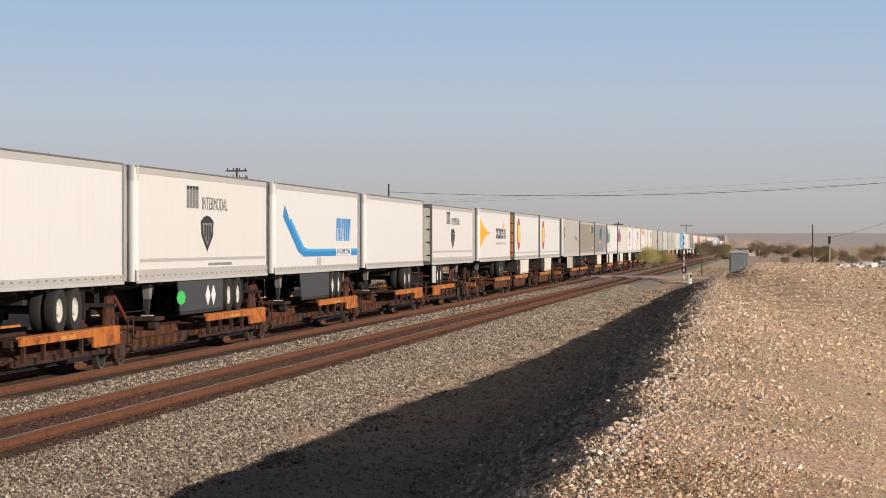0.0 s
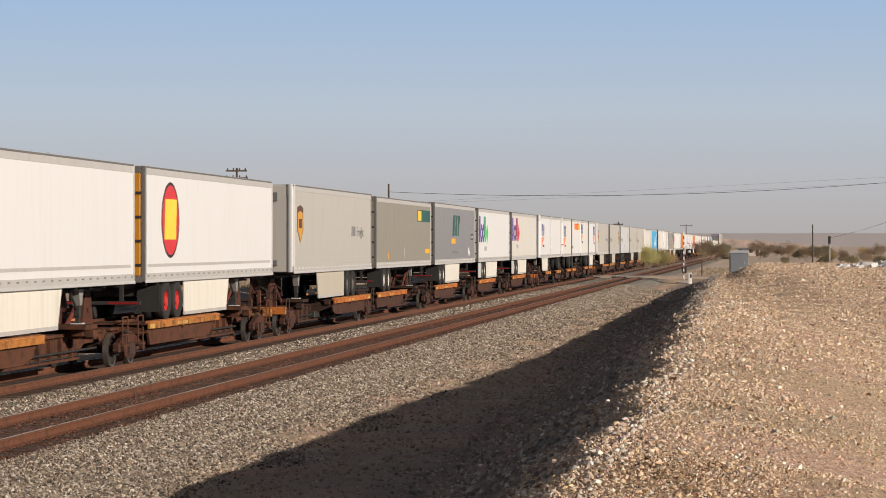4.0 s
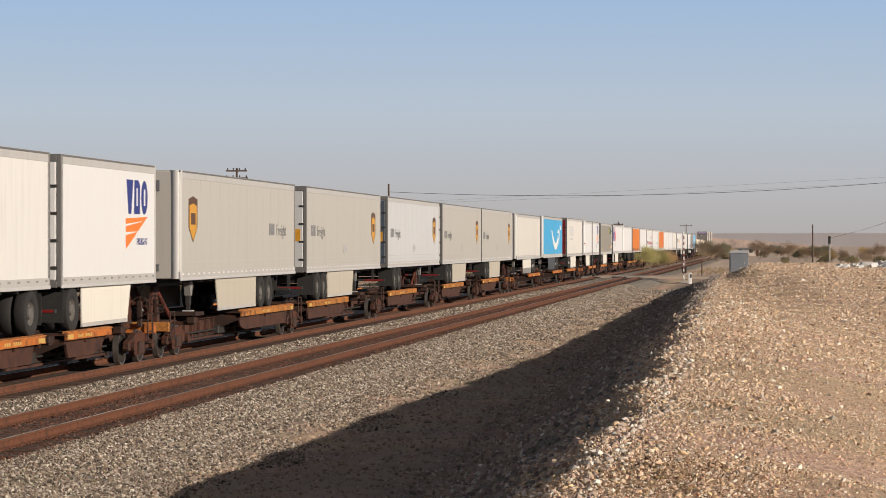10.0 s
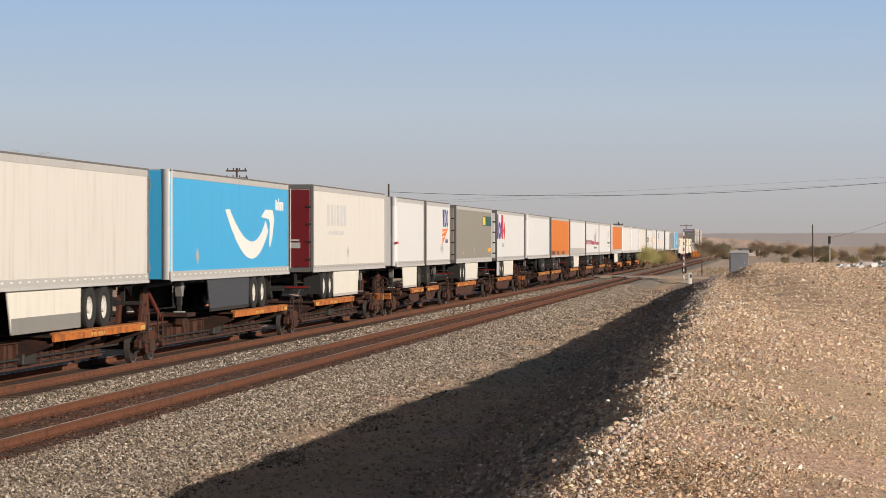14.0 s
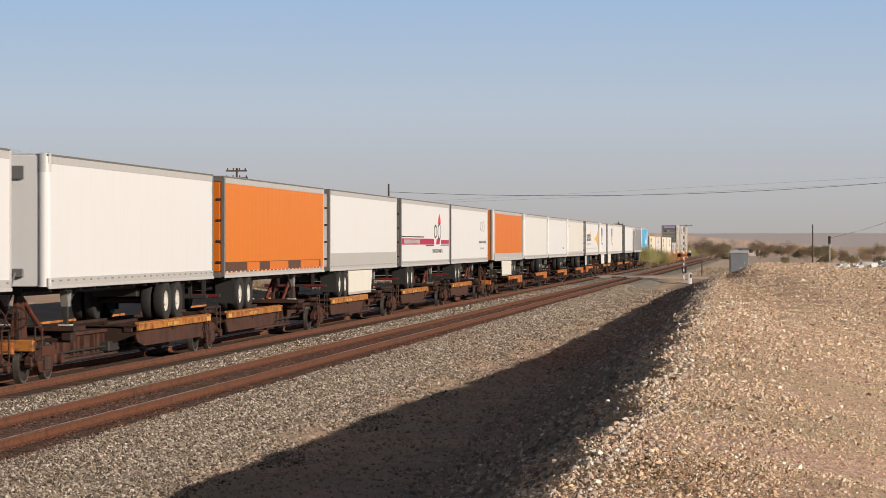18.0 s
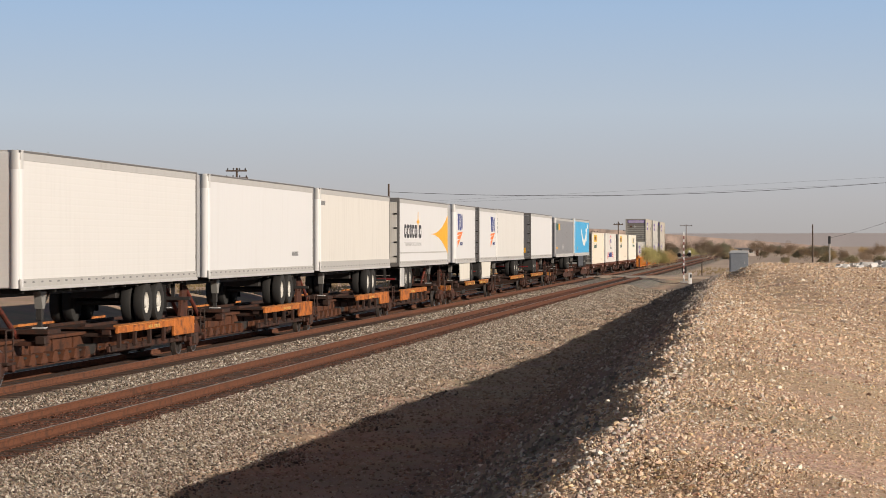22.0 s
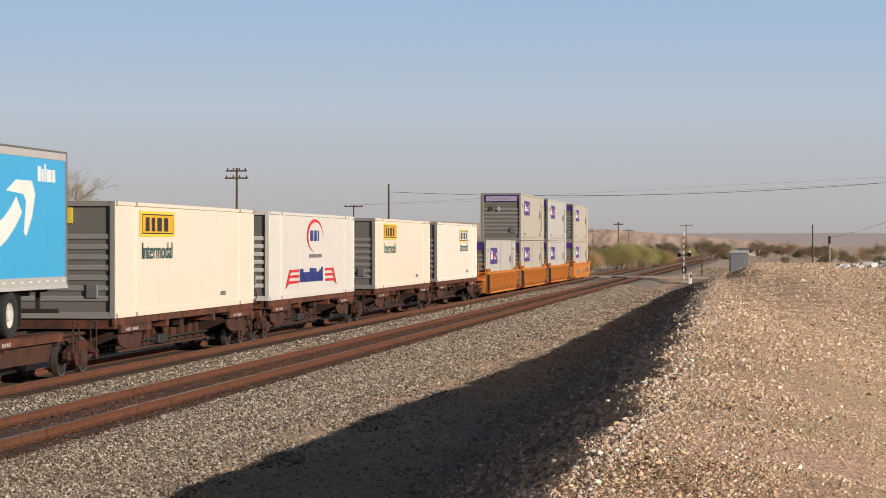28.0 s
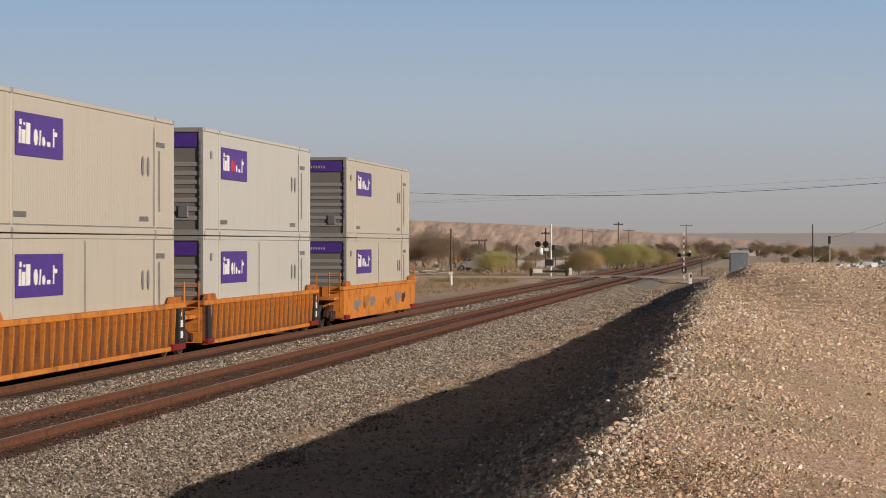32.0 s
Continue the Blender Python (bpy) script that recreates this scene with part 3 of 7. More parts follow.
stones("berm_rubble", 8000, in_clumps(9, 130, 240, 0.26), lambda r, n, y: r.lognormal(-4.65, 0.45, n) * (0.55 + y / 50), STONE_TAN,
       "angular tan rubble in loose clumps on the berm", 17, 0.9)
stones("berm_rocks", 460, on_berm(12, 140, 1.0, 0.055, 1.8, 0.9), lambda r, n, y: np.minimum(r.lognormal(-4.0, 0.35, n), 0.045) * (0.7 + y / 110), STONE_TAN,
       "scattered larger rocks on the berm", 14, 0.7)
stones("berm_rubble", 15000, on_berm(45, 200, 0.8, 0.062, 1.0, 0.8), lambda r, n, y: r.lognormal(-3.75, 0.45, n) * (0.5 + y / 170), STONE_TAN,
       "coarse tan rubble along the far end of the berm", 21, 0.9)
stones("berm_cobbles", 3600, on_berm(16, 120, 1.0, 0.06, 1.1, 0.85), lambda r, n, y: r.lognormal(-3.9, 0.35, n) * (0.5 + y / 70), STONE_TAN,
       "fist-sized angular stones lying on the berm", 23, 0.9)
stones("lip_chips", 900, on_slope(9, 120, 0.9, -0.05, 1.3), lambda r, n, y: r.lognormal(-4.15, 0.4, n) * (0.55 + y / 60), STONE_PALE,
       "pale chips standing out along the lip of the berm", 24, 1.2)
stones("foot_gravel", 26000, lambda r, n: ((lambda y: (crest_x(y) - 3.6 - 4.4 * r.random(n), y))(16 * 11 ** r.random(n))), lambda r, n, y: r.lognormal(-4.1, 0.5, n) * (0.7 + y / 80), STONE_FOOT,
       "brown stones and dirt at the foot of the berm", 20, 0.8, False)
stones("slope_gravel", 36000, on_slope(9, 190, 1.0, 0.25, 4.3), lambda r, n, y: r.lognormal(-4.2, 0.5, n) * (0.75 + y / 70), STONE_SHADED,
       "loose stones down the side of the berm, darkened for its shade", 18, 0.9, False)
stones("slope_rubble", 5200, on_slope(9, 120, 2.6, -0.15, 2.6), lambda r, n, y: r.lognormal(-4.45, 0.45, n) * (0.9 + y / 90), STONE_PALE,
       "broken rubble on the side of the berm", 15, 0.9)
stones("ballast_gravel", 100000, on_ballast(29, 190), lambda r, n, y: r.uniform(0.015, 0.033, n) * (0.75 + y / 75), STONE_GREY,
       "crushed grey stone ballast beside the rails", 12, 0.95, False)
stones("track_gravel", 30000, in_track(34, 170), lambda r, n, y: r.uniform(0.018, 0.036, n) * (0.85 + y / 110), STONE_OILY,
       "oil-darkened brown ballast between the rails", 16, 0.8, False)

stones("dark_dirt", 1500, lambda r, n: (r.normal(-0.45, 0.2, n), r.normal(10.9, 0.55, n)), lambda r, n, y: r.lognormal(-5.3, 0.5, n), STONE_DIRT,
       "patch of crumbled dark brown dirt on the berm", 19, 0.7, False)


# ---------------------------------------------------------------- tracks
def rail_profile(x):
    """Closed outline of a rail in (x, z), head at z = 0."""
    half = [(0.037, 0.0), (0.037, -0.036), (0.010, -0.048), (0.010, -0.135), (0.072, -0.158), (0.072, -0.172)]
    return [(x + a, z) for a, z in half] + [(x - a, z) for a, z in reversed(half)]


def track(x, name, label):
    t = thing(name, label, "railway track", kind="structure")
    for s in (-0.755, 0.755):
        sh = Shape().slab_y(rail_profile(x + s), -1000, 2400)
        r = part("rail", sh, t, "rusty steel rail", mat=RAIL_RUST)
        part("rail_head", Shape().box(x + s - 0.026, x + s + 0.026, -1000, 2400, -0.01, 0.003), r, "polished running surface", mat=RAIL_TOP)
    return t


near_track = track(NEAR_X, "track_near", "empty rusty railway track in grey ballast")
train_track = track(TRAIN_X, "track_far", "railway track under the passing train")
tie_mesh = Shape().box(-1.3, 1.3, -0.115, 0.115, -0.35, -0.172, 0.012).mesh("tie", TIE_WOOD)
tie_plate = Shape().box(-0.11, 0.11, -0.1, 0.1, -0.172, -0.155, 0.004).box(-0.13, -0.10, -0.02, 0.02, -0.17, -0.14).box(0.10, 0.13, -0.02, 0.02, -0.17, -0.14).mesh("tie_plate", RAIL_RUST)
rng = random.Random(5)
for tr, x, lo, n in ((near_track, NEAR_X, 36, 260), (train_track, TRAIN_X, 50, 110)):
    for k in range(n):
        y = lo + 0.53 * k
        m = pose(x + rng.uniform(-0.04, 0.04), y + rng.uniform(-0.03, 0.03), rng.uniform(-0.012, 0.008), 0, 0, rng.uniform(-1.5, 1.5))
        part("tie", tie_mesh, tr, at=m)
        if k < 130 and tr is near_track:
            for s in (-0.755, 0.755):
                part("tie_plate", tie_plate, tr, at=pose(x + s, y, 0))
far_ties = Shape()
for x in (NEAR_X, TRAIN_X):
    for k in range(500):
        far_ties.box(x - 1.3, x + 1.3, 174 + k * 0.53, 174.23 + k * 0.53, -0.3, -0.175)
for x in (NEAR_X, TRAIN_X):
    for k in range(1800):
        y = -950 + k * 0.53
        if y < (35 if x == NEAR_X else 49):
            far_ties.box(x - 1.3, x + 1.3, y, y + 0.23, -0.3, -0.175)
part("distant_ties", far_ties, near_track, mat=TIE_WOOD)["kind"] = "stuff"

# ---------------------------------------------------------------- trailers
MOVING = []          # things of the train, with their place at the start
CACHE = {}


def shared(key, make):
    if key not in CACHE:
        CACHE[key] = make()
    return CACHE[key]


def dual_wheel(parent, y, z, side, hub):
    """Two tyres on a hub; side is +1 towards the camera's side of the train."""
    tyre = shared("tyre", lambda: Shape().lathe((0, 0, 0), [(-0.13, 0.34), (-0.145, 0.43), (-0.12, 0.505), (-0.08, 0.52), (0.08, 0.52), (0.12, 0.505), (0.145, 0.43), (0.13, 0.34), (0.10, 0.28), (-0.10, 0.28)], 22).mesh("tyre", RUBBER, True))
    rim = shared(("rim", hub.name), lambda: Shape().lathe((0, 0, 0), [(-0.08, 0.29), (0.10, 0.335), (0.125, 0.33), (0.10, 0.285), (0.02, 0.25), (0.0, 0.15), (0.10, 0.13), (0.12, 0.08), (0.12, 0.0)], 22).mesh("rim", hub, True))
    for x in ((1.12, 0.78) if side > 0 else (-1.12, -0.78)):
        w = part("wheel", tyre, parent, at=pose(x, y, z, 0, 0, 0 if side > 0 else 180))
        if abs(x) > 1:
            part("rim", rim, w)


def block_word(sh, a, z, widths, heights, x0, x1, slant=0.0, gap=0.06):
    """A row of plain blocks the size of a word that stands as a sign."""
    for w, h in zip(widths, heights):
        sh.slab([(a, z), (a + w, z), (a + w + slant * h, z + h), (a + slant * h, z + h)], x0, x1)
        a += w + gap
    return sh


def oval(cy, cz, ry, rz, n=28):
    return [(cy + ry * math.cos(k * math.tau / n), cz + rz * math.sin(k * math.tau / n)) for k in range(n)]


class Trailer:
    """A road trailer on a spine car. nose: -1 when its front points back along y (towards the camera), +1 away."""

    def __init__(self, q, label, body=WHITE, nose=-1, length=16.15, hub=HUB_WHITE, skirt=None, rail=RAIL_GREY, band=0.0, roof=5.11, rear=None,
                 round_nose=True, name="semi_trailer", frontmat=None, reefer=False, fairing=False, dots=None, top=0.17, tag=None, flap=1.24):
        self.L, self.q, self.body, self.roof = length, q, body, roof
        h = length / 2
        self.y0 = -h
        pup = length < 10
        t = self.t = thing(name, label, "trailer", pose(TRAIN_X, q + h, 0), "trailers on the train")
        MOVING.append((t, q + h))
        z0, z1, X = 2.12, roof, 1.295
        fy, ry = h * nose, -h * nose                     # front and rear ends
        part("body", shared(("body", length, body.name, roof), lambda: Shape().box(-X, X, -h + 0.02, h - 0.02, z0 + 0.02, z1 - 0.02, 0.02).mesh("body", body)), t)
        part("roof", shared(("roof", length, roof), lambda: Shape().box(-X + 0.02, X - 0.02, -h + 0.05, h - 0.05, z1 - 0.03, z1 + 0.012).mesh("roof", RAIL_GREY)), t, "dull grey roof sheet")
        low = 0.22 + band
        for s in (1, -1):
            part("top_rail", shared(("top", length, roof, s), lambda: Shape().box(s * X - 0.016, s * X + 0.016, -h, h, z1 - 0.04, z1 + 0.004, 0.006).mesh("top_rail", TOP_RAIL)), t)
            part("top_band", shared(("topband", length, roof, top, s), lambda: Shape().box(s * X - 0.01, s * X + 0.009, -h + 0.03, h - 0.03, z1 - 0.04 - top, z1 - 0.042, 0.004).mesh("top_band", RAIL_GREY)), t, "grey band below the roof")
            part("bottom_rail", shared(("low", length, rail.name, band, s), lambda: Shape().box(s * X - 0.02, s * X + 0.02, -h, h, z0, z0 + low, 0.008).mesh("bottom_rail", rail)), t)
            part("rub_rail", shared(("rub", length, s), lambda: Shape().box(s * (X + 0.02) - 0.016, s * (X + 0.02) + 0.016, -h, h, z0 - 0.03, z0 + 0.05, 0.008).mesh("rub_rail", ALU)), t)
        white = body in (WHITE, WHITE_RIB_H, WHITE_RIB_V, CREAM)
        dots = dots or (INK_GREY if white else TAPE)
        if dots:
            def strip():
                s = Shape()
                k = int(length / 0.62)
                for i in range(k):
                    y = -h + 0.3 + i * (length - 0.6) / (k - 1)
                    s.box(X + 0.02, X + 0.026, y - 0.08, y + 0.08, z0 + 0.13, z0 + 0.17)
                return s.mesh("reflector_strip", dots)
            part("reflector_strip", shared(("dots", length, dots.name), strip), t, "row of small reflectors")["kind"] = "stuff"
        if not white:
            def seams():
                s = Shape()
                for k in range(1, int(length / 1.22)):
                    for x in (X, -X):
                        s.box(x - 0.001, x + 0.001, -h + k * 1.22 - 0.006, -h + k * 1.22 + 0.006, z0 + low, z1 - 0.08)
                return s.mesh("panel_seam", body)
            part("panel_seam", shared(("seam", length, body.name, roof, band), seams), t, "fine upright panel seams")["kind"] = "stuff"
        pm = frontmat or (WHITE if white else ALU)
        for s in (1, -1):
            if round_nose and nose == -1:
                post = shared(("post", roof, pm.name), lambda: Shape().tube((0, 0, z0 + 0.02), (0, 0, z1 - 0.4), 0.16, 16).mesh("corner_post", pm, True))
                cap = shared(("postcap", roof), lambda: Shape().tube((0, 0, z1 - 0.4), (0, 0, z1 + 0.008), 0.163, 16).mesh("corner_cap", ALU, True))
                part("corner_cap", cap, t, "bare metal corner cap", pose(s * (X - 0.13), fy + 0.14, 0))
                part("corner_post", post, t, "rounded front corner", pose(s * (X - 0.13), fy + 0.14, 0))
            else:
                part("corner_post", shared(("sq", rail.name, roof), lambda: Shape().box(-0.04, 0.04, -0.05, 0.05, z0, z1 + 0.005, 0.01).mesh("corner_post", rail)), t, at=pose(s * (X - 0.02), fy - nose * 0.05, 0))
        # rear frame, doors and hinges
        part("rear_frame", shared(("rear", rail.name, roof), lambda: Shape().box(X - 0.09, X + 0.02, -0.06, 0.06, z0, z1 + 0.005, 0.01).box(-X - 0.02, -X + 0.09, -0.06, 0.06, z0, z1 + 0.005, 0.01)
             .box(-X + 0.09, X - 0.09, -0.06, 0.06, z1 - 0.16, z1 + 0.005, 0.01).box(-X + 0.09, X - 0.09, -0.06, 0.06, z0 - 0.02, z0 + 0.14, 0.01).mesh("rear_frame", TOP_RAIL if rail is RAIL_GREY else rail)), t, at=pose(0, ry + nose * 0.05, 0))
        dm = rear or body
        for s in (-1, 1):
            d = part("door", shared(("door", dm.name, roof), lambda: Shape().box(-0.58, 0.58, -0.025, 0.025, z0 + 0.16, z1 - 0.18, 0.01).mesh("door", dm)), t, at=pose(s * 0.6, ry + (0.01 if nose < 0 else -0.01), 0))
            if nose > 0:
                part("lock_rod", shared(("rod", roof), lambda: Shape().tube((0, -0.06, z0 + 0.12), (0, -0.06, z1 - 0.14), 0.02, 8).box(-0.03, 0.32, -0.08, -0.05, 3.2, 3.26).mesh("lock_rod", ALU)), d, at=pose(-0.1, 0, 0))
                for k in range(4):
                    part("hinge", shared("hinge", lambda: Shape().box(-0.1, 0.07, -0.05, -0.03, 0.0, 0.07, 0.01).mesh("hinge", CHASSIS)), d, at=pose(s * 0.56, 0, z0 + 0.4 + k * 0.62))
        if tag:
            m, x0, z, w, hh = tag
            part("door_tag", Shape().box(x0, x0 + w, ry - 0.045, ry - 0.035, z, z + hh), t, "small plate on the rear door", mat=m)
        # running gear
        chassis = Shape().box(-0.55, -0.42, -h + 0.4, h - 0.4, z0 - 0.2, z0).box(0.42, 0.55, -h + 0.4, h - 0.4, z0 - 0.2, z0)
        for k in range(int(length / 1.2)):
            chassis.box(-1.2, 1.2, -h + 0.5 + k * 1.2, -h + 0.6 + k * 1.2, z0 - 0.1, z0 - 0.02)
        part("chassis", shared(("chassis", length), lambda: chassis.mesh("chassis", CHASSIS)), t)
        axles = [ry + nose * 1.15] if pup else ([ry + nose * 2.5, ry + nose * 3.72] if nose > 0 else [ry + nose * 3.95, ry + nose * 5.2])
        bogie = Shape().box(-0.6, 0.6, axles[0] - 0.7, axles[-1] + 0.7, z0 - 0.42, z0 - 0.18, 0.02) if nose > 0 else Shape().box(-0.6, 0.6, axles[-1] - 0.7, axles[0] + 0.7, z0 - 0.42, z0 - 0.18, 0.02)
        for a in axles:
            bogie.tube((-1.1, a, 1.58), (1.1, a, 1.58), 0.075)
        part("axle_frame", bogie, t, mat=CHASSIS)
        for a in axles:
            for s in (1, -1):
                dual_wheel(t, a, 1.58, s, hub)
        for s in (1, -1):
            part("mud_flap", shared("flap", lambda: Shape().box(-0.3, 0.3, -0.012, 0.012, 1.3, 2.0).mesh("mud_flap", RUBBER)), t, at=pose(s * 0.93, axles[0] - nose * 0.75, 0))
            ly = fy - nose * (2.1 if pup else 3.2)
            leg = part("landing_leg", shared("leg", lambda: Shape().box(-0.07, 0.07, -0.07, 0.07, 1.35, 2.1, 0.01).box(-0.05, 0.05, -0.05, 0.05, 1.2, 1.4).mesh("landing_leg", CHASSIS)), t, at=pose(s * 0.75, ly, 0))
            part("bracket", shared("legbracket", lambda: Shape().slab([(-0.24, 2.1), (0.24, 2.1), (0.08, 1.62), (-0.08, 1.62)], -0.09, 0.09).mesh("bracket", LEG_GREY)), leg, "tapered grey bracket")
            part("foot", shared("foot", lambda: Shape().box(-0.14, 0.14, -0.14, 0.14, 1.17, 1.2).mesh("foot", ALU)), leg)
            part("brace", shared("brace", lambda: Shape().tube((0, 0, 1.5), (0, 0.9, 2.1), 0.03, 6).mesh("brace", CHASSIS)), leg, at=pose(0, 0, 0, 0, 0, 0 if nose < 0 else 180))
        bar = Shape().box(-1.15, 1.15, -0.05, 0.05, 1.52, 1.62, 0.01).box(-0.7, -0.6, -0.04, 0.04, 1.62, 2.12).box(0.6, 0.7, -0.04, 0.04, 1.62, 2.12)
        part("underride_bar", shared("under", lambda: bar.mesh("underride_bar", CHASSIS)), t, at=pose(0, ry + nose * 0.12, 0))
        if nose > 0:
            for x0, x1 in ((-1.1, -0.4), (0.3, 1.1)):
                part("tape", shared(("utape", x0), lambda: Shape().box(x0, x1, -0.056, -0.052, 1.54, 1.60).mesh("tape", LAMP_RED)), t, "red reflective tape", pose(0, ry + nose * 0.12, 0))
        if skirt is SKIRT and body in (TAN, GREYISH):
            skirt = SKIRT_TAN
        if body in (TAN, GREYISH):
            part("trim_line", shared(("trim", length), lambda: Shape().box(X, X + 0.008, -h + 0.3, h - 0.1, 2.60, 2.625).box(X, X + 0.008, -h + 0.3, h - 0.1, 2.46, 2.475).mesh("trim_line", RAIL_GREY)), t, "thin grey trim lines")
        if skirt:
            a0, a1 = (axles[-1] + nose * 0.75, fy - nose * (2.2 if pup else 4.2))
            lo, hi = min(a0, a1), max(a0, a1)
            if not pup:
                lo, hi = (lo, min(hi, lo + 5.6)) if nose > 0 else (max(lo, hi - 5.6), hi)
            cut = 0.35
            pts = [(lo + (cut if nose < 0 else 0.05), 1.16), (hi - (cut if nose > 0 else 0.05), 1.16), (hi, 2.12), (lo, 2.12)]
            for s in (1, -1):
                part("side_skirt", Shape().slab(pts, s * 1.20, s * 1.23), t, "flat side skirt panel", mat=skirt)
                part("skirt_flap", Shape().slab([(pts[0][0] - 0.004, 1.145), (pts[1][0] + 0.004, 1.145), (pts[1][0] + 0.03 * (nose > 0), flap), (pts[0][0] - 0.03 * (nose < 0), flap)], s * 1.195, s * 1.236), t, "rubber lower flap", mat=CHASSIS if skirt is SKIRT_GREY else LEG_GREY if flap > 1.3 else RAIL_GREY)
        if fairing:
            y = axles[0] - nose * 0.65
            part("wheel_fairing", Shape().box(1.16, 1.26, min(y, y - nose * 1.0), max(y, y - nose * 1.0), 1.2, 2.05, 0.04), t, "rounded wheel fairing", mat=ALU)
        if reefer:
            part("cooling_unit", Shape().box(-0.95, 0.95, fy + nose * 0.0 - 0.25, fy + 0.25, 2.9, 4.7, 0.06), t, "dark cooling unit on the front wall", mat=DOOR_GREY)
        elif nose < 0:
            part("vent", shared("vent", lambda: Shape().box(0.35, 0.75, -0.05, 0.0, 4.55, 4.85, 0.01).mesh("vent", DOOR_GREY)), t, "small dark vent", pose(0, fy, 0))
            part("cable_box", shared("cable", lambda: Shape().box(0.35, 0.75, -0.09, 0.0, 2.35, 2.55, 0.02).tube((0.55, -0.08, 2.45), (0.6, -0.5, 2.15), 0.03, 6).tube((0.45, -0.08, 2.45), (0.4, -0.45, 2.1), 0.03, 6).mesh("cable_box", DOOR_GREY)), t, "cable box", pose(0, fy, 0))

    def mark(self, name, mat, *shapes, label="", lift=0.006):
        """Markings on the side that faces the camera; shapes are outlines in (distance from the near end, height)."""
        for pts in shapes:
            part(name, Shape().slab([(self.y0 + a, z) for a, z in pts], 1.29, 1.295 + lift), self.t, label, mat=mat)

    def words(self, mat, a, z, widths, heights, slant=0.0, gap=0.06, label="block of lettering", lift=0.006):
        """A row of blocks: one part each when tall, one joined part when they are mere bars."""
        if max(heights) < 0.3:
            part("lettering", block_word(Shape(), self.y0 + a, z, widths, heights, 1.29, 1.295 + lift, slant, gap), self.t, label, mat=mat)["kind"] = "stuff"
            return
        for w, h in zip(widths, heights):
            self.mark("letter_block", mat, rect(a, z, w, h, slant), label=label, lift=lift)
            a += w + gap


def rect(a, z, w, h, k=0.0):
    return [(a, z), (a + w, z), (a + w + k * h, z + h), (a + k * h, z + h)]


def wedge_logo(t, a, z=3.0):
    """An orange fan cut by two thin lines, under three tall blue blocks."""
    t.mark("block", M_NAVY, [(a - 0.02, z + 1.52), (a + 0.62, z + 1.52), (a + 0.42, z + 0.66), (a + 0.16, z + 0.66)],
           [(a + 0.7, z + 0.66), (a + 0.74, z + 1.52), (a + 1.14, z + 1.52), (a + 1.28, z + 1.38), (a + 1.26, z + 0.66)], oval(a + 1.72, z + 1.09, 0.32, 0.44, 14), label="three tall navy blocks")
    t.mark("block_slit", t.body, rect(a + 0.92, z + 0.86, 0.12, 0.46), rect(a + 1.65, z + 0.88, 0.14, 0.42), label="pale slit", lift=0.009)
    t.mark("wedge", M_ORANGE, [(a - 0.1, z + 0.54), (a + 2.05, z + 0.60), (a - 0.08, z - 0.22)], label="orange fan")
    t.mark("wedge_slit", t.body, [(a - 0.12, z + 0.40), (a + 1.75, z + 0.50), (a - 0.12, z + 0.34)], [(a - 0.12, z + 0.20), (a + 1.1, z + 0.22), (a - 0.12, z + 0.12)], label="pale line across the fan", lift=0.009)
    written(t, "FREIGHT", a + 0.95, z - 0.12, 0.24, M_NAVY, "small navy word", 1.05)


def parcel_word(t, a, z, second):
    """Tall purple blocks followed by two in a brighter colour."""
    t.mark("block", M_PURPLE, rect(a, z, 0.66, 1.46), oval(a + 1.2, z + 0.5, 0.44, 0.52, 18), oval(a + 2.05, z + 0.5, 0.40, 0.52, 18), rect(a + 2.26, z + 0.3, 0.32, 1.16), label="purple blocks")
    t.mark("block_hole", t.body, oval(a + 1.2, z + 0.5, 0.15, 0.2, 12), oval(a + 2.02, z + 0.5, 0.13, 0.2, 12), label="pale block middle", lift=0.009)
    t.mark("block", second, rect(a + 2.62, z, 0.72, 1.46), oval(a + 3.94, z + 0.5, 0.58, 0.56, 4), label="bright blocks")
    t.words(M_GREY, a + 2.55, z - 0.48, [0.16] * 6, [0.24] * 6, 0, 0.05, "faint lettering bars")


def shield(t, a, z, w=1.05, h=1.22):
    pts = [(a, z + h), (a + w / 2, z + h * 1.07), (a + w, z + h), (a + w, z + h * 0.35), (a + w / 2, z), (a, z + h * 0.35)]
    t.mark("shield", M_BROWN, pts, label="brown shield")
    c, k = (a + w / 2, z + h / 2), 0.8
    t.mark("shield_face", M_AMBER, [(c[0] + (p - c[0]) * k, c[1] + (q - c[1]) * k - 0.06) for p, q in pts], label="golden shield face", lift=0.009)
    t.mark("shield_bar", M_BROWN, rect(a + w * 0.25, z + h * 0.42, w * 0.5, h * 0.26), label="brown letter block", lift=0.012)


def freight_word(t, a, z=3.38, placard=True):
    t.words(INK_GREY, a, z, [0.24, 0.24, 0.24], [0.38] * 3, 0.08, 0.06, "grey letter blocks")
    written(t, "Freight", a + 1.15, z, 0.52, INK_GREY, "grey word", 1.6)
    if placard:
        t.mark("placard", M_GREY, oval(a + 6.7, z - 0.48, 0.2, 0.2, 4), oval(a + 7.15, z - 0.45, 0.2, 0.2, 4), label="faded diamond placards")


def curve_at(p, q, r, n):
    """Points of a smooth bend through three points."""
    out = []
    for k in range(n + 1):
        u = k / n
        m = tuple(2 * q[i] - (p[i] + r[i]) / 2 for i in (0, 1))
        out.append(tuple((1 - u) ** 2 * p[i] + 2 * u * (1 - u) * m[i] + u * u * r[i] for i in (0, 1)))
    return out


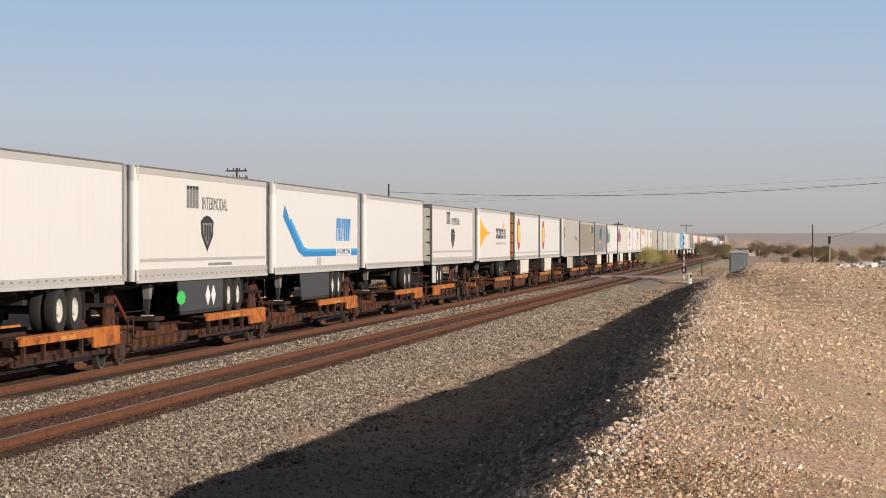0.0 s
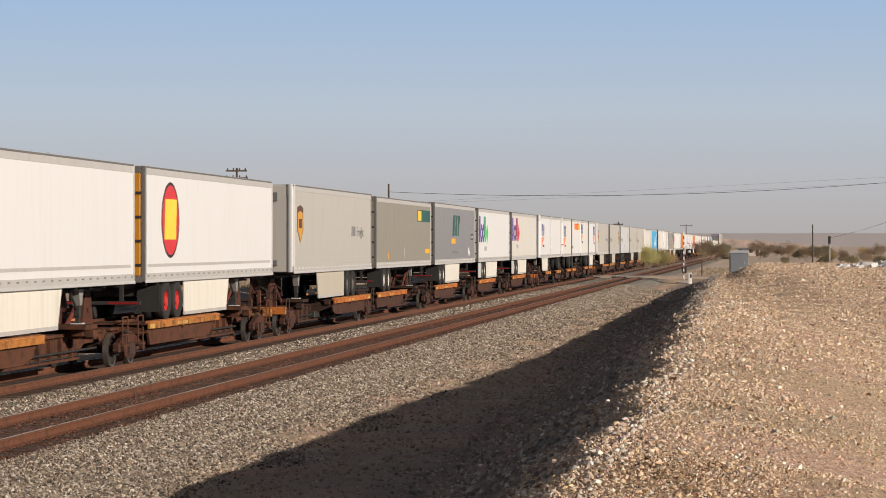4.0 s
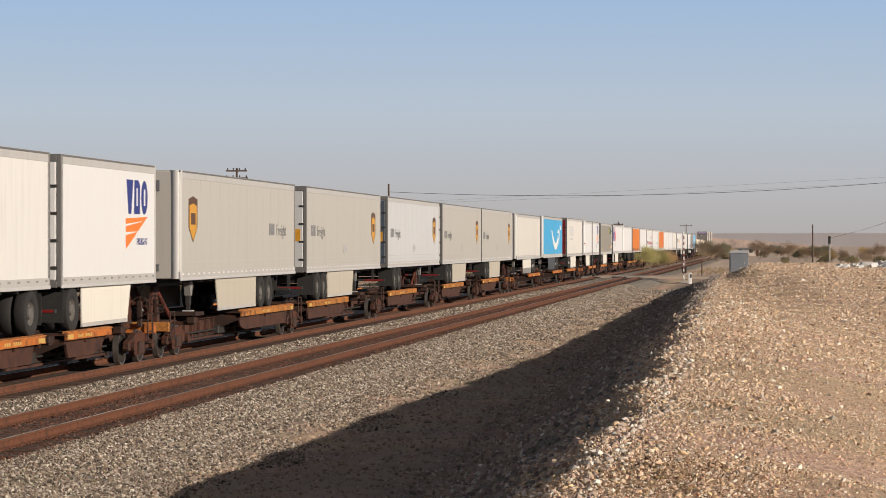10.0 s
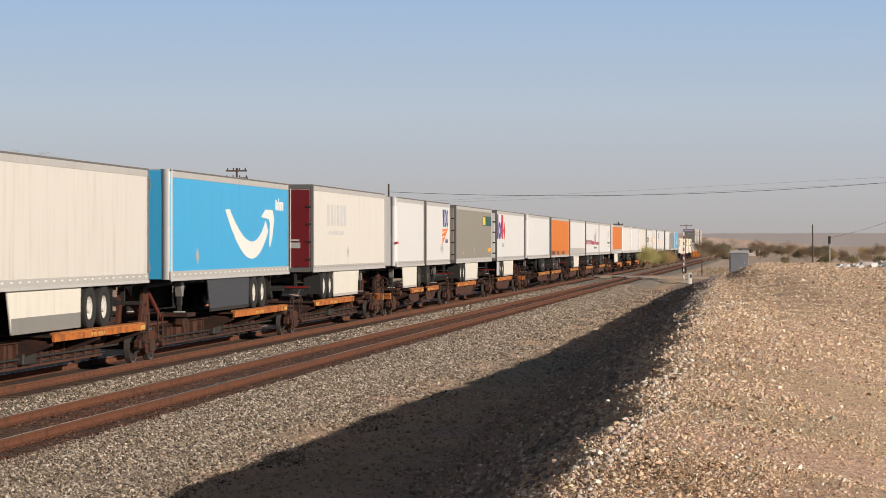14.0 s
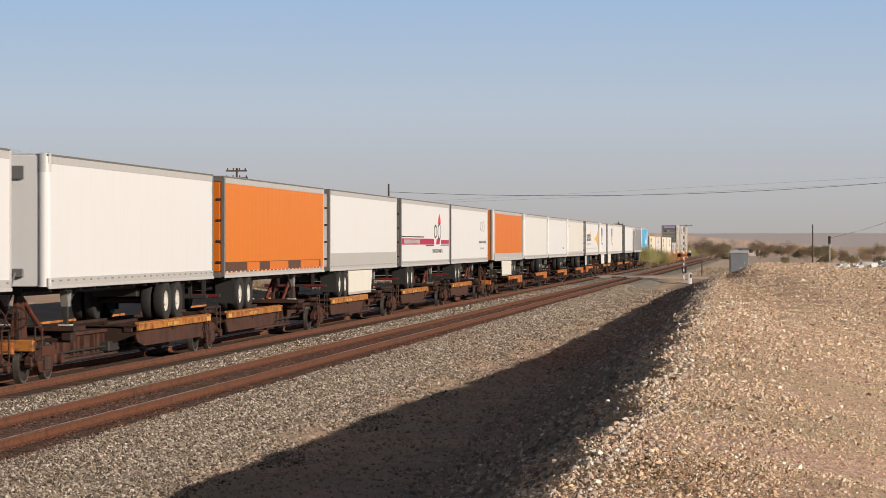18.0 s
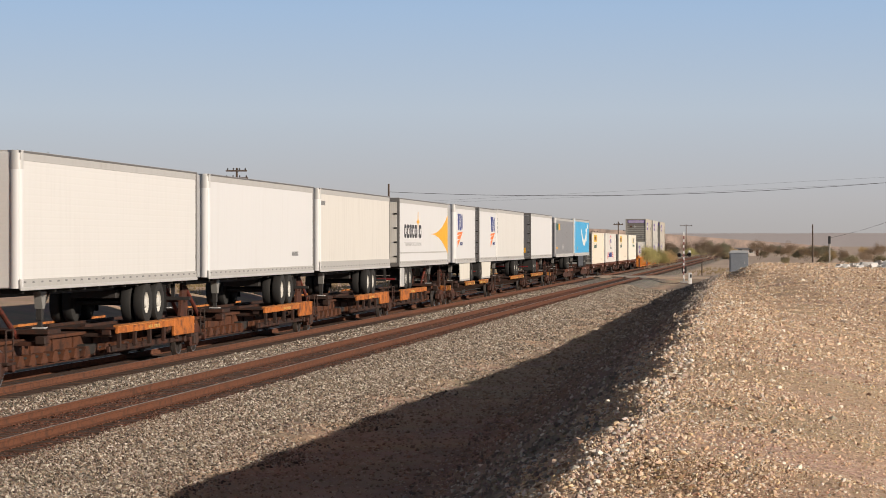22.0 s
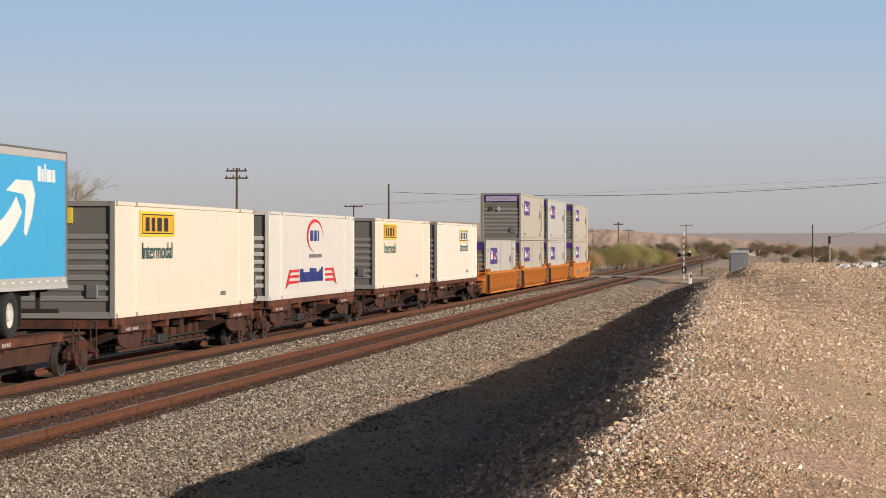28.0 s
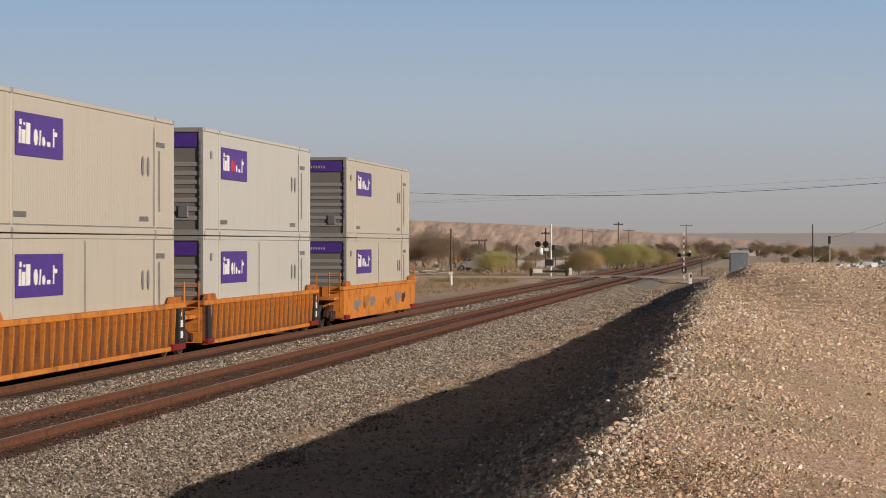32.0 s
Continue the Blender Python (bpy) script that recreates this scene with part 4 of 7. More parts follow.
def smile(t, d=0.0):
    """A white curved arrow."""
    n = 16
    outer = curve_at((6.6, 4.12 + d), (9.9, 2.66 + d), (12.8, 3.5 + d), n)
    inner = curve_at((7.2, 4.14 + d), (10.1, 3.18 + d), (12.4, 3.84 + d), n)
    t.mark("curved_arrow", M_WHITE, outer + inner[::-1], label="white curved arrow")
    t.mark("arrow_head", M_WHITE, [(11.7, 3.95 + d), (12.4, 4.2 + d), (13.5, 4.2 + d), (13.75, 3.9 + d), (13.5, 3.4 + d), (13.1, 2.98 + d), (12.95, 3.05 + d), (13.1, 3.75 + d), (12.9, 3.9 + d)], label="white arrow head")
    t.words(M_WHITE, 13.95, 4.2 + d, [0.2, 0.14, 0.1, 0.34, 0.22], [0.34, 0.28, 0.4, 0.28, 0.28], 0, 0.07, "white letter blocks")
    t.mark("placard", M_GREY, oval(3.1, 2.75, 0.22, 0.25, 4), label="grey diamond placard")


def crest_badge(t, a, z):
    t.mark("badge", INK, [(a, z + 0.86), (a + 0.35, z + 0.98), (a + 0.8, z + 1.04), (a + 1.25, z + 0.98), (a + 1.6, z + 0.86), (a + 1.5, z + 0.45), (a + 0.8, z), (a + 0.1, z + 0.45)], label="black shield badge")
    t.mark("badge_face", INK_GREY, [(a + 0.2, z + 0.82), (a + 1.4, z + 0.82), (a + 1.3, z + 0.5), (a + 0.8, z + 0.18), (a + 0.3, z + 0.5)], label="grey badge face", lift=0.009)
    t.mark("badge_bar", INK, rect(a + 0.42, z + 0.42, 0.2, 0.34), rect(a + 0.72, z + 0.3, 0.2, 0.46), rect(a + 1.0, z + 0.42, 0.2, 0.34), label="dark letter blocks", lift=0.012)


def text_mesh(txt, size, mat):
    cu = bpy.data.curves.new("lettering", "FONT")
    cu.body, cu.size, cu.extrude = txt, size, 0.003
    ob = bpy.data.objects.new("lettering", cu)
    me = bpy.data.meshes.new_from_object(ob)
    bpy.data.objects.remove(ob)
    me.materials.append(mat)
    return me


def written(t, txt, a, z, size, mat, label, width=0.0, lift=0.007):
    """A word on the side that faces the camera, drawn out to the given width."""
    me = text_mesh(txt, size, mat)
    k = width / max(v.co.x for v in me.vertices) if width else 1.0
    part("lettering", me, t.t, label, Matrix.Translation((1.295 + lift, t.y0 + a, z)) @ Euler((radians(90), 0, radians(90))).to_matrix().to_4x4() @ Matrix.Diagonal((k, 1, 1, 1)))


def star(t, a, z, w, h, mirror=False):
    """A star cut off by the trailer's end: two concave arms."""
    n = 10
    f = lambda u: (1 - u) ** 2.6
    edge = [(w * k / n, h * f(k / n)) for k in range(n + 1)]
    pts = [(p, z + q) for p, q in edge] + [(p, z - q) for p, q in reversed(edge[:-1])]
    t.mark("half_star", M_YELLOW, [((a - p) if mirror else (a + p), q) for p, q in pts], label="golden half star")


def star_word(t, a, z):
    """A row of seven dark rounded blocks with a pale slot in each, and a small star."""
    for k, (p, w) in enumerate(((0.0, 0.6), (0.8, 0.7), (1.66, 0.54), (2.36, 0.66), (3.18, 0.62), (4.1, 0.18), (4.55, 0.68))):
        t.mark("block", INK, [(a + p + 0.08, z), (a + p + w - 0.08, z), (a + p + w, z + 0.08), (a + p + w, z + 0.52), (a + p + w - 0.08, z + 0.6), (a + p + 0.08, z + 0.6), (a + p, z + 0.52), (a + p, z + 0.08)], label="dark rounded block")
        if w > 0.3:
            t.mark("slot", t.body, rect(a + p + 0.2, z + 0.17, w - 0.4, 0.26), label="pale slot", lift=0.009)
    t.mark("small_star", M_YELLOW, [(a + 4.2, z + 1.2), (a + 4.3, z + 0.84), (a + 4.7, z + 0.74), (a + 4.3, z + 0.64), (a + 4.2, z + 0.35), (a + 4.1, z + 0.64), (a + 3.7, z + 0.74), (a + 4.1, z + 0.84)], label="small golden star", lift=0.010)
    written(t, "TRANSPORTATION", a, z - 0.36, 0.24, M_FAINT, "faint grey word", 5.2)


def letters_e(t, a, z):
    t.mark("oval_rim", INK, oval(a, z, 0.98, 1.02), label="black oval rim")
    t.mark("oval_face", M_RED, oval(a, z, 0.9, 0.94), label="red oval", lift=0.009)
    t.mark("oval_letter", M_LEMON, rect(a - 0.68, z - 0.52, 1.25, 1.08, 0.1), label="yellow slanted block", lift=0.012)
    t.mark("stripe", RAIL_GREY, rect(0.3, 2.5, 15.5, 0.08), label="grey stripe")


def italic_sign(t):
    t.mark("sign_panel", M_DKGREEN, rect(11.8, 4.13, 4.2, 0.54), label="dark green sign panel")
    t.mark("sign_plate", M_YELLOW, rect(11.9, 4.17, 1.15, 0.46), label="yellow plate", lift=0.009)
    t.words(M_LEMON, 12.0, 4.2, [0.24, 0.24, 0.24], [0.4] * 3, 0.15, 0.06, "pale letter blocks", lift=0.012)
    t.mark("number_plate", M_YELLOW, rect(14.3, 2.66, 1.5, 0.21), label="yellow number plate")
    t.mark("placard", M_GREY, oval(7.75, 2.72, 0.2, 0.32, 4), label="faded white placard")
    t.mark("placard", M_YELLOW, oval(3.2, 2.6, 0.14, 0.2, 4), label="small yellow placard")

# the trailers, in the order in which they pass
Trailer(42.3, "plain white semi-trailer on an orange spine car")
t = Trailer(59.7, "white ribbed reefer trailer with a black badge", WHITE_RIB_H, band=0.1, reefer=True, skirt=SKIRT_GREY)
t.words(INK_GREY, 5.4, 4.1, [0.3, 0.3, 0.3, 0.3], [0.52] * 4, 0, 0.06, "grey letter blocks")
t.words(INK, 5.4, 4.62, [0.3, 0.3, 0.3, 0.3], [0.1] * 4, 0, 0.06, "dark bars")
written(t, "INTERMODAL", 7.2, 4.08, 0.52, INK_GREY, "grey word")
crest_badge(t, 7.05, 2.88)
t.mark("stripe", RAIL_GREY, rect(0.4, 2.63, 15.4, 0.09), label="grey stripe")
t.words(INK_GREY, 8.0, 2.48, [0.2] * 12, [0.08] * 12, 0, 0.06, "small lettering bars")
part("skirt_badge", Shape().slab([(t.y0 + a, z) for a, z in oval(5.0, 1.62, 0.5, 0.2, 8)], 1.23, 1.24), t.t, "green badge on the skirt", mat=M_GREEN)
part("skirt_badge", Shape().slab([(t.y0 + a, z) for a, z in oval(8.2, 1.62, 0.3, 0.3, 4)] , 1.23, 1.24).slab([(t.y0 + a, z) for a, z in oval(8.9, 1.62, 0.3, 0.3, 4)], 1.23, 1.24), t.t, "white diamonds on the skirt", mat=M_WHITE)
t = Trailer(77.1, "white semi-trailer with a broad blue angled stripe", skirt=SKIRT_GREY)
t.mark("blue_band", M_BLUE, [(4.0, 2.82), (5.0, 2.66), (15.95, 2.66), (15.95, 2.84), (5.4, 2.84), (4.7, 2.92), (2.4, 3.9), (1.9, 3.75)], label="blue angled band")
t.mark("light_band", BLUE, [(5.4, 2.84), (15.95, 2.84), (15.95, 2.93), (5.7, 2.93), (5.0, 3.0), (2.7, 3.98), (2.4, 3.9), (4.7, 2.92)], label="pale blue band edge")
t.mark("bird", M_BLUE, [(1.9, 3.75), (2.4, 3.9), (2.2, 4.1), (1.6, 4.4), (1.35, 4.0)], label="blue wing shape")
t.words(M_BLUE, 11.3, 3.22, [0.46, 0.4, 0.4, 0.34, 0.34, 0.46], [0.84] * 6, 0.12, 0.12, "blue letter blocks")
t.mark("letter_slit", WHITE, *[rect(11.3 + p, 3.2, 0.1, 0.5, 0.12) for p in (0.18, 0.75, 1.3, 2.8)], label="white slit", lift=0.009)
t.mark("placard", M_GREY, oval(7.55, 2.48, 0.2, 0.22, 4), oval(8.05, 2.48, 0.2, 0.22, 4), label="grey diamond placards")
t.mark("label_plate", M_WHITE, rect(11.3, 2.67, 3.2, 0.3), label="white word plate", lift=0.009)
written(t, "INTERMODAL", 11.45, 2.72, 0.3, M_NAVY, "navy word", 2.9, 0.012)
Trailer(95.1, "plain white semi-trailer with rounded front corners")
t = Trailer(114.2, "white ribbed reefer trailer with a black badge", WHITE_RIB_H, nose=1, band=0.1, rear=WHITE_DIRTY, fairing=True, roof=5.0)
t.words(INK_GREY, 5.4, 4.1, [0.3, 0.3, 0.3, 0.3], [0.52] * 4, 0, 0.06, "grey letter blocks")
t.words(INK, 5.4, 4.62, [0.3, 0.3, 0.3, 0.3], [0.1] * 4, 0, 0.06, "dark bars")
written(t, "INTERMODAL", 7.3, 4.08, 0.52, INK_GREY, "grey word")
crest_badge(t, 7.0, 2.85)
t.mark("stripe", RAIL_GREY, rect(0.3, 2.68, 15.4, 0.09), label="grey stripe")
t = Trailer(133.5, "white semi-trailer with a golden half star")
star(t, 0.12, 3.72, 6.4, 0.96)
star_word(t, 8.3, 3.42)
t = Trailer(152.2, "white semi-trailer with a red oval, amber rear doors", nose=1, hub=HUB_RED, skirt=SKIRT, rear=AMBER)
letters_e(t, 2.7, 3.74)
t = Trailer(169.4, "white semi-trailer with a red oval", nose=1, hub=HUB_RED, skirt=SKIRT, rear=AMBER)
letters_e(t, 2.7, 3.74)
t = Trailer(189.1, "tan semi-trailer with a golden shield", TAN, hub=HUB_DARK, skirt=SKIRT)
shield(t, 0.65, 3.13)
freight_word(t, 11.5, 3.4, False)
t = Trailer(206.5, "brown-grey semi-trailer with a dark green sign", OLIVE, nose=1, rear=OLIVE, roof=5.05)
italic_sign(t)
t = Trailer(224.0, "silver-grey semi-trailer with slanting green letters", SILVER, nose=1, rear=SILVER, skirt=SKIRT)
t.mark("block", M_DKGREEN, rect(6.7, 3.52, 0.75, 1.05, 0.4), rect(7.75, 3.52, 0.7, 1.05, 0.3), rect(8.75, 3.52, 0.5, 1.05, 0.3), rect(9.3, 4.2, 0.3, 0.37), label="slanting dark green blocks")
t.mark("yellow_plate", M_YELLOW, rect(6.3, 3.12, 1.6, 0.26), label="yellow plate")
t.words(INK_GREY, 6.6, 2.62, [0.14] * 12, [0.1] * 12, 0, 0.06, "small lettering bars")
t.mark("number_plate", INK, rect(14.3, 3.33, 1.2, 0.3), label="black number plate")
t.words(M_GREY, 14.45, 3.4, [0.2] * 4, [0.16] * 4, 0, 0.06, "pale number bars", lift=0.009)
t.mark("placard", M_WHITE, oval(13.4, 2.7, 0.22, 0.25, 4), oval(13.9, 2.62, 0.2, 0.2, 4), label="white placards")
t = Trailer(241.7, "white semi-trailer with purple and green letter shapes", nose=1, rear=RAIL_GREY, skirt=SKIRT, fairing=True)
parcel_word(t, 0.45, 3.2, M_GREEN)
t = Trailer(259.4, "stained white semi-trailer with purple and red letter shapes", WHITE_DIRTY, nose=1, rear=RAIL_GREY, skirt=SKIRT, fairing=True)
parcel_word(t, 0.4, 3.3, M_RED)
P = dict(length=8.53, name="pup_trailer", hub=HUB_DARK, roof=5.14)
t = Trailer(278.6, "short white trailer with navy letters and orange wedges", skirt=SKIRT, **P)
wedge_logo(t, 1.2)
Trailer(287.3, "short plain white trailer", **P)
t = Trailer(297.3, "short white trailer with navy letters and orange wedges", WHITE_RIB_V, **P)
wedge_logo(t, 1.3)
t.mark("red_tape", M_RED, rect(-0.05, 3.0, 0.5, 0.1), label="red tape on the corner", lift=0.04)
t = Trailer(306.6, "short white trailer with an orange and yellow label", nose=1, **P)
t.mark("fading_label", M_YELLOW, rect(6.4, 4.31, 1.75, 0.5), label="yellow label end")
t.mark("fading_label", M_ORANGE, rect(2.6, 4.31, 2.4, 0.5), label="orange label")
t.mark("label_square", M_RED, rect(5.0, 4.28, 1.4, 0.56), label="red square", lift=0.009)
t.mark("label_inset", M_ORANGE, rect(5.25, 4.4, 0.9, 0.32), label="orange square", lift=0.012)
t.words(INK_GREY, 0.4, 2.72, [0.12] * 6, [0.22] * 6, 0, 0.05, "small lettering bars")
t = Trailer(315.8, "short white trailer with navy letters and orange wedges", WHITE_RIB_V, **P)
wedge_logo(t, 0.6, 3.28)
t = Trailer(325.2, "short white trailer with navy letters and orange wedges", nose=1, skirt=SKIRT, **P)
wedge_logo(t, 5.7, 3.2)
t = Trailer(336.4, "tan semi-trailer with a golden shield", TAN, hub=HUB_DARK, skirt=SKIRT)
shield(t, 1.0, 3.13)
freight_word(t, 11.9, 3.38, False)
for q, m, sk, rr in ((354.6, TAN, SKIRT, GREYISH), (372.7, GREYISH, None, DOOR_BLUE), (390.0, TAN, SKIRT, GREYISH), (406.6, TAN, SKIRT, TAN)):
    t = Trailer(q, "tan semi-trailer with a golden shield at its far end" if m is TAN else "pale grey semi-trailer with a golden shield", m, nose=1, hub=HUB_DARK, skirt=sk, rear=rr, tag=(M_AMBER, 0.6, 3.2, 0.5, 0.42))
    shield(t, 13.9, 3.08)
    freight_word(t, 0.9)
Trailer(425.7, "streaked white semi-trailer on a rusty spine car", WHITE_DIRTY, skirt=SKIRT, roof=5.05, flap=1.5)
t = Trailer(444.2, "sky blue semi-trailer with a white curved arrow", BLUE, skirt=SKIRT_GREY, band=0.02)
smile(t)
t = Trailer(464.7, "cream semi-trailer with maroon rear doors", CREAM, nose=1, skirt=SKIRT, rear=MAROON, roof=5.2, hub=HUB_WHITE, tag=(M_GREY, 0.25, 2.95, 0.6, 0.2))
t.words(M_FAINT, 2.8, 3.77, [0.5, 0.5, 0.2, 0.5, 0.45, 0.55], [0.78] * 6, 0, 0.26, "faded grey blocks")
t.words(M_FAINT, 3.1, 3.44, [0.16] * 14, [0.14] * 14, 0, 0.07, "faint lettering bars")
t.mark("placard", M_GREY, oval(7.2, 2.8, 0.18, 0.25, 4), label="faded diamond placard")
t = Trailer(484.0, "short plain white trailer with a rounded front", skirt=SKIRT, **P)
t.mark("red_tape", M_RED, rect(-0.05, 3.1, 0.5, 0.1), label="red tape on the corner", lift=0.04)
t = Trailer(493.2, "short white trailer with navy letters and orange wedges", nose=1, **P)
wedge_logo(t, 5.85, 3.28)
t.mark("placard", M_GREY, oval(5.3, 2.87, 0.22, 0.24, 4), oval(5.9, 2.86, 0.22, 0.24, 4), label="two grey diamond placards")
t = Trailer(504.2, "brown-grey semi-trailer with a dark green sign", OLIVE, nose=1, rear=OLIVE, skirt=SKIRT)
italic_sign(t)
t = Trailer(523.1, "white semi-trailer with purple and red letter shapes", nose=1, rear=WHITE, skirt=SKIRT, fairing=True)
for pts in (oval(0.72, 4.1, 0.26, 0.26, 4), oval(0.1, 4.1, 0.2, 0.26, 8)):
    part("letter_block", Shape().slab_y(pts, -8.125, -8.112), t.t, "red block on the rear door", mat=M_RED)
parcel_word(t, 0.25, 3.4, M_RED)
Trailer(541.9, "plain white semi-trailer with a grey front wall")
t = Trailer(559.5, "orange semi-trailer with brown lower panels", ORANGE, nose=1, rear=ORANGE_RED, band=-0.1)
t.mark("lower_panel", M_BROWN, rect(0.1, 2.26, 15.4, 0.3), label="brown lower panel")
t.mark("lower_patch", ORANGE_RED, rect(3.2, 2.28, 1.8, 0.26), rect(6.6, 2.28, 3.0, 0.26), rect(11.8, 2.28, 3.4, 0.26), label="orange lower patches", lift=0.009)
Trailer(576.8, "white semi-trailer with a grey lower band", nose=1, band=0.42, skirt=SKIRT)
t = Trailer(594.2, "white semi-trailer with crimson and black stripes", nose=1, rear=DOOR_GREY)
t.mark("crimson_stripe", M_CRIMSON, rect(0.1, 3.07, 10.5, 0.28), rect(13.1, 3.1, 2.9, 0.2), label="crimson stripe")
t.mark("black_stripe", INK, rect(0.1, 3.4, 7.0, 0.05), rect(7.8, 3.0, 2.7, 0.05), rect(13.0, 3.02, 3.0, 0.05), label="thin black stripe")
t.words(M_GREY, 0.9, 3.12, [0.22] * 17, [0.18] * 17, 0, 0.07, "pale lettering bars", lift=0.009)
t.mark("ring", INK, oval(12.45, 3.7, 0.58, 0.42), oval(11.1, 3.7, 0.52, 0.34), label="black ring shapes")
t.mark("ring_hole", WHITE, oval(12.45, 3.7, 0.42, 0.31), oval(11.1, 3.7, 0.38, 0.24), rect(11.25, 3.72, 0.4, 0.14), label="white ring middles", lift=0.009)
t.mark("hat", M_RED, [(11.9, 4.08), (13.0, 4.1), (12.7, 4.45), (12.4, 4.58)], label="red pointed shape")
t.mark("crimson_box", M_CRIMSON, rect(11.3, 3.08, 1.2, 0.28, 0.9), label="crimson slanted box", lift=0.009)
written(t, "TRANSPORTATION SERVICES", 10.0, 2.68, 0.24, INK_GREY, "grey words", 3.6)
t = Trailer(611.0, "white semi-trailer with small grey lettering", nose=1)
t.mark("ring", M_GREY, oval(14.2, 4.08, 0.5, 0.3), oval(13.1, 4.08, 0.48, 0.28), label="grey ring shapes")
t.mark("ring_hole", WHITE, oval(14.2, 4.08, 0.36, 0.22), oval(13.1, 4.08, 0.34, 0.2), label="white ring middles", lift=0.009)
written(t, "TRANSPORTATION SERVICES", 11.9, 3.14, 0.2, INK_GREY, "grey words", 3.6)
t.words(M_GREY, 12.6, 2.8, [0.16] * 9, [0.1] * 9, 0, 0.06, "grey lettering bars")
Trailer(630.7, "red-orange semi-trailer with a grey lower band", ORANGE_RED, band=0.2, skirt=SKIRT, frontmat=ALU, rear=ORANGE_RED)
Trailer(648.7, "plain white semi-trailer with fine ribs", WHITE_RIB_H)
t = Trailer(666.3, "plain white semi-trailer with a rounded front")
t.words(INK_GREY, 12.3, 2.7, [0.12] * 7, [0.14] * 7, 0, 0.04, "number shown as small bars")
t = Trailer(683.7, "cream-white semi-trailer with a grey lower band", CREAM, band=0.13)
t.words(INK_GREY, 0.3, 4.5, [0.12] * 5, [0.16] * 5, 0, 0.04, "number shown as small bars")
t = Trailer(702.5, "white semi-trailer with a golden half star at its end", nose=1, fairing=True, rear=WHITE_DIRTY)
star(t, 16.05, 3.57, 6.7, 0.94, True)
star_word(t, 1.55, 3.37)
t.mark("stripe", RAIL_GREY, rect(0.3, 2.68, 15.5, 0.06), label="grey stripe")
t = Trailer(721.6, "short white trailer with navy letters and orange wedges", skirt=SKIRT, **P)
wedge_logo(t, 1.0, 3.15)
t = Trailer(731.9, "short white trailer with navy letters and orange wedges", nose=1, skirt=SKIRT, rear=DOOR_GREY, **P)
wedge_logo(t, 5.8, 3.15)
t = Trailer(740.7, "plain white semi-trailer with upright ribs", WHITE_RIB_V, roof=5.18)
t.mark("number_bar", INK_GREY, *[rect(0.35, 3.75 + 0.24 * k, 0.22, 0.16) for k in range(4)], label="number shown as stacked bars")
Trailer(761.5, "plain white semi-trailer with dark grey rear doors", nose=1, rear=DOOR_GREY, roof=5.2, tag=(M_YELLOW, 0.35, 2.5, 0.6, 0.34))
t = Trailer(781.2, "grey semi-trailer with a dark green front sign", SILVER, frontmat=SILVER)
t.mark("yellow_plate", M_YELLOW, rect(2.3, 4.16, 1.3, 0.5), label="yellow plate")
t.mark("sign_panel", M_DKGREEN, rect(0.1, 4.16, 2.2, 0.5), label="dark green sign panel")
t.mark("placard", M_WHITE, oval(6.4, 2.86, 0.35, 0.28, 4), label="white diamond placard")
t.mark("number_plate", M_YELLOW, rect(0.2, 2.7, 1.2, 0.16), label="yellow number plate")
t = Trailer(799.3, "sky blue semi-trailer with a white curved arrow", BLUE, skirt=SKIRT_GREY, band=0.02, roof=5.2)
smile(t, 0.28)


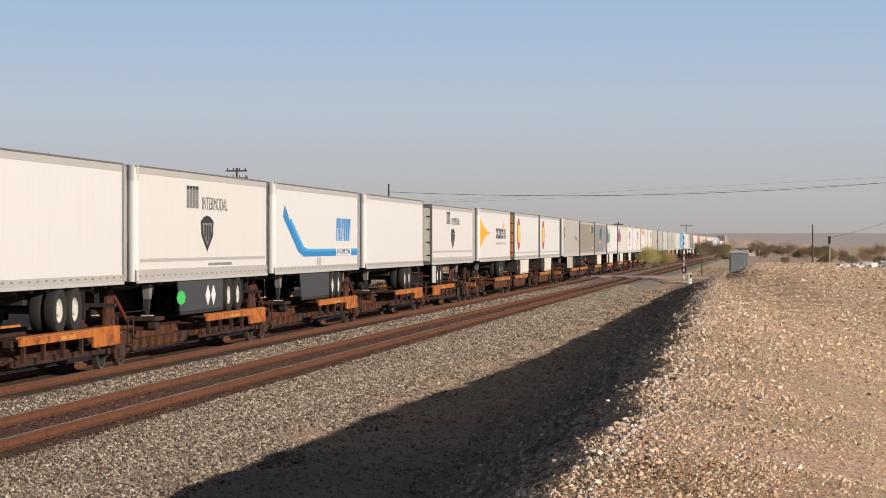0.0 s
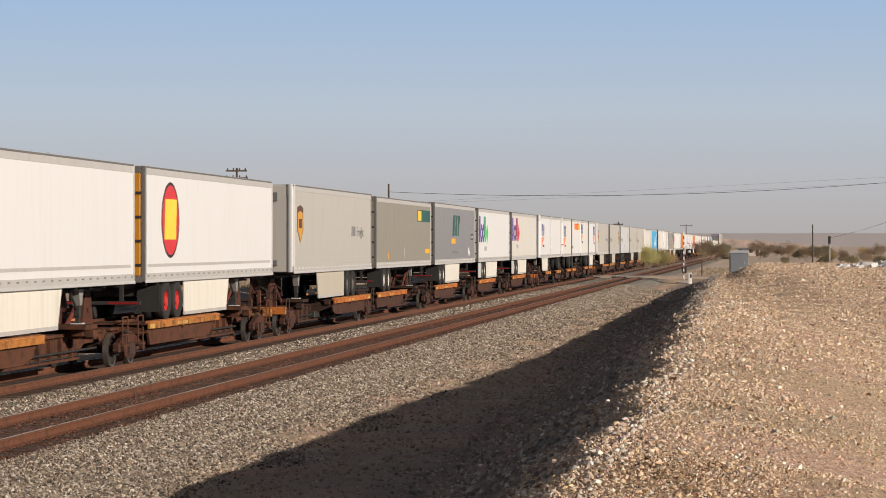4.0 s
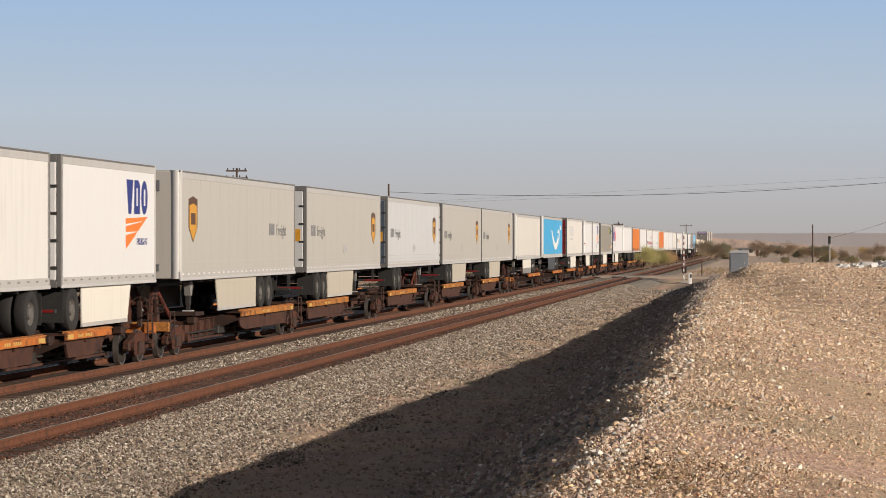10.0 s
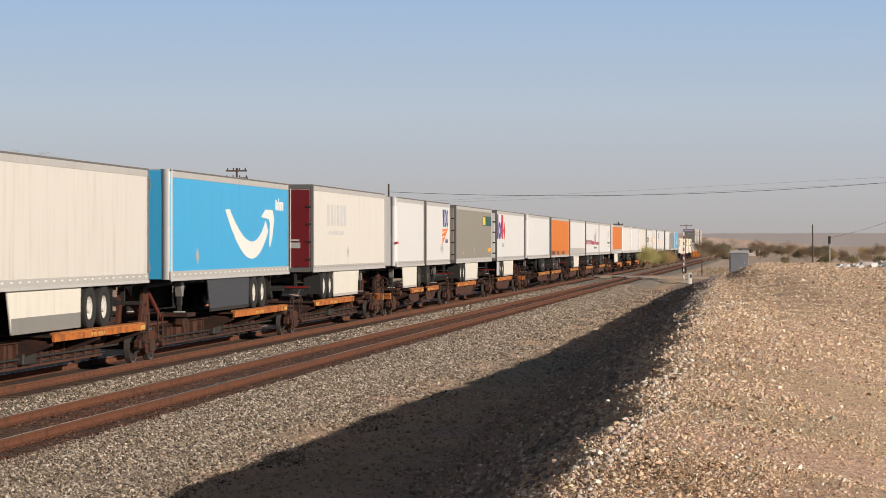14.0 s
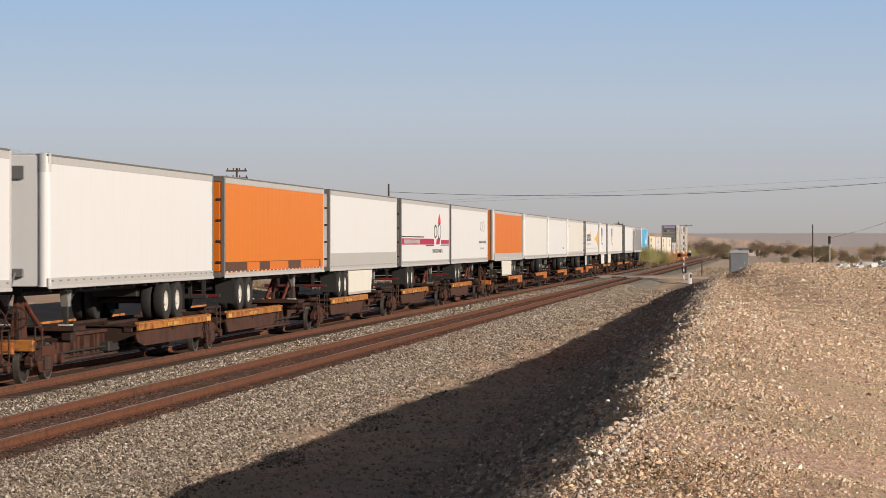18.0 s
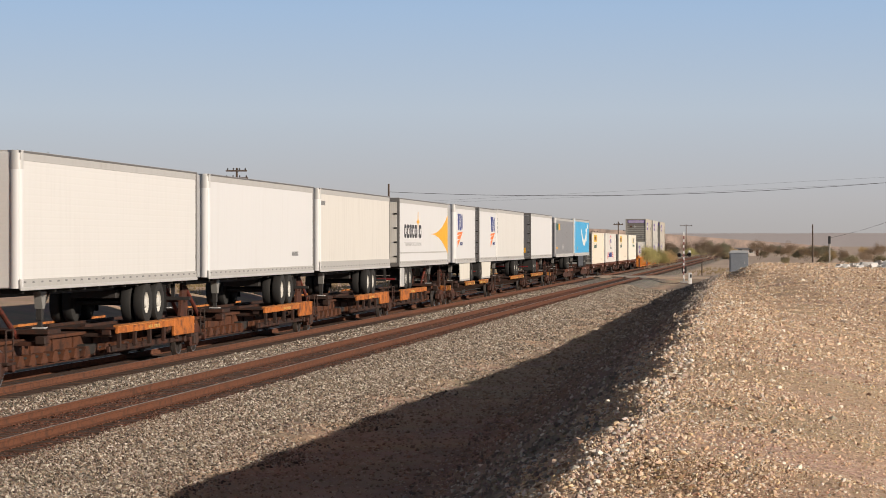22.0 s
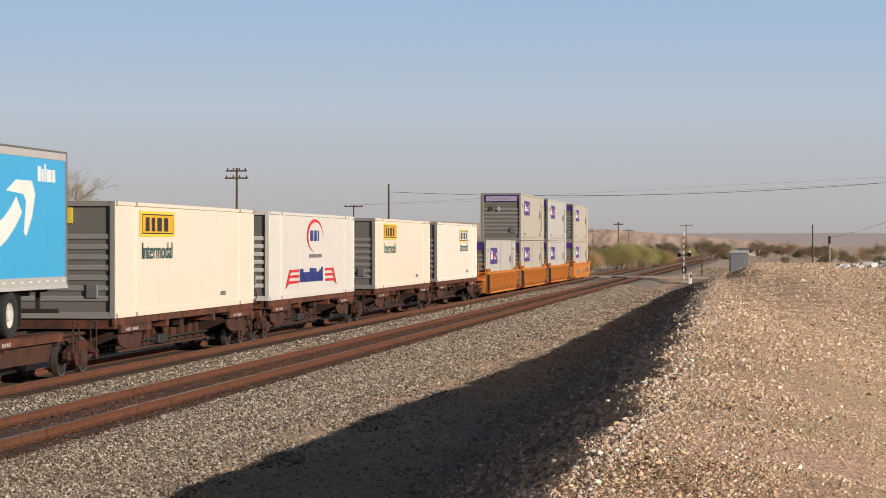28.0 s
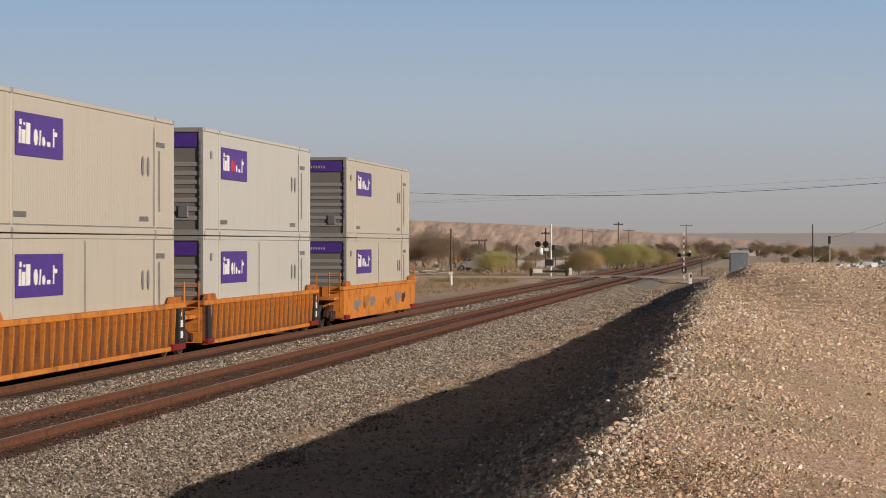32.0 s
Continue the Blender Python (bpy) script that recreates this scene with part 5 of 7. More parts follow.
# ---------------------------------------------------------------- containers
class Box(Trailer):
    """A shipping container, 53 feet long, on a flat deck or in a well."""

    def __init__(self, q, z0, label, body, endmat=ENDGREY, plate=None, L=16.15, H=2.9, ribs=True):
        h = L / 2
        self.y0, self.L = -h, L
        self.t = t = thing("shipping_container", label, "container", pose(TRAIN_X, q + h, 0), "containers on the train")
        MOVING.append((t, q + h))
        X, z1 = 1.295, z0 + H
        part("body", shared(("cbody", body.name, z0, L), lambda: Shape().box(-X + 0.02, X - 0.02, -h + 0.08, h - 0.03, z0 + 0.005, z1 - 0.005, 0.004).mesh("body", body)), t)
        for s in (1, -1):
            part("side_frame", shared(("cframe", body.name, z0, L, s), lambda: Shape().box(s * X - 0.04, s * X + 0.012, -h, h, z1 - 0.1, z1, 0.01).box(s * X - 0.04, s * X + 0.012, -h, h, z0, z0 + 0.16, 0.01)
                 .box(s * X - 0.1, s * X + 0.006, -h, -h + 0.16, z0, z1, 0.01).box(s * X - 0.1, s * X + 0.006, h - 0.16, h, z0, z1, 0.01)
                 .box(s * X - 0.05, s * X + 0.014, -h + 1.95, -h + 2.07, z0, z1, 0.01).box(s * X - 0.05, s * X + 0.014, h - 2.07, h - 1.95, z0, z1, 0.01).mesh("side_frame", body)), t)
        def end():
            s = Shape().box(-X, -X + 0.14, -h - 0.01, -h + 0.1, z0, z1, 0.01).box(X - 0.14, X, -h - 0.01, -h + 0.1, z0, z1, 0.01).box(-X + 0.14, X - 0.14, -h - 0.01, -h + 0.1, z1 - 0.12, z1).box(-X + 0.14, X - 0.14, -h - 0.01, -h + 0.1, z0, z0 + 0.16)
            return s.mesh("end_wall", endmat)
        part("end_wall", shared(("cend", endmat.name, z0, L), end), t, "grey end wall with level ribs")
        # recessed panel painted darker than its ribs, to carry the shade between them
        part("end_panel", shared(("cpanel", z0, H), lambda: Shape().box(-X + 0.14, X - 0.14, -h + 0.05, -h + 0.079, z0 + 0.16, z1 - 0.12).mesh("end_panel", ENDPANEL_SHADED)), t, "weathered grey end panel, darkened for shade between the ribs")
        for k in range(7):
            part("rib", shared(("crib", endmat.name, L), lambda: Shape().box(-X + 0.14, X - 0.14, -h + 0.02, -h + 0.09, 0.0, 0.14, 0.02).mesh("rib", endmat)), t, at=pose(0, 0, z0 + 0.42 + k * 0.255))
        part("end_fitting", shared(("cfit", z0), lambda: Shape().box(0.55, 0.85, -h - 0.02, -h + 0.06, z0 + 0.5, z0 + 0.85, 0.02).mesh("end_fitting", DOOR_GREY)), t)
        if plate:
            part("end_plate", Shape().box(-1.1, 1.1 if z0 != 1.26 else 0.2, -h - 0.0, -h + 0.1, z1 - 0.55, z1 - 0.16), t, "coloured name plate", mat=plate)
        cast = shared(("cast", INK.name), lambda: Shape().box(-0.09, 0.0, -0.09, 0.09, -0.06, 0.06, 0.01).mesh("corner_casting", ENDGREY))
        for a in (-h + 0.1, h - 0.1, -h + 2.01, h - 2.01):
            for z in (z0 + 0.06, z1 - 0.055):
                part("corner_casting", cast, t, at=pose(X + 0.018, a, z))


for q, a, z, face in ((819.6, 2.4, 3.29, M_YELLOW), (859.3, 2.2, 3.29, M_YELLOW), (878.0, 8.7, 3.2, CREAM)):
    t = Box(q, 1.26, "cream shipping container with a yellow sign" if face == M_YELLOW else "white shipping container with a yellow-framed sign", BOXCREAM if face == M_YELLOW else BOXWHITE, plate=M_LEMON)
    t.mark("sign", M_LEMON, rect(a, z, 3.6, 0.66), label="yellow sign")
    t.mark("sign_border", INK, rect(a + 0.16, z + 0.07, 3.28, 0.52), label="black letter frame", lift=0.008)
    t.mark("sign_face", face, rect(a + 0.22, z + 0.1, 3.16, 0.46), label="sign face", lift=0.010)
    t.words(INK, a + 0.5, z + 0.14, [0.4, 0.35, 0.5, 0.45], [0.36, 0.36, 0.36, 0.36], 0, 0.22, "black letter blocks", lift=0.012)
    written(t, "Intermodal", a + 0.15, 2.72, 0.62, M_DKGREEN, "dark green word", 3.2)
    t.words(INK_GREY, 11.6, 1.6, [0.12] * 4, [0.12] * 4, 0, 0.05, "small number bars")
t = Box(838.1, 1.26, "off-white container with red and navy emblem", CREAM, endmat=WHITE_DIRTY)
t.mark("ring", M_RED, oval(8.0, 3.4, 1.5, 0.58), label="red ring")
t.mark("ring_face", CREAM, oval(8.05, 3.34, 1.36, 0.53), label="white ring middle", lift=0.009)
t.words(M_NAVY, 7.0, 3.2, [0.6, 0.5, 0.3], [0.38] * 3, 0, 0.15, "navy letter blocks", lift=0.012)
t.words(INK_GREY, 6.9, 2.62, [0.18] * 10, [0.12] * 10, 0, 0.06, "small lettering bars")
t.words(M_NAVY, 5.2, 1.78, [0.6, 0.46, 0.46, 0.5, 0.6, 0.46, 0.22, 0.26], [0.46, 0.34, 0.34, 0.48, 0.46, 0.34, 0.42, 0.5], 0, 0.1, "navy letter blocks")
for k in range(3):
    z = 1.74 + 0.19 * k
    t.mark("red_stripe", M_RED, [(2.7 + 0.2 * k, z - 0.14), (3.3 + 0.2 * k, z + 0.02), (5.0, z + 0.02), (5.0, z + 0.11), (3.0 + 0.2 * k, z + 0.11)], [(10.0, z + 0.02), (11.7 - 0.2 * k, z + 0.02), (12.3 - 0.2 * k, z - 0.14), (12.0 - 0.2 * k, z + 0.11), (10.0, z + 0.11)], label="red swept stripe")


def purple_box(q, z0, paint_=BOXGREY, red=False):
    t = Box(q, z0, "pale grey shipping container with a purple panel" if paint_ is BOXPALE else "cream-grey shipping container with a purple panel", paint_, plate=M_PURPLE, H=3.07 if z0 > 2 else 2.9)
    up = z0 > 2
    t.mark("purple_panel", M_PURPLE, rect(2.3, z0 + (1.66 if up else 1.52), 3.5, 0.94), label="purple panel")
    zz = z0 + (1.92 if up else 1.78)
    worn = M_RED if red else M_WHITE
    t.words(M_WHITE, 2.5, zz, [0.14, 0.26, 0.3], [0.36, 0.3, 0.46], 0.06, 0.05, "white letter blocks", lift=0.010)
    t.words(M_WHITE, 2.55, zz + 0.4, [0.16, 0.12], [0.12, 0.06], 0, 0.12, "worn white flecks", lift=0.010)
    t.mark("worn_letter", worn, oval(3.72, zz + 0.17, 0.16, 0.19, 7), rect(3.95, zz, 0.1, 0.34, 0.2), label="worn letter fleck", lift=0.010)
    t.mark("worn_letter", M_WHITE, oval(4.3, zz + 0.1, 0.13, 0.12, 5), rect(4.55, zz, 0.24, 0.1, 0.1), rect(5.0, zz, 0.1, 0.42, 0.05), rect(5.1, zz + 0.24, 0.22, 0.1), label="worn letter fleck", lift=0.010)
    t.mark("placard", INK_GREY, oval(12.9, z0 + 1.75, 0.11, 0.26, 8), oval(13.45, z0 + 1.75, 0.11, 0.26, 8), label="faded dark placards")
    part("end_lettering", block_word(Shape(), 0, 0, [0.05] * 10, [0.1] * 10, -0.01, 0.0, 0, 0.05), t.t, "pale lettering bars", Matrix.Translation((-0.5, -8.105, z0 + (2.64 if up else 2.46))) @ Euler((0, 0, radians(-90))).to_matrix().to_4x4(), LILAC)["kind"] = "stuff"
    column = Shape()
    for k in range(10):
        column.box(1.19, 1.24, -8.098, -8.09, z0 + 0.75 + k * 0.19 + 0.12 * (k > 3), z0 + 0.87 + k * 0.19 + 0.12 * (k > 3))
    part("end_number", column, t.t, "number shown as a column of dark bars", mat=INK_GREY)["kind"] = "stuff"
    t.mark("door_seam", INK_GREY, *([rect(7.6, z0 + 0.2, 0.03, 2.55)] * (not up)), rect(14.05, z0 + 0.2, 0.025, 2.6), rect(2.08, z0 + 0.2, 0.025, 2.6), label="dark panel seam")
    t.mark("bottom_line", INK_GREY, rect(0.1, z0 + 0.165, 15.95, 0.025), label="dark line along the bottom rail", lift=0.004)
    for a, z in ((2.2, z0 + 0.33), (12.6, z0 + 0.33), (14.3, z0 + 2.3)):
        t.words(INK_GREY, a, z, [0.07] * 7, [0.13] * 7, 0, 0.06, "small lettering bars")
    t.mark("latch", ENDGREY, rect(14.55, z0 + 0.6, 0.05, 1.6), rect(0.9, z0 + 2.2, 0.16, 0.22), label="grey latch bar", lift=0.02)
    return t


WELLS = (898.6, 918.2, 937.8, 961.4)
for k, q in enumerate(WELLS):
    purple_box(q, 0.42, BOXPALE if k in (0, 2) else BOXGREY, k == 0)
    if k:
        t = purple_box(q, 3.35, BOXPALE if k == 2 else BOXGREY, k == 2)
    if k == 1:
        part("name_plate", Shape().box(-1.0, 1.02, -8.095, -8.08, 5.9, 6.22), t.t, "faded lilac name plate", mat=LILAC)
        part("placard", Shape().slab_y(oval(-0.66, 5.42, 0.17, 0.17, 4), -8.10, -8.09), t.t, "rusty diamond placard", mat=M_BROWN)
        part("placard", Shape().slab_y(oval(-0.16, 5.40, 0.17, 0.17, 4), -8.10, -8.09), t.t, "grey diamond placard", mat=M_GREY)

# ---------------------------------------------------------------- rail cars
def hoop(r, thick, n=16):
    """A thin ring about the x axis."""
    s = Shape()
    p = [(0, r * math.cos(k * math.tau / n), r * math.sin(k * math.tau / n)) for k in range(n)]
    for k in range(n):
        s.tube(p[k], p[(k + 1) % n], thick, 6)
    return s


def truck(car, y):
    """A two-axle bogie under a car: parts bolster and sub-parts."""
    b = part("truck", shared("bolster", lambda: Shape().box(-1.0, 1.0, -0.2, 0.2, 0.38, 0.66, 0.03).mesh("truck", RUST_DARK)), car, "freight bogie", pose(0, y, 0))
    frame_mesh = shared("sideframe", lambda: Shape().slab([(-1.15, 0.42), (-1.0, 0.62), (-0.35, 0.80), (0.35, 0.80), (1.0, 0.62), (1.15, 0.42), (0.75, 0.42), (0.45, 0.22), (-0.45, 0.22), (-0.75, 0.42)], -0.07, 0.07)
                        .box(-0.1, 0.1, -1.12, -0.68, 0.36, 0.6, 0.03).box(-0.1, 0.1, 0.68, 1.12, 0.36, 0.6, 0.03).mesh("side_frame", RUST_BROWN))
    spring = shared("spring", lambda: Shape().tube((0.09, -0.16, 0.28), (0.09, -0.16, 0.58), 0.07).tube((0.09, 0.0, 0.28), (0.09, 0.0, 0.58), 0.07).tube((0.09, 0.16, 0.28), (0.09, 0.16, 0.58), 0.07).mesh("spring", RUST_DARK))
    wheel = shared("railwheel", lambda: Shape().lathe((0, 0, 0), [(-0.07, 0.45), (-0.045, 0.445), (-0.04, 0.42), (0.065, 0.415), (0.065, 0.35), (0.02, 0.33), (0.02, 0.17), (0.08, 0.14), (0.10, 0.08), (0.12, 0.0)], 26).mesh("wheel", WHEEL_STEEL, True))
    tread = shared("tread", lambda: Shape().lathe((0, 0, 0), [(-0.038, 0.424), (0.068, 0.419), (0.070, 0.395), (0.066, 0.385), (-0.03, 0.40)], 26).mesh("tread", RAIL_TOP, True))
    axle = shared("railaxle", lambda: Shape().tube((-0.98, 0, 0.42), (0.98, 0, 0.42), 0.075).mesh("axle", WHEEL_STEEL, True))
    cap = shared("cap", lambda: Shape().tube((0.0, 0, 0), (0.12, 0, 0), 0.13, 12).mesh("bearing_cap", RUST_BROWN, True))
    for s in (1, -1):
        part("side_frame", frame_mesh, b, at=pose(s * 0.98, 0, 0))
        part("spring_set", spring, b, at=pose(s * 0.98, 0, 0, 0, 0, 0 if s > 0 else 180))
        for a in (-0.89, 0.89):
            w = part("wheel", wheel, b, at=pose(s * 0.755, a, 0.42, 0, 0, 0 if s > 0 else 180))
            if s > 0:
                part("tread", tread, w, "bright worn tread")
            part("bearing_cap", cap, b, at=pose(s * 1.05, a, 0.47, 0, 0, 0 if s > 0 else 180))
    for a in (-0.89, 0.89):
        part("axle", axle, b, at=pose(0, a, 0))


def tray(car, y0, y1, edge, steel, big, nose=-1, plate=PLATE_BROWN):
    """The platform that carries the road wheels, with its worn coloured edge."""
    z1 = 1.04
    d = part("wheel_deck", Shape().box(-1.28, 1.28, y0, y1, z1 - 0.05, z1, 0.005), car, "steel wheel platform", mat=steel)
    for s in (1, -1):
        part("deck_edge", Shape().slab([(y0, z1 - 0.15), (y1, z1 - 0.15), (y1, z1 + 0.015), (y0, z1 + 0.015)], s * 1.27, s * 1.33), d, "worn coloured edge strip", mat=edge)
        part("edge_lip", Shape().slab_y([(s * 1.22, z1), (s * 1.345, z1 + 0.012), (s * 1.345, z1 + 0.035), (s * 1.22, z1 + 0.06)], y0, y1), d, "scuffed lip", mat=edge if edge is RED_SILL else LIP_ORANGE)
        if edge is not RED_SILL:
            e = y0 + 0.04 if nose > 0 else y1 - 0.5
            part("reflective_tape", Shape().box(s * 1.331, s * 1.334, e, e + 0.46, z1 - 0.13, z1 - 0.02), d, "worn yellow reflective tape", mat=TAPE_YELLOW)
        if big:
            e = (y1 - 2.3, y1 - 0.05) if nose < 0 else (y0 + 0.05, y0 + 2.3)
            part("end_panel", Shape().box(s * 1.30 - 0.05, s * 1.30 + 0.05, *e, 0.62, z1 + 0.05, 0.02), d, "plain orange end panel", mat=CAR_ORANGE)
            part("lower_beam", Shape().box(s * 1.0 - 0.05, s * 1.0 + 0.05, y0 + 0.3, y1 - 0.3, 0.40, 0.56, 0.02), d, mat=steel)
            stakes = Shape()
            for k in range(6):
                c = y0 + 0.3 + k * (y1 - y0 - 0.6) / 5
                stakes.box(s * 1.28 - 0.05, s * 1.28 + 0.05, c - 0.05, c + 0.05, 0.52, z1 - 0.15, 0.01)
            part("stake", stakes, d, "short steel stakes under the edge", mat=steel)["kind"] = "stuff"
        else:
            a, b = (y0 + 0.35, y1 - 0.1) if nose > 0 else (y0 + 0.1, y1 - 0.35)
            if plate:
                part("side_plate", Shape().slab([(a + 0.25, 0.46), (b - 1.0, 0.46), (b - 0.35, 0.58), (b, z1 - 0.16), (a, z1 - 0.16)] if nose > 0 else [(a + 1.0, 0.46), (b - 0.25, 0.46), (b, z1 - 0.16), (a, z1 - 0.16), (a + 0.35, 0.58)], s * 1.12, s * 1.18),
                     d, "rust-stained steel side plate", mat=plate)
            brk = shared(("bracket", steel.name, s), lambda: Shape().slab_y([(s * 0.28, 0.42), (s * 1.24, 0.80), (s * 1.24, 0.89), (s * 0.28, 0.99)], -0.05, 0.05).mesh("bracket", steel))
            for k in range(3):
                part("bracket", brk, d, at=pose(0, y0 + 0.12 + k * (y1 - y0 - 0.24) / 2, 0))
        bars = Shape()
        for k in range(7):
            c = (y0 + y1) / 2 - 1.0 + k * 0.15 + 0.15 * (k > 2)
            bars.box(s * 1.331, s * 1.335, c, c + 0.09, z1 - 0.115, z1 - 0.035)
        part("stencil", bars, d, "worn stencil bars", mat=TAPE_YELLOW if edge is not RED_SILL else M_GREY)["kind"] = "stuff"
    for s in (0.45, -0.45):
        part("tread_rail", Shape().box(s - 0.04, s + 0.04, y0, y1, z1, z1 + 0.07), d, mat=steel)


def hitch(car, y, nose, steel):
    """The folding stand that holds the trailer's kingpin."""
    h = part("hitch_stand", Shape().slab([(y - 0.55, 0.86), (y + 0.55, 0.86), (y + 0.22, 1.95), (y - 0.22, 1.95)], -0.36, -0.28).slab([(y - 0.55, 0.86), (y + 0.55, 0.86), (y + 0.22, 1.95), (y - 0.22, 1.95)], 0.28, 0.36)
             .box(-0.4, 0.4, y - 0.1, y + 0.1, 1.4, 1.5), car, "trailer hitch stand", mat=steel)
    part("fifth_wheel", Shape().box(-0.5, 0.5, y - 0.45, y + 0.45, 1.95, 2.06, 0.03), h, mat=CHASSIS)
    part("strut", Shape().tube((0.3, y - nose * 0.3, 1.85), (0.3, y - nose * 2.2, 0.86), 0.06, 8).tube((-0.3, y - nose * 0.3, 1.85), (-0.3, y - nose * 2.2, 0.86), 0.06, 8), h, "red-oxide strut", mat=HITCH_RED)


def spine_car(spots, label, edge=CAR_YELLOW, steel=RUST_DARK, beam=BEAM_BROWN, big=False, plate=PLATE_BROWN):
    """An articulated car; spots are (near end, length, [noses]) of the loads on its platforms."""
    y_first, y_last = spots[0][0] - 0.9, spots[-1][0] + spots[-1][1] + 0.9
    mid = (y_first + y_last) / 2
    car = thing("spine_car", label, "rail car", pose(TRAIN_X, mid, 0), "rail cars")
    MOVING.append((car, mid))
    joints = []
    for (a, la, _), (b, lb, _) in zip(spots, spots[1:]):
        joints.append((a + la + b) / 2)
    ends = [y_first, *joints, y_last]
    for k, (q, ln, noses) in enumerate(spots):
        lo, hi = ends[k] - mid + 0.25, ends[k + 1] - mid - 0.25
        spine = Shape()
        prof = [(lo, 0.62), (lo + 1.6, 0.62), (lo + 2.4, 0.30), (hi - 2.4, 0.30), (hi - 1.6, 0.62), (hi, 0.62), (hi, 0.92), (lo, 0.92)]
        spine.slab(prof, -0.36, 0.36)
        for j in range(14):
            y = lo + 2.9 + j * (hi - lo - 5.8) / 13
            for sx in (1, -1):
                spine.slab([(y - 0.30, 0.34), (y + 0.30, 0.34), (y + 0.12, 0.58), (y - 0.12, 0.58)] if big else [(y - 0.05, 0.33), (y + 0.05, 0.33), (y + 0.05, 0.84), (y - 0.05, 0.84)], sx * 0.36, sx * (0.62 if big else 0.46))
        spine.box(-0.48, 0.48, lo, hi, 0.86, 0.94, 0.01).box(-0.48, 0.48, lo + 2.4, hi - 2.4, 0.27, 0.33)
        for j in range(8):
            y = lo + 2.6 + j * (hi - lo - 5.2) / 7
            spine.box(-0.40, 0.40, y - 0.03, y + 0.03, 0.30, 0.90)
        part("spine_beam", spine, car, mat=beam)
        part("brake_pipe", Shape().tube((0.5, lo + 0.6, 0.50), (0.5, hi - 0.6, 0.50), 0.03, 6).tube((0.42, lo + 2, 0.36), (0.42, hi - 2, 0.36), 0.022, 6).box(0.34, 0.62, (lo + hi) / 2 - 0.5, (lo + hi) / 2 + 0.5, 0.36, 0.62, 0.03), car, mat=CHASSIS)
        for i, nose in enumerate(noses):
            a = q - mid + (0 if len(noses) == 1 else (0.0 if i == 0 else ln - 8.53))
            L = ln if len(noses) == 1 else 8.53
            fy, ry = (a, a + L) if nose < 0 else (a + L, a)
            if nose == 0:
                tray(car, a + 0.4, a + 3.4, edge, steel, False)
                tray(car, a + L - 3.6, a + L - 0.5, edge, steel, False)
                part("container_sill", Shape().box(-1.27, 1.27, a + 0.05, a + 0.35, 1.0, 1.25).box(-1.27, 1.27, a + L - 0.35, a + L - 0.05, 1.0, 1.25).box(-1.27, 1.27, a + 5.2, a + 5.5, 0.9, 1.25).box(-1.27, 1.27, a + L - 5.5, a + L - 5.2, 0.9, 1.25)
                     .box(1.2, 1.29, a, a + L, 1.08, 1.25, 0.01).box(-1.29, -1.2, a, a + L, 1.08, 1.25, 0.01), car, "container support sill", mat=RED_SILL)
                continue
            w = 8.0 if L > 10 else 3.8
            y0, y1 = (ry + 0.4, ry + 0.4 + w) if nose > 0 else (ry - 0.4 - w, ry - 0.4)
            tray(car, y0, y1, edge, steel, big, nose, plate)
            hitch(car, fy - nose * 0.95, nose, RUST_BROWN)
            part("landing_pan", Shape().box(-1.1, 1.1, fy - nose * (3.2 if L > 10 else 2.1) - 0.5, fy - nose * (3.2 if L > 10 else 2.1) + 0.5, 1.05, 1.16, 0.01).box(-0.9, 0.9, fy - nose * (3.2 if L > 10 else 2.1) - 0.1, fy - nose * (3.2 if L > 10 else 2.1) + 0.1, 0.88, 1.06), car, "landing gear pan", mat=steel)
        part("air_tank", Shape().tube((-0.75, (lo + hi) / 2 - 0.9, 0.66), (-0.75, (lo + hi) / 2 + 0.9, 0.66), 0.2, 14), car, mat=RUST_DARK, smooth=True)
        for k in range(3):
            y = lo + 3.2 + k * (hi - lo - 6.4) / 2
            part("pedestal", Shape().box(-1.12, 1.12, y - 0.14, y + 0.14, 0.80, 0.90, 0.01).box(0.9, 1.14, y - 0.2, y + 0.2, 0.84, 1.02, 0.02).box(-1.14, -0.9, y - 0.2, y + 0.2, 0.84, 1.02, 0.02), car, "container pedestal arm", mat=steel)
        for y in (lo + 0.5, hi - 0.5):
            part("grab_iron", Shape().tube((1.12, y - 0.25, 0.55), (1.12, y - 0.25, 1.25), 0.022, 6).tube((1.12, y + 0.25, 0.55), (1.12, y + 0.25, 1.25), 0.022, 6).tube((1.12, y - 0.25, 1.25), (1.12, y + 0.25, 1.25), 0.022, 6).tube((1.12, y - 0.25, 0.8), (1.12, y + 0.25, 0.8), 0.022, 6), car, "bent steel grab iron", mat=steel)
            part("step", Shape().box(0.35, 1.18, y - 0.3, y + 0.3, 0.50, 0.56, 0.01), car, mat=steel)
    for j in joints:
        truck(car, j - mid)
        part("articulated_joint", Shape().box(-0.35, 0.35, j - mid - 0.5, j - mid + 0.5, 0.62, 0.86, 0.04), car, mat=beam)
    for e, s in ((y_first, 1), (y_last, -1)):
        truck(car, e - mid + s * 1.55)
        part("coupler", Shape().box(-0.14, 0.14, e - mid - 0.75, e - mid + 0.75, 0.74, 0.98, 0.04).box(-0.22, 0.22, e - mid - s * 0.72 - 0.16, e - mid - s * 0.72 + 0.16, 0.70, 1.02, 0.05), car, "coupler", mat=RUST_DARK)
        part("end_sill", Shape().box(-1.15, 1.15, e - mid - 0.05 + s * 0.3, e - mid + 0.1 + s * 0.3, 0.72, 0.98, 0.02), car, mat=edge)
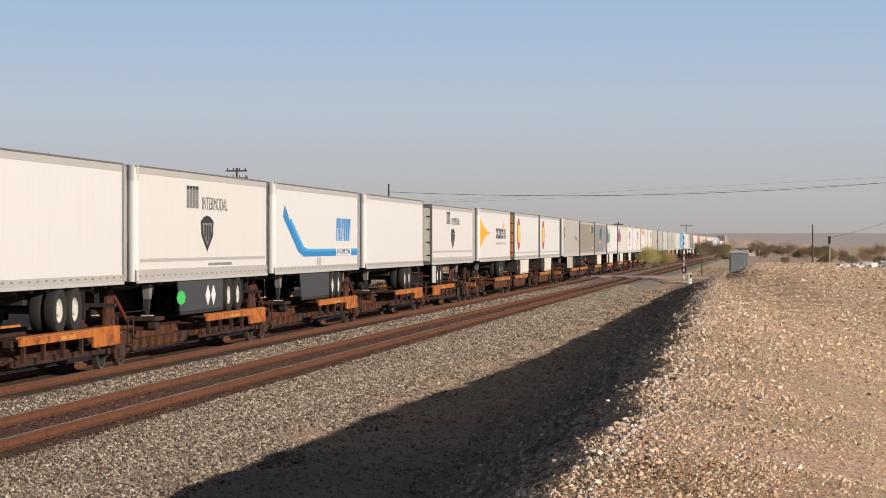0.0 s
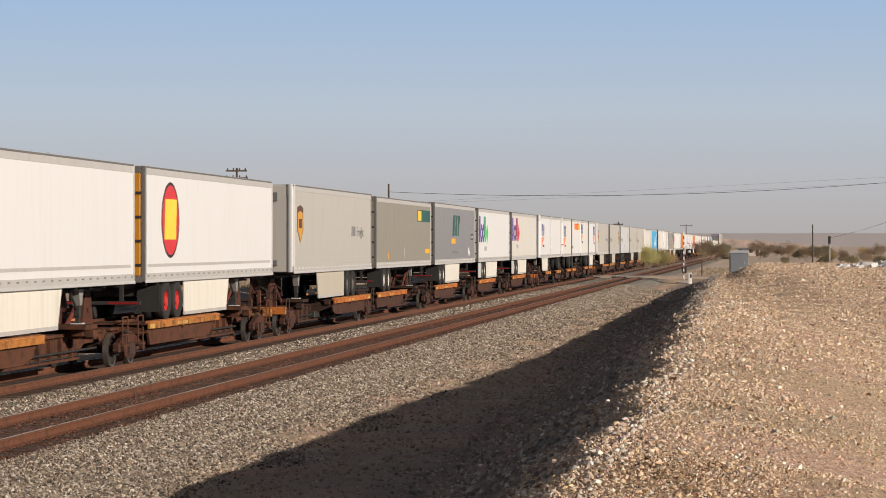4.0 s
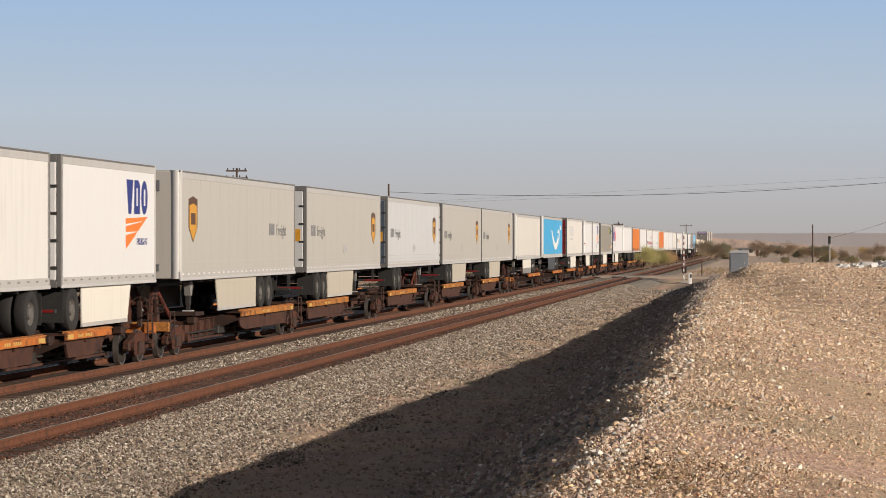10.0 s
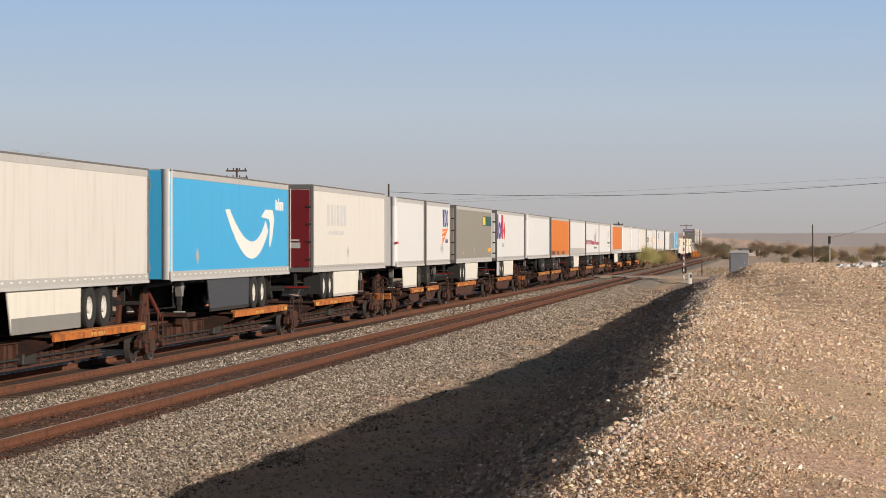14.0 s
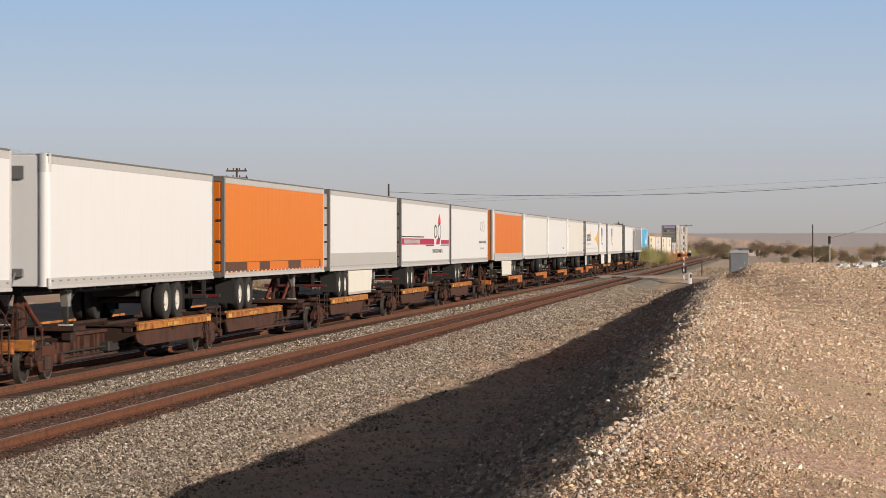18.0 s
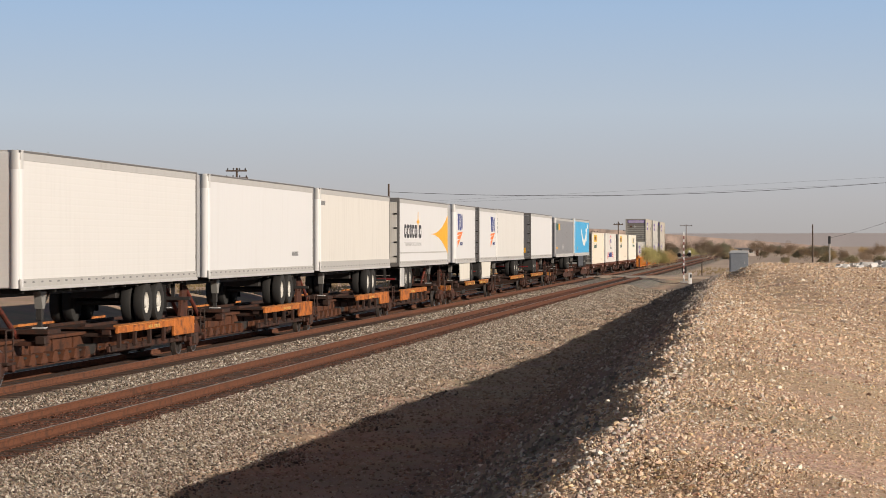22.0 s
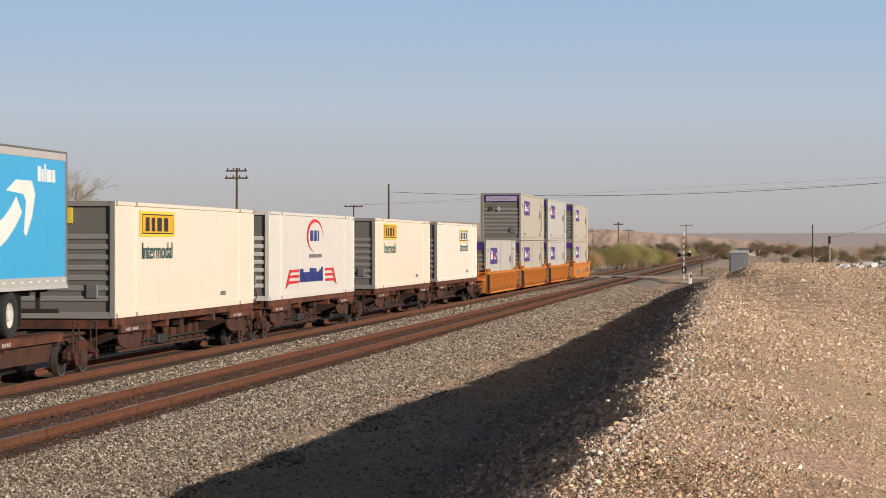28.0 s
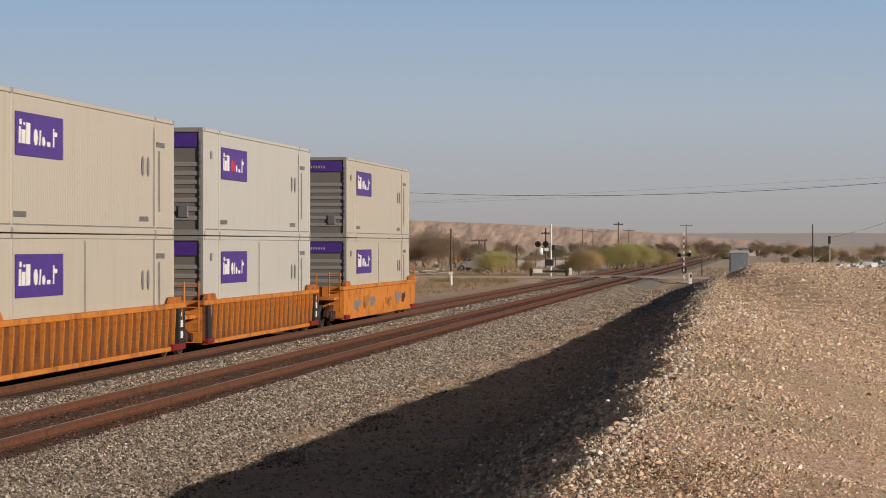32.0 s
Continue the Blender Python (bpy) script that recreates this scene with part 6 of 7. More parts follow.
        part("brake_wheel", hoop(0.25, 0.018).box(-0.015, 0.015, -0.27, 0.27, -0.02, 0.02).box(-0.015, 0.015, -0.02, 0.02, -0.27, 0.27), car, "hand brake wheel", pose(0.75, e - mid + s * 0.35, 1.45, 0, 0, 90), mat=RUST_DARK)
        part("brake_stand", Shape().box(0.68, 0.82, e - mid + s * 0.42 - 0.05, e - mid + s * 0.42 + 0.05, 0.9, 1.6, 0.02), car, mat=steel)
        part("brake_hose", Shape().tube((0.4, e - mid, 0.7), (0.45, e - mid - s * 0.6, 0.35), 0.03, 6), car, mat=RUBBER)
    return car


W = 16.15
OR = dict(edge=CAR_ORANGE, steel=RUST_DARK, beam=BEAM_ORANGE, big=True)
spine_car([(42.3, W, [-1]), (59.7, W, [-1]), (77.1, W, [-1]), (95.1, W, [-1]), (114.2, W, [1])], "orange articulated spine car with worn yellow edges", **OR)
spine_car([(133.5, W, [-1]), (152.2, W, [1]), (169.4, W, [1])], "golden-brown articulated spine car with worn yellow edges", steel=BEAM_ORANGE, beam=BEAM_ORANGE, plate=BEAM_ORANGE)
spine_car([(189.1, W, [-1]), (206.5, W, [1]), (224.0, W, [1]), (241.7, W, [1]), (259.4, W, [1])], "dark rusty articulated spine car with orange edges", edge=CAR_ORANGE)
spine_car([(278.6, 17.23, [-1, -1]), (297.3, 17.83, [-1, 1]), (315.8, 17.93, [-1, 1])], "dark rusty articulated spine car with orange edges", edge=CAR_ORANGE)
spine_car([(336.4, W, [-1]), (354.6, W, [1]), (372.7, W, [1]), (390.0, W, [1]), (406.6, W, [1])], "dark rusty articulated spine car with orange edges")
spine_car([(425.7, W, [-1]), (444.2, W, [-1]), (464.7, W, [1])], "dark rusty articulated spine car with orange edges", edge=CAR_ORANGE, plate=None)
spine_car([(484.0, 17.73, [-1, 1]), (504.2, W, [1]), (523.1, W, [1])], "dark rusty articulated spine car with orange edges", edge=CAR_ORANGE)
spine_car([(541.9, W, [-1]), (559.5, W, [1]), (576.8, W, [1]), (594.2, W, [1]), (611.0, W, [1])], "dark rusty articulated spine car with yellow edges")
spine_car([(630.7, W, [-1]), (648.7, W, [-1]), (666.3, W, [-1]), (683.7, W, [-1]), (702.5, W, [1])], "orange articulated spine car with worn yellow edges", **OR)
spine_car([(721.6, 18.83, [-1, 1]), (740.7, W, [-1]), (761.5, W, [1])], "dark rusty articulated spine car with yellow edges", plate=None)
spine_car([(781.2, W, [-1]), (799.3, W, [-1]), (819.6, W, [0])], "dark rusty articulated spine car with red-brown edges", edge=RED_SILL)
spine_car([(838.1, W, [0]), (859.3, W, [0]), (878.0, W, [0])], "reddish brown articulated spine car", edge=RED_SILL)


def well_unit(car, lo, hi, ribbed=True):
    """One deep well: two ribbed side walls, floor and end platforms."""
    X = 1.40
    for s in (1, -1):
        wall = part("side_wall", Shape().box(s * X - 0.09, s * X + 0.09, lo + 0.9, hi - 0.9, 1.36, 1.50, 0.02)
                    .box(s * X - 0.07, s * X + 0.07, lo + 1.2, hi - 1.2, 0.24, 0.36, 0.015), car, "orange side wall", mat=WELL_ORANGE)
        # rib shadow is coloured into the sheet; the smooth car keeps plain orange
        part("wall_sheet", Shape().box(s * X - 0.03, s * X + 0.03, lo + 1.2, hi - 1.2, 0.30, 1.40), wall, "orange side sheet, darkened for rib shade where ribbed", mat=WELL_SHEET_SHADED if ribbed else WELL_ORANGE)
        if ribbed:
            n = 23
            rib = shared(("rib", s), lambda: Shape().slab_y([(s * (X + 0.03), 0.36), (s * (X + 0.075), 0.36), (s * (X + 0.13), 1.18), (s * (X + 0.13), 1.36), (s * (X + 0.03), 1.36)], -0.03, 0.03).mesh("rib", WELL_ORANGE))
            for k in range(n):
                part("rib", rib, wall, at=pose(0, lo + 1.6 + k * (hi - lo - 3.2) / (n - 1), 0))
            part("panel", Shape().box(s * (X + 0.03), s * (X + 0.12), hi - 2.0, hi - 1.25, 0.36, 1.36), wall, "black stencilled panel", mat=INK)
            part("panel", Shape().box(s * (X + 0.03), s * (X + 0.12), lo + 1.25, lo + 1.7, 0.36, 1.36), wall, "black stencilled panel", mat=INK)
            part("stencil", Shape().box(s * (X + 0.12), s * (X + 0.124), hi - 1.75, hi - 1.5, 0.55, 0.75).box(s * (X + 0.12), s * (X + 0.124), hi - 1.75, hi - 1.5, 0.85, 1.05).box(s * (X + 0.12), s * (X + 0.124), hi - 1.7, hi - 1.55, 1.15, 1.25), wall, "white stencil bars", mat=M_WHITE)
        part("red_corner", Shape().box(s * (X + 0.03), s * (X + 0.13), hi - 2.6, hi - 1.2, 0.26, 0.42).box(s * (X + 0.03), s * (X + 0.13), lo + 1.2, lo + 2.0, 0.26, 0.42), wall, "red painted jacking pad", mat=LAMP_RED)
        part("guide", Shape().slab([(lo + 1.3, 1.5), (lo + 2.6, 1.5), (lo + 2.4, 1.68), (lo + 1.5, 1.68)], s * X - 0.06, s * X + 0.06).slab([(hi - 2.6, 1.5), (hi - 1.3, 1.5), (hi - 1.5, 1.68), (hi - 2.4, 1.68)], s * X - 0.06, s * X + 0.06), wall, "container guide", mat=CAR_ORANGE)
    part("floor", Shape().box(-X, X, lo + 1.2, hi - 1.2, 0.26, 0.36), car, mat=RUST_BROWN)
    for e, s in ((lo, 1), (hi, -1)):
        part("end_platform", Shape().box(-1.3, 1.3, min(e, e + s * 1.3), max(e, e + s * 1.3), 1.0, 1.12, 0.02).box(-1.36, 1.36, e + s * 1.2 - 0.06, e + s * 1.2 + 0.06, 0.3, 1.5), car, "orange end platform", mat=WELL_ORANGE)
        ladder = Shape()
        for x in (1.36, 0.95):
            ladder.tube((x, e + s * 0.75, 0.55), (x, e + s * 0.75, 2.05), 0.025, 6)
        for k in range(5):
            ladder.tube((0.95, e + s * 0.75, 0.65 + k * 0.33), (1.36, e + s * 0.75, 0.65 + k * 0.33), 0.02, 6)
        part("ladder", ladder, car, "orange ladder and handrail", mat=WELL_ORANGE)


lo, hi = WELLS[0] - 1.75, WELLS[2] + W + 1.75
mid = (lo + hi) / 2
car = thing("well_car", "orange articulated well car with ribbed sides", "rail car", pose(TRAIN_X, mid, 0), "rail cars")
MOVING.append((car, mid))
cuts = [lo, (WELLS[0] + W + WELLS[1]) / 2, (WELLS[1] + W + WELLS[2]) / 2, hi]
for a, b in zip(cuts, cuts[1:]):
    well_unit(car, a - mid + 0.12, b - mid - 0.12)
for c in (cuts[0] + 0.9, cuts[1], cuts[2], cuts[3] - 0.9):
    truck(car, c - mid)
for e in (lo, hi):
    part("coupler", Shape().box(-0.14, 0.14, e - mid - 0.9, e - mid + 0.9, 0.74, 0.98, 0.04), car, "coupler", mat=RUST_DARK)
lo, hi = WELLS[3] - 2.6, WELLS[3] + W + 1.9
mid = (lo + hi) / 2
last_car = thing("well_car", "orange well car with smooth, painted-over sides at the train's end", "rail car", pose(TRAIN_X, mid, 0), "rail cars")
MOVING.append((last_car, mid))
well_unit(last_car, lo - mid, hi - mid, False)
for a, w, h, m in ((3.4, 1.9, 0.34, INK_GREY), (5.5, 1.7, 0.5, CAR_YELLOW), (7.2, 1.4, 0.42, INK_GREY), (11.0, 2.0, 0.3, CAR_YELLOW), (13.9, 1.5, 0.5, INK_GREY), (15.6, 1.2, 0.4, RUST_BROWN)):
    y = lo - mid + a
    part("paint_patch", Shape().slab([(y, 0.62), (y + w * 0.4, 0.55), (y + w * 0.7, 0.7), (y + w, 0.6 + h * 0.6), (y + w * 0.75, 0.62 + h), (y + w * 0.5, 0.7 + h * 0.6), (y + w * 0.1, 0.62 + h * 0.9)], 1.431, 1.436), last_car, "scrawled paint patch", mat=m)
for e in (lo + 0.9, hi - 0.9):
    truck(last_car, e - mid)
part("coupler", Shape().box(-0.14, 0.14, lo - mid - 0.9, lo - mid + 0.2, 0.74, 0.98, 0.04).box(-0.14, 0.14, hi - mid - 0.2, hi - mid + 0.7, 0.74, 0.98, 0.04), last_car, "coupler", mat=RUST_DARK)

# ---------------------------------------------------------------- crossing
def on_ground(x, y):
    return float(ground_z(x, y))


ROAD = plain("dusty_asphalt", (0.44, 0.35, 0.28), 0.9, 0, 6)
PANEL = plain("crossing_panel", (0.33, 0.31, 0.28), 0.85, 0, 10)
POLE_WOOD = plain("weathered_pole_wood", (0.11, 0.08, 0.06), 0.9, 0, 12, 0.5)
GALV = plain("galvanised_steel", (0.48, 0.48, 0.48), 0.45, 0.5)
CABINET = plain("grey_cabinet_paint", (0.20, 0.22, 0.25), 0.5, 0, 8)
CABINET_TOP = plain("pale_cabinet_roof", (0.42, 0.44, 0.46), 0.5, 0, 8)
RED_DULL = plain("faded_red_stripe", (0.24, 0.10, 0.09), 0.6)
LENS_DARK = plain("dark_signal_lens", (0.05, 0.01, 0.01), 0.2)
road = thing("road", "dust-covered road crossing the tracks", "road", kind="structure")
for lo, hi in ((-60, -18.75), (-16.3, -14.25), (-11.4, 30)):
    part("road_slab", Shape().box(lo, hi, 229, 237, -0.2, 0.012), road, mat=ROAD)
for x in (NEAR_X, TRAIN_X):
    for k in range(3):
        part("crossing_panel", Shape().box(x - 0.62, x + 0.62, 229 + k * 2.7, 231.66 + k * 2.7, -0.15, 0.0, 0.02), road, "concrete crossing panel", mat=PANEL)
        for s in (-1.0, 1.0):
            part("crossing_panel", Shape().box(x + s * 1.15 - 0.32, x + s * 1.15 + 0.32, 229 + k * 2.7, 231.66 + k * 2.7, -0.15, 0.0, 0.02), road, "concrete crossing panel", mat=PANEL)


def light_head(t, x, z, r):
    head = part("light_disc", Shape().tube((x, -0.1, z), (x, -0.05, z), r, 20), t, "black light background disc", mat=INK)
    part("lens", Shape().tube((x, -0.15, z), (x, -0.1, z), r * 0.38, 16), head, "unlit red lens", mat=LENS_DARK)
    part("visor", Shape().lathe((0, 0, 0), [(0.0, r * 0.45), (0.22, r * 0.47), (0.22, r * 0.43), (0.0, r * 0.4)], 16), head, at=pose(x, -0.12, z, 0, 0, -90), mat=CHASSIS)


def near_signal(x, y):
    """The gate nearest the camera: a raised red and white arm, small lights and a motor case."""
    t = thing("crossing_signal", "crossing signal with a raised red and white gate arm", "signal", pose(x, y, on_ground(x, y)), "crossing signals")
    part("footing", Shape().box(-0.35, 0.35, -0.35, 0.35, -0.2, 0.15, 0.03), t, mat=PANEL)
    part("mast", Shape().tube((0, 0, 0.1), (0, 0, 3.2), 0.06, 12), t, "silver mast", mat=GALV)
    part("gate_mechanism", Shape().box(-0.2, 0.25, -0.2, 0.2, 0.9, 1.5, 0.05), t, "gate motor case", mat=CHASSIS)
    arm = part("gate_arm", Shape().box(-0.055, 0.055, -0.38, -0.32, 0.4, 4.75, 0.01), t, "raised white gate arm", mat=M_WHITE)
    for k in range(7):
        part("arm_stripe", Shape().box(-0.058, 0.058, -0.384, -0.316, 0.75 + k * 0.55, 1.05 + k * 0.55), arm, "red arm stripe", mat=RED_DULL)
    part("light_bar", Shape().box(-0.5, 0.6, -0.04, 0.04, 2.52, 2.60), t, mat=CHASSIS)
    light_head(t, -0.42, 2.56, 0.2)
    light_head(t, 0.5, 2.62, 0.2)
    part("lamp_hood", Shape().box(0.42, 0.62, 0.0, 0.12, 2.7, 3.0, 0.03), t, "white lamp housing", mat=M_WHITE)


def far_signal(x, y):
    """The gate across the tracks: tall silver mast, light pair and counterweighted base."""
    t = thing("crossing_signal", "crossing signal with a tall silver mast and lights", "signal", pose(x, y, on_ground(x, y)), "crossing signals")
    part("footing", Shape().box(-0.8, 0.8, -0.35, 0.35, -0.2, 0.12, 0.03), t, mat=PANEL)
    part("mast", Shape().tube((0, 0, 0.1), (0, 0, 5.1), 0.085, 12), t, "silver mast", mat=TAPE)
    part("light_bar", Shape().box(-1.4, 0.1, -0.04, 0.04, 3.14, 3.22), t, mat=CHASSIS)
    light_head(t, -1.25, 3.18, 0.29)
    light_head(t, -0.5, 3.18, 0.29)
    part("sign_plate", Shape().box(-0.62, -0.2, -0.07, -0.04, 2.5, 2.8), t, "small white sign plate", mat=M_WHITE)
    part("gate_mechanism", Shape().box(-0.5, 0.25, -0.25, 0.25, 1.1, 1.7, 0.05), t, "gate motor case", mat=CHASSIS)
    part("side_lamp", Shape().box(0.1, 0.4, -0.1, 0.1, 2.6, 3.1, 0.03), t, mat=CHASSIS)
    base = part("arm_cradle", Shape().box(-2.0, 2.0, -0.15, 0.15, 0.45, 0.65, 0.03), t, "dark counterweight cradle", mat=CHASSIS)
    part("barrier_leg", Shape().box(-2.05, -1.8, -0.2, 0.2, -0.1, 0.85, 0.03), base, mat=CHASSIS)
    part("barrier_leg", Shape().box(1.4, 1.65, -0.2, 0.2, -0.1, 0.85, 0.03), base, mat=CHASSIS)
    part("white_weight", Shape().box(-1.7, -0.8, -0.22, -0.16, 0.4, 0.8, 0.02), base, "white counterweight plate", mat=M_WHITE)
    part("white_weight", Shape().box(1.75, 2.0, -0.22, -0.16, 0.2, 0.9, 0.02), base, "white counterweight plate", mat=M_WHITE)


near_signal(-7.7, 226)
far_signal(-20.6, 231)


def box_cabinet():
    z = on_ground(-2.6, 221)
    t = thing("signal_cabinet", "grey steel signal cabinet with a shallow pale roof", "cabinet", pose(-2.55, 221, z))
    part("body", Shape().box(-0.85, 0.85, -0.6, 0.6, 0.1, 2.25, 0.02), t, mat=CABINET)
    part("roof", Shape().slab_y([(-0.92, 2.25), (0.92, 2.25), (0.7, 2.47), (-0.7, 2.47)], -0.68, 0.68), t, "pale roof cap", mat=CABINET_TOP)
    d = part("door", Shape().box(-0.75, 0.75, -0.64, -0.6, 0.25, 2.15, 0.01), t, mat=CABINET)
    part("handle", Shape().box(0.5, 0.56, -0.68, -0.64, 1.2, 1.45), d, mat=GALV)
    part("plinth", Shape().box(-0.9, 0.9, -0.65, 0.65, -0.3, 0.1), t, mat=PANEL)


box_cabinet()
z = on_ground(-6.9, 222)
t = thing("relay_post", "short white relay post with a dark face", "post", pose(-7.0, 222, z))
part("post", Shape().box(-0.16, 0.16, -0.12, 0.12, -0.1, 1.0, 0.02), t, mat=M_WHITE)
part("face", Shape().box(0.0, 0.15, -0.14, -0.12, 0.55, 0.85), t, "dark face", mat=INK)
t = thing("whistle_post", "thin dark steel post by the track", "post", pose(-6.4, 240, on_ground(-6.4, 240)))
part("post", Shape().tube((0, 0, -0.2), (0, 0, 1.6), 0.06, 8), t, mat=POLE_WOOD)
t = thing("marker_post", "grey wooden post with a white lower end", "post", pose(-27.0, 206, on_ground(-27, 206)))
part("post", Shape().tube((0, 0, -0.3), (0, 0, 4.9), 0.09, 8, 0.07), t, mat=POLE_WOOD)
part("painted_foot", Shape().tube((0, 0, -0.1), (0, 0, 1.0), 0.11, 10), t, "white painted foot", mat=M_WHITE)
part("plate", Shape().box(-0.2, 0.2, -0.12, -0.09, 0.95, 1.2), t, "white plate", mat=M_WHITE)


# ---------------------------------------------------------------- poles and wires
def bearing(deg, dist):
    """A spot dist metres along the tracks, deg to the right of their direction."""
    return dist * math.tan(radians(deg)), dist


def utility_pole(deg, dist, top, arms=(), label="weathered wooden utility pole with a crossarm", name="utility_pole"):
    x, y = bearing(deg, dist)
    z = on_ground(x, y)
    t = thing(name, label, "pole", pose(x, y, 0), "utility poles")
    part("pole", Shape().tube((0, 0, z - 0.5), (0, 0, top), 0.14, 10, 0.09), t, mat=POLE_WOOD)
    for h, w in arms:
        a = part("crossarm", Shape().box(-w / 2, w / 2, -0.06, 0.06, h - 0.07, h + 0.07), t, at=pose(0, -0.15, 0), mat=POLE_WOOD)
        for k in range(4):
            xx = -w / 2 + 0.15 + k * (w - 0.3) / 3
            part("insulator", Shape().tube((xx, 0, h + 0.07), (xx, 0, h + 0.24), 0.06, 8), a, mat=CHASSIS)
    return x, y


utility_pole(-12.55, 210, 9.85, ((9.6, 1.9), (8.95, 2.1)))
utility_pole(-9.78, 330, 8.55, ((8.3, 2.6),))
utility_pole(-8.95, 240, 9.15, (), "bare wooden utility pole with one wire")
utility_pole(-3.5, 400, 6.8, ((6.3, 1.6),))
utility_pole(-3.25, 620, 7.0, ((6.5, 3.0),))
utility_pole(-5.22, 330, 5.3, ((4.5, 1.2),))
utility_pole(-7.3, 300, 3.6)
utility_pole(-7.08, 300, 3.2)
utility_pole(-6.8, 310, 3.7, ((3.5, 2.2),))
utility_pole(-6.66, 312, 3.7)
utility_pole(-5.9, 330, 3.0)
utility_pole(-4.35, 700, 7.5, ((6.9, 3.2),))
utility_pole(-4.1, 760, 7.5, ((6.9, 3.2),))
utility_pole(-1.9, 600, 8.0, ((7.6, 3.0),))
utility_pole(1.06, 350, 5.9, (), "bare wooden utility pole")
x, y = bearing(1.45, 205)
t = thing("track_signal", "dark signal head on a pale pole", "signal", pose(x, y, on_ground(x, y)))
part("pole", Shape().tube((0, 0, -0.3), (0, 0, 2.5), 0.08, 10), t, mat=PANEL)
part("signal_head", Shape().box(-0.11, 0.11, -0.1, 0.1, 2.2, 2.85, 0.04), t, "dark signal head", mat=INK)


def wire(deg0, d0, z0, deg1, d1, z1, sag, r=0.03):
    (xa, ya), (xb, yb) = bearing(deg0, d0), bearing(deg1, d1)
    s, prev = Shape(), None
    for k in range(25):
        u = k / 24
        p = (xa + (xb - xa) * u, ya + (yb - ya) * u, z0 + (z1 - z0) * u - 4 * sag * u * (1 - u))
        if prev:
            s.tube(prev, p, r, 5)
        prev = p
    t = thing("overhead_wire", "thin dark overhead wire on poles", "wire", data=s.mesh("overhead_wire", CHASSIS))
    return t


wire(-8.95, 240, 8.35, 4.5, 235, 9.6, 1.0, 0.02)
wire(-9.78, 330, 8.5, 4.5, 330, 12.6, 0.0, 0.008)
wire(-9.78, 330, 8.5, 4.5, 330, 11.9, 0.3, 0.008)
wire(1.45, 205, on_ground(*bearing(1.45, 205)) + 2.7, 4.4, 207, 7.6, 0.45, 0.012)


# ---------------------------------------------------------------- plants
def leaf_mat(name, col, col2):
    m, n, l, b = material(name, 0.8)
    info = n.new("ShaderNodeObjectInfo")
    g = n.new("ShaderNodeNewGeometry")
    r = ramp(n, [(0.0, tuple(c * 0.75 for c in col)), (0.5, col), (1.0, col2)])
    l.new(g.outputs["Random Per Island"], r.inputs[0])
    hs = n.new("ShaderNodeHueSaturation")
    mr = n.new("ShaderNodeMapRange")
    mr.inputs["To Min"].default_value, mr.inputs["To Max"].default_value = 0.75, 1.25
    l.new(info.outputs["Random"], mr.inputs["Value"])
    l.new(mr.outputs[0], hs.inputs["Value"])
    l.new(r.outputs[0], hs.inputs["Color"])
    l.new(hs.outputs[0], b.inputs["Base Color"])
    thin = n.new("ShaderNodeBsdfTranslucent")
    l.new(hs.outputs[0], thin.inputs["Color"])
    both = n.new("ShaderNodeMixShader")
    both.inputs[0].default_value = 0.55
    l.new(b.outputs[0], both.inputs[1])
    l.new(thin.outputs[0], both.inputs[2])
    l.new(both.outputs[0], n["Material Output"].inputs["Surface"])
    return m


LEAF_GREEN = leaf_mat("spring_green_leaves", (0.50, 0.46, 0.19), (0.62, 0.56, 0.30))
LEAF_GOLD = leaf_mat("golden_brown_leaves", (0.56, 0.42, 0.22), (0.68, 0.53, 0.32))
LEAF_BROWN = leaf_mat("dry_brown_twigs", (0.36, 0.265, 0.18), (0.47, 0.36, 0.26))
LEAF_OLIVE = leaf_mat("olive_scrub_leaves", (0.30, 0.26, 0.15), (0.42, 0.36, 0.23))
LEAF_DARK = leaf_mat("dark_evergreen_leaves", (0.27, 0.25, 0.17), (0.36, 0.33, 0.23))
BARK = plain("grey_brown_bark", (0.32, 0.25, 0.185), 0.9, 0, 10, 0.5)


def branches(rng, height, spread, depth, thick, stems):
    """Tapered stems from the ground and their limbs; returns the shape and the twig ends."""
    s, tips = Shape(), []

    def grow(p, d, ln, r, k):
        q = p + d * ln
        s.tube(p, q, r, 6 if k < 2 else 3, r * 0.68)
        if k >= 1:
            tips.append(q)
        if k >= depth:
            return
        for _ in range(3):
            nd = (d + Vector((rng.uniform(-1, 1), rng.uniform(-1, 1), rng.uniform(-0.35, 0.7))) * spread).normalized()
            grow(p + d * ln * rng.uniform(0.55, 1.0), nd, ln * rng.uniform(0.6, 0.85), r * 0.6, k + 1)

    for _ in range(stems):
        lean = 0.15 if stems == 1 else 0.75
        d = Vector((rng.uniform(-lean, lean), rng.uniform(-lean, lean), 1)).normalized()
        grow(Vector((rng.uniform(-0.2, 0.2) * (stems > 1), rng.uniform(-0.2, 0.2) * (stems > 1), -0.2)), d, height * 0.33, thick, 0)
    return s, tips


def crown(rng, tips, n, size, reach):
    """Small leaf blades in loose clumps round the twig ends."""
    s = Shape()
    for _ in range(n):
        c = rng.choice(tips)
        p = c + Vector((rng.gauss(0, reach), rng.gauss(0, reach), rng.gauss(0, reach * 0.8)))
        a = Vector((rng.uniform(-1, 1), rng.uniform(-1, 1), rng.uniform(-0.6, 1))).normalized() * size * rng.uniform(0.6, 1.4)
        b = a.orthogonal().normalized() * size * 0.45
        s.add([tuple(p - a), tuple(p + b), tuple(p + a), tuple(p - b)], [(0, 1, 2, 3)])
    return s


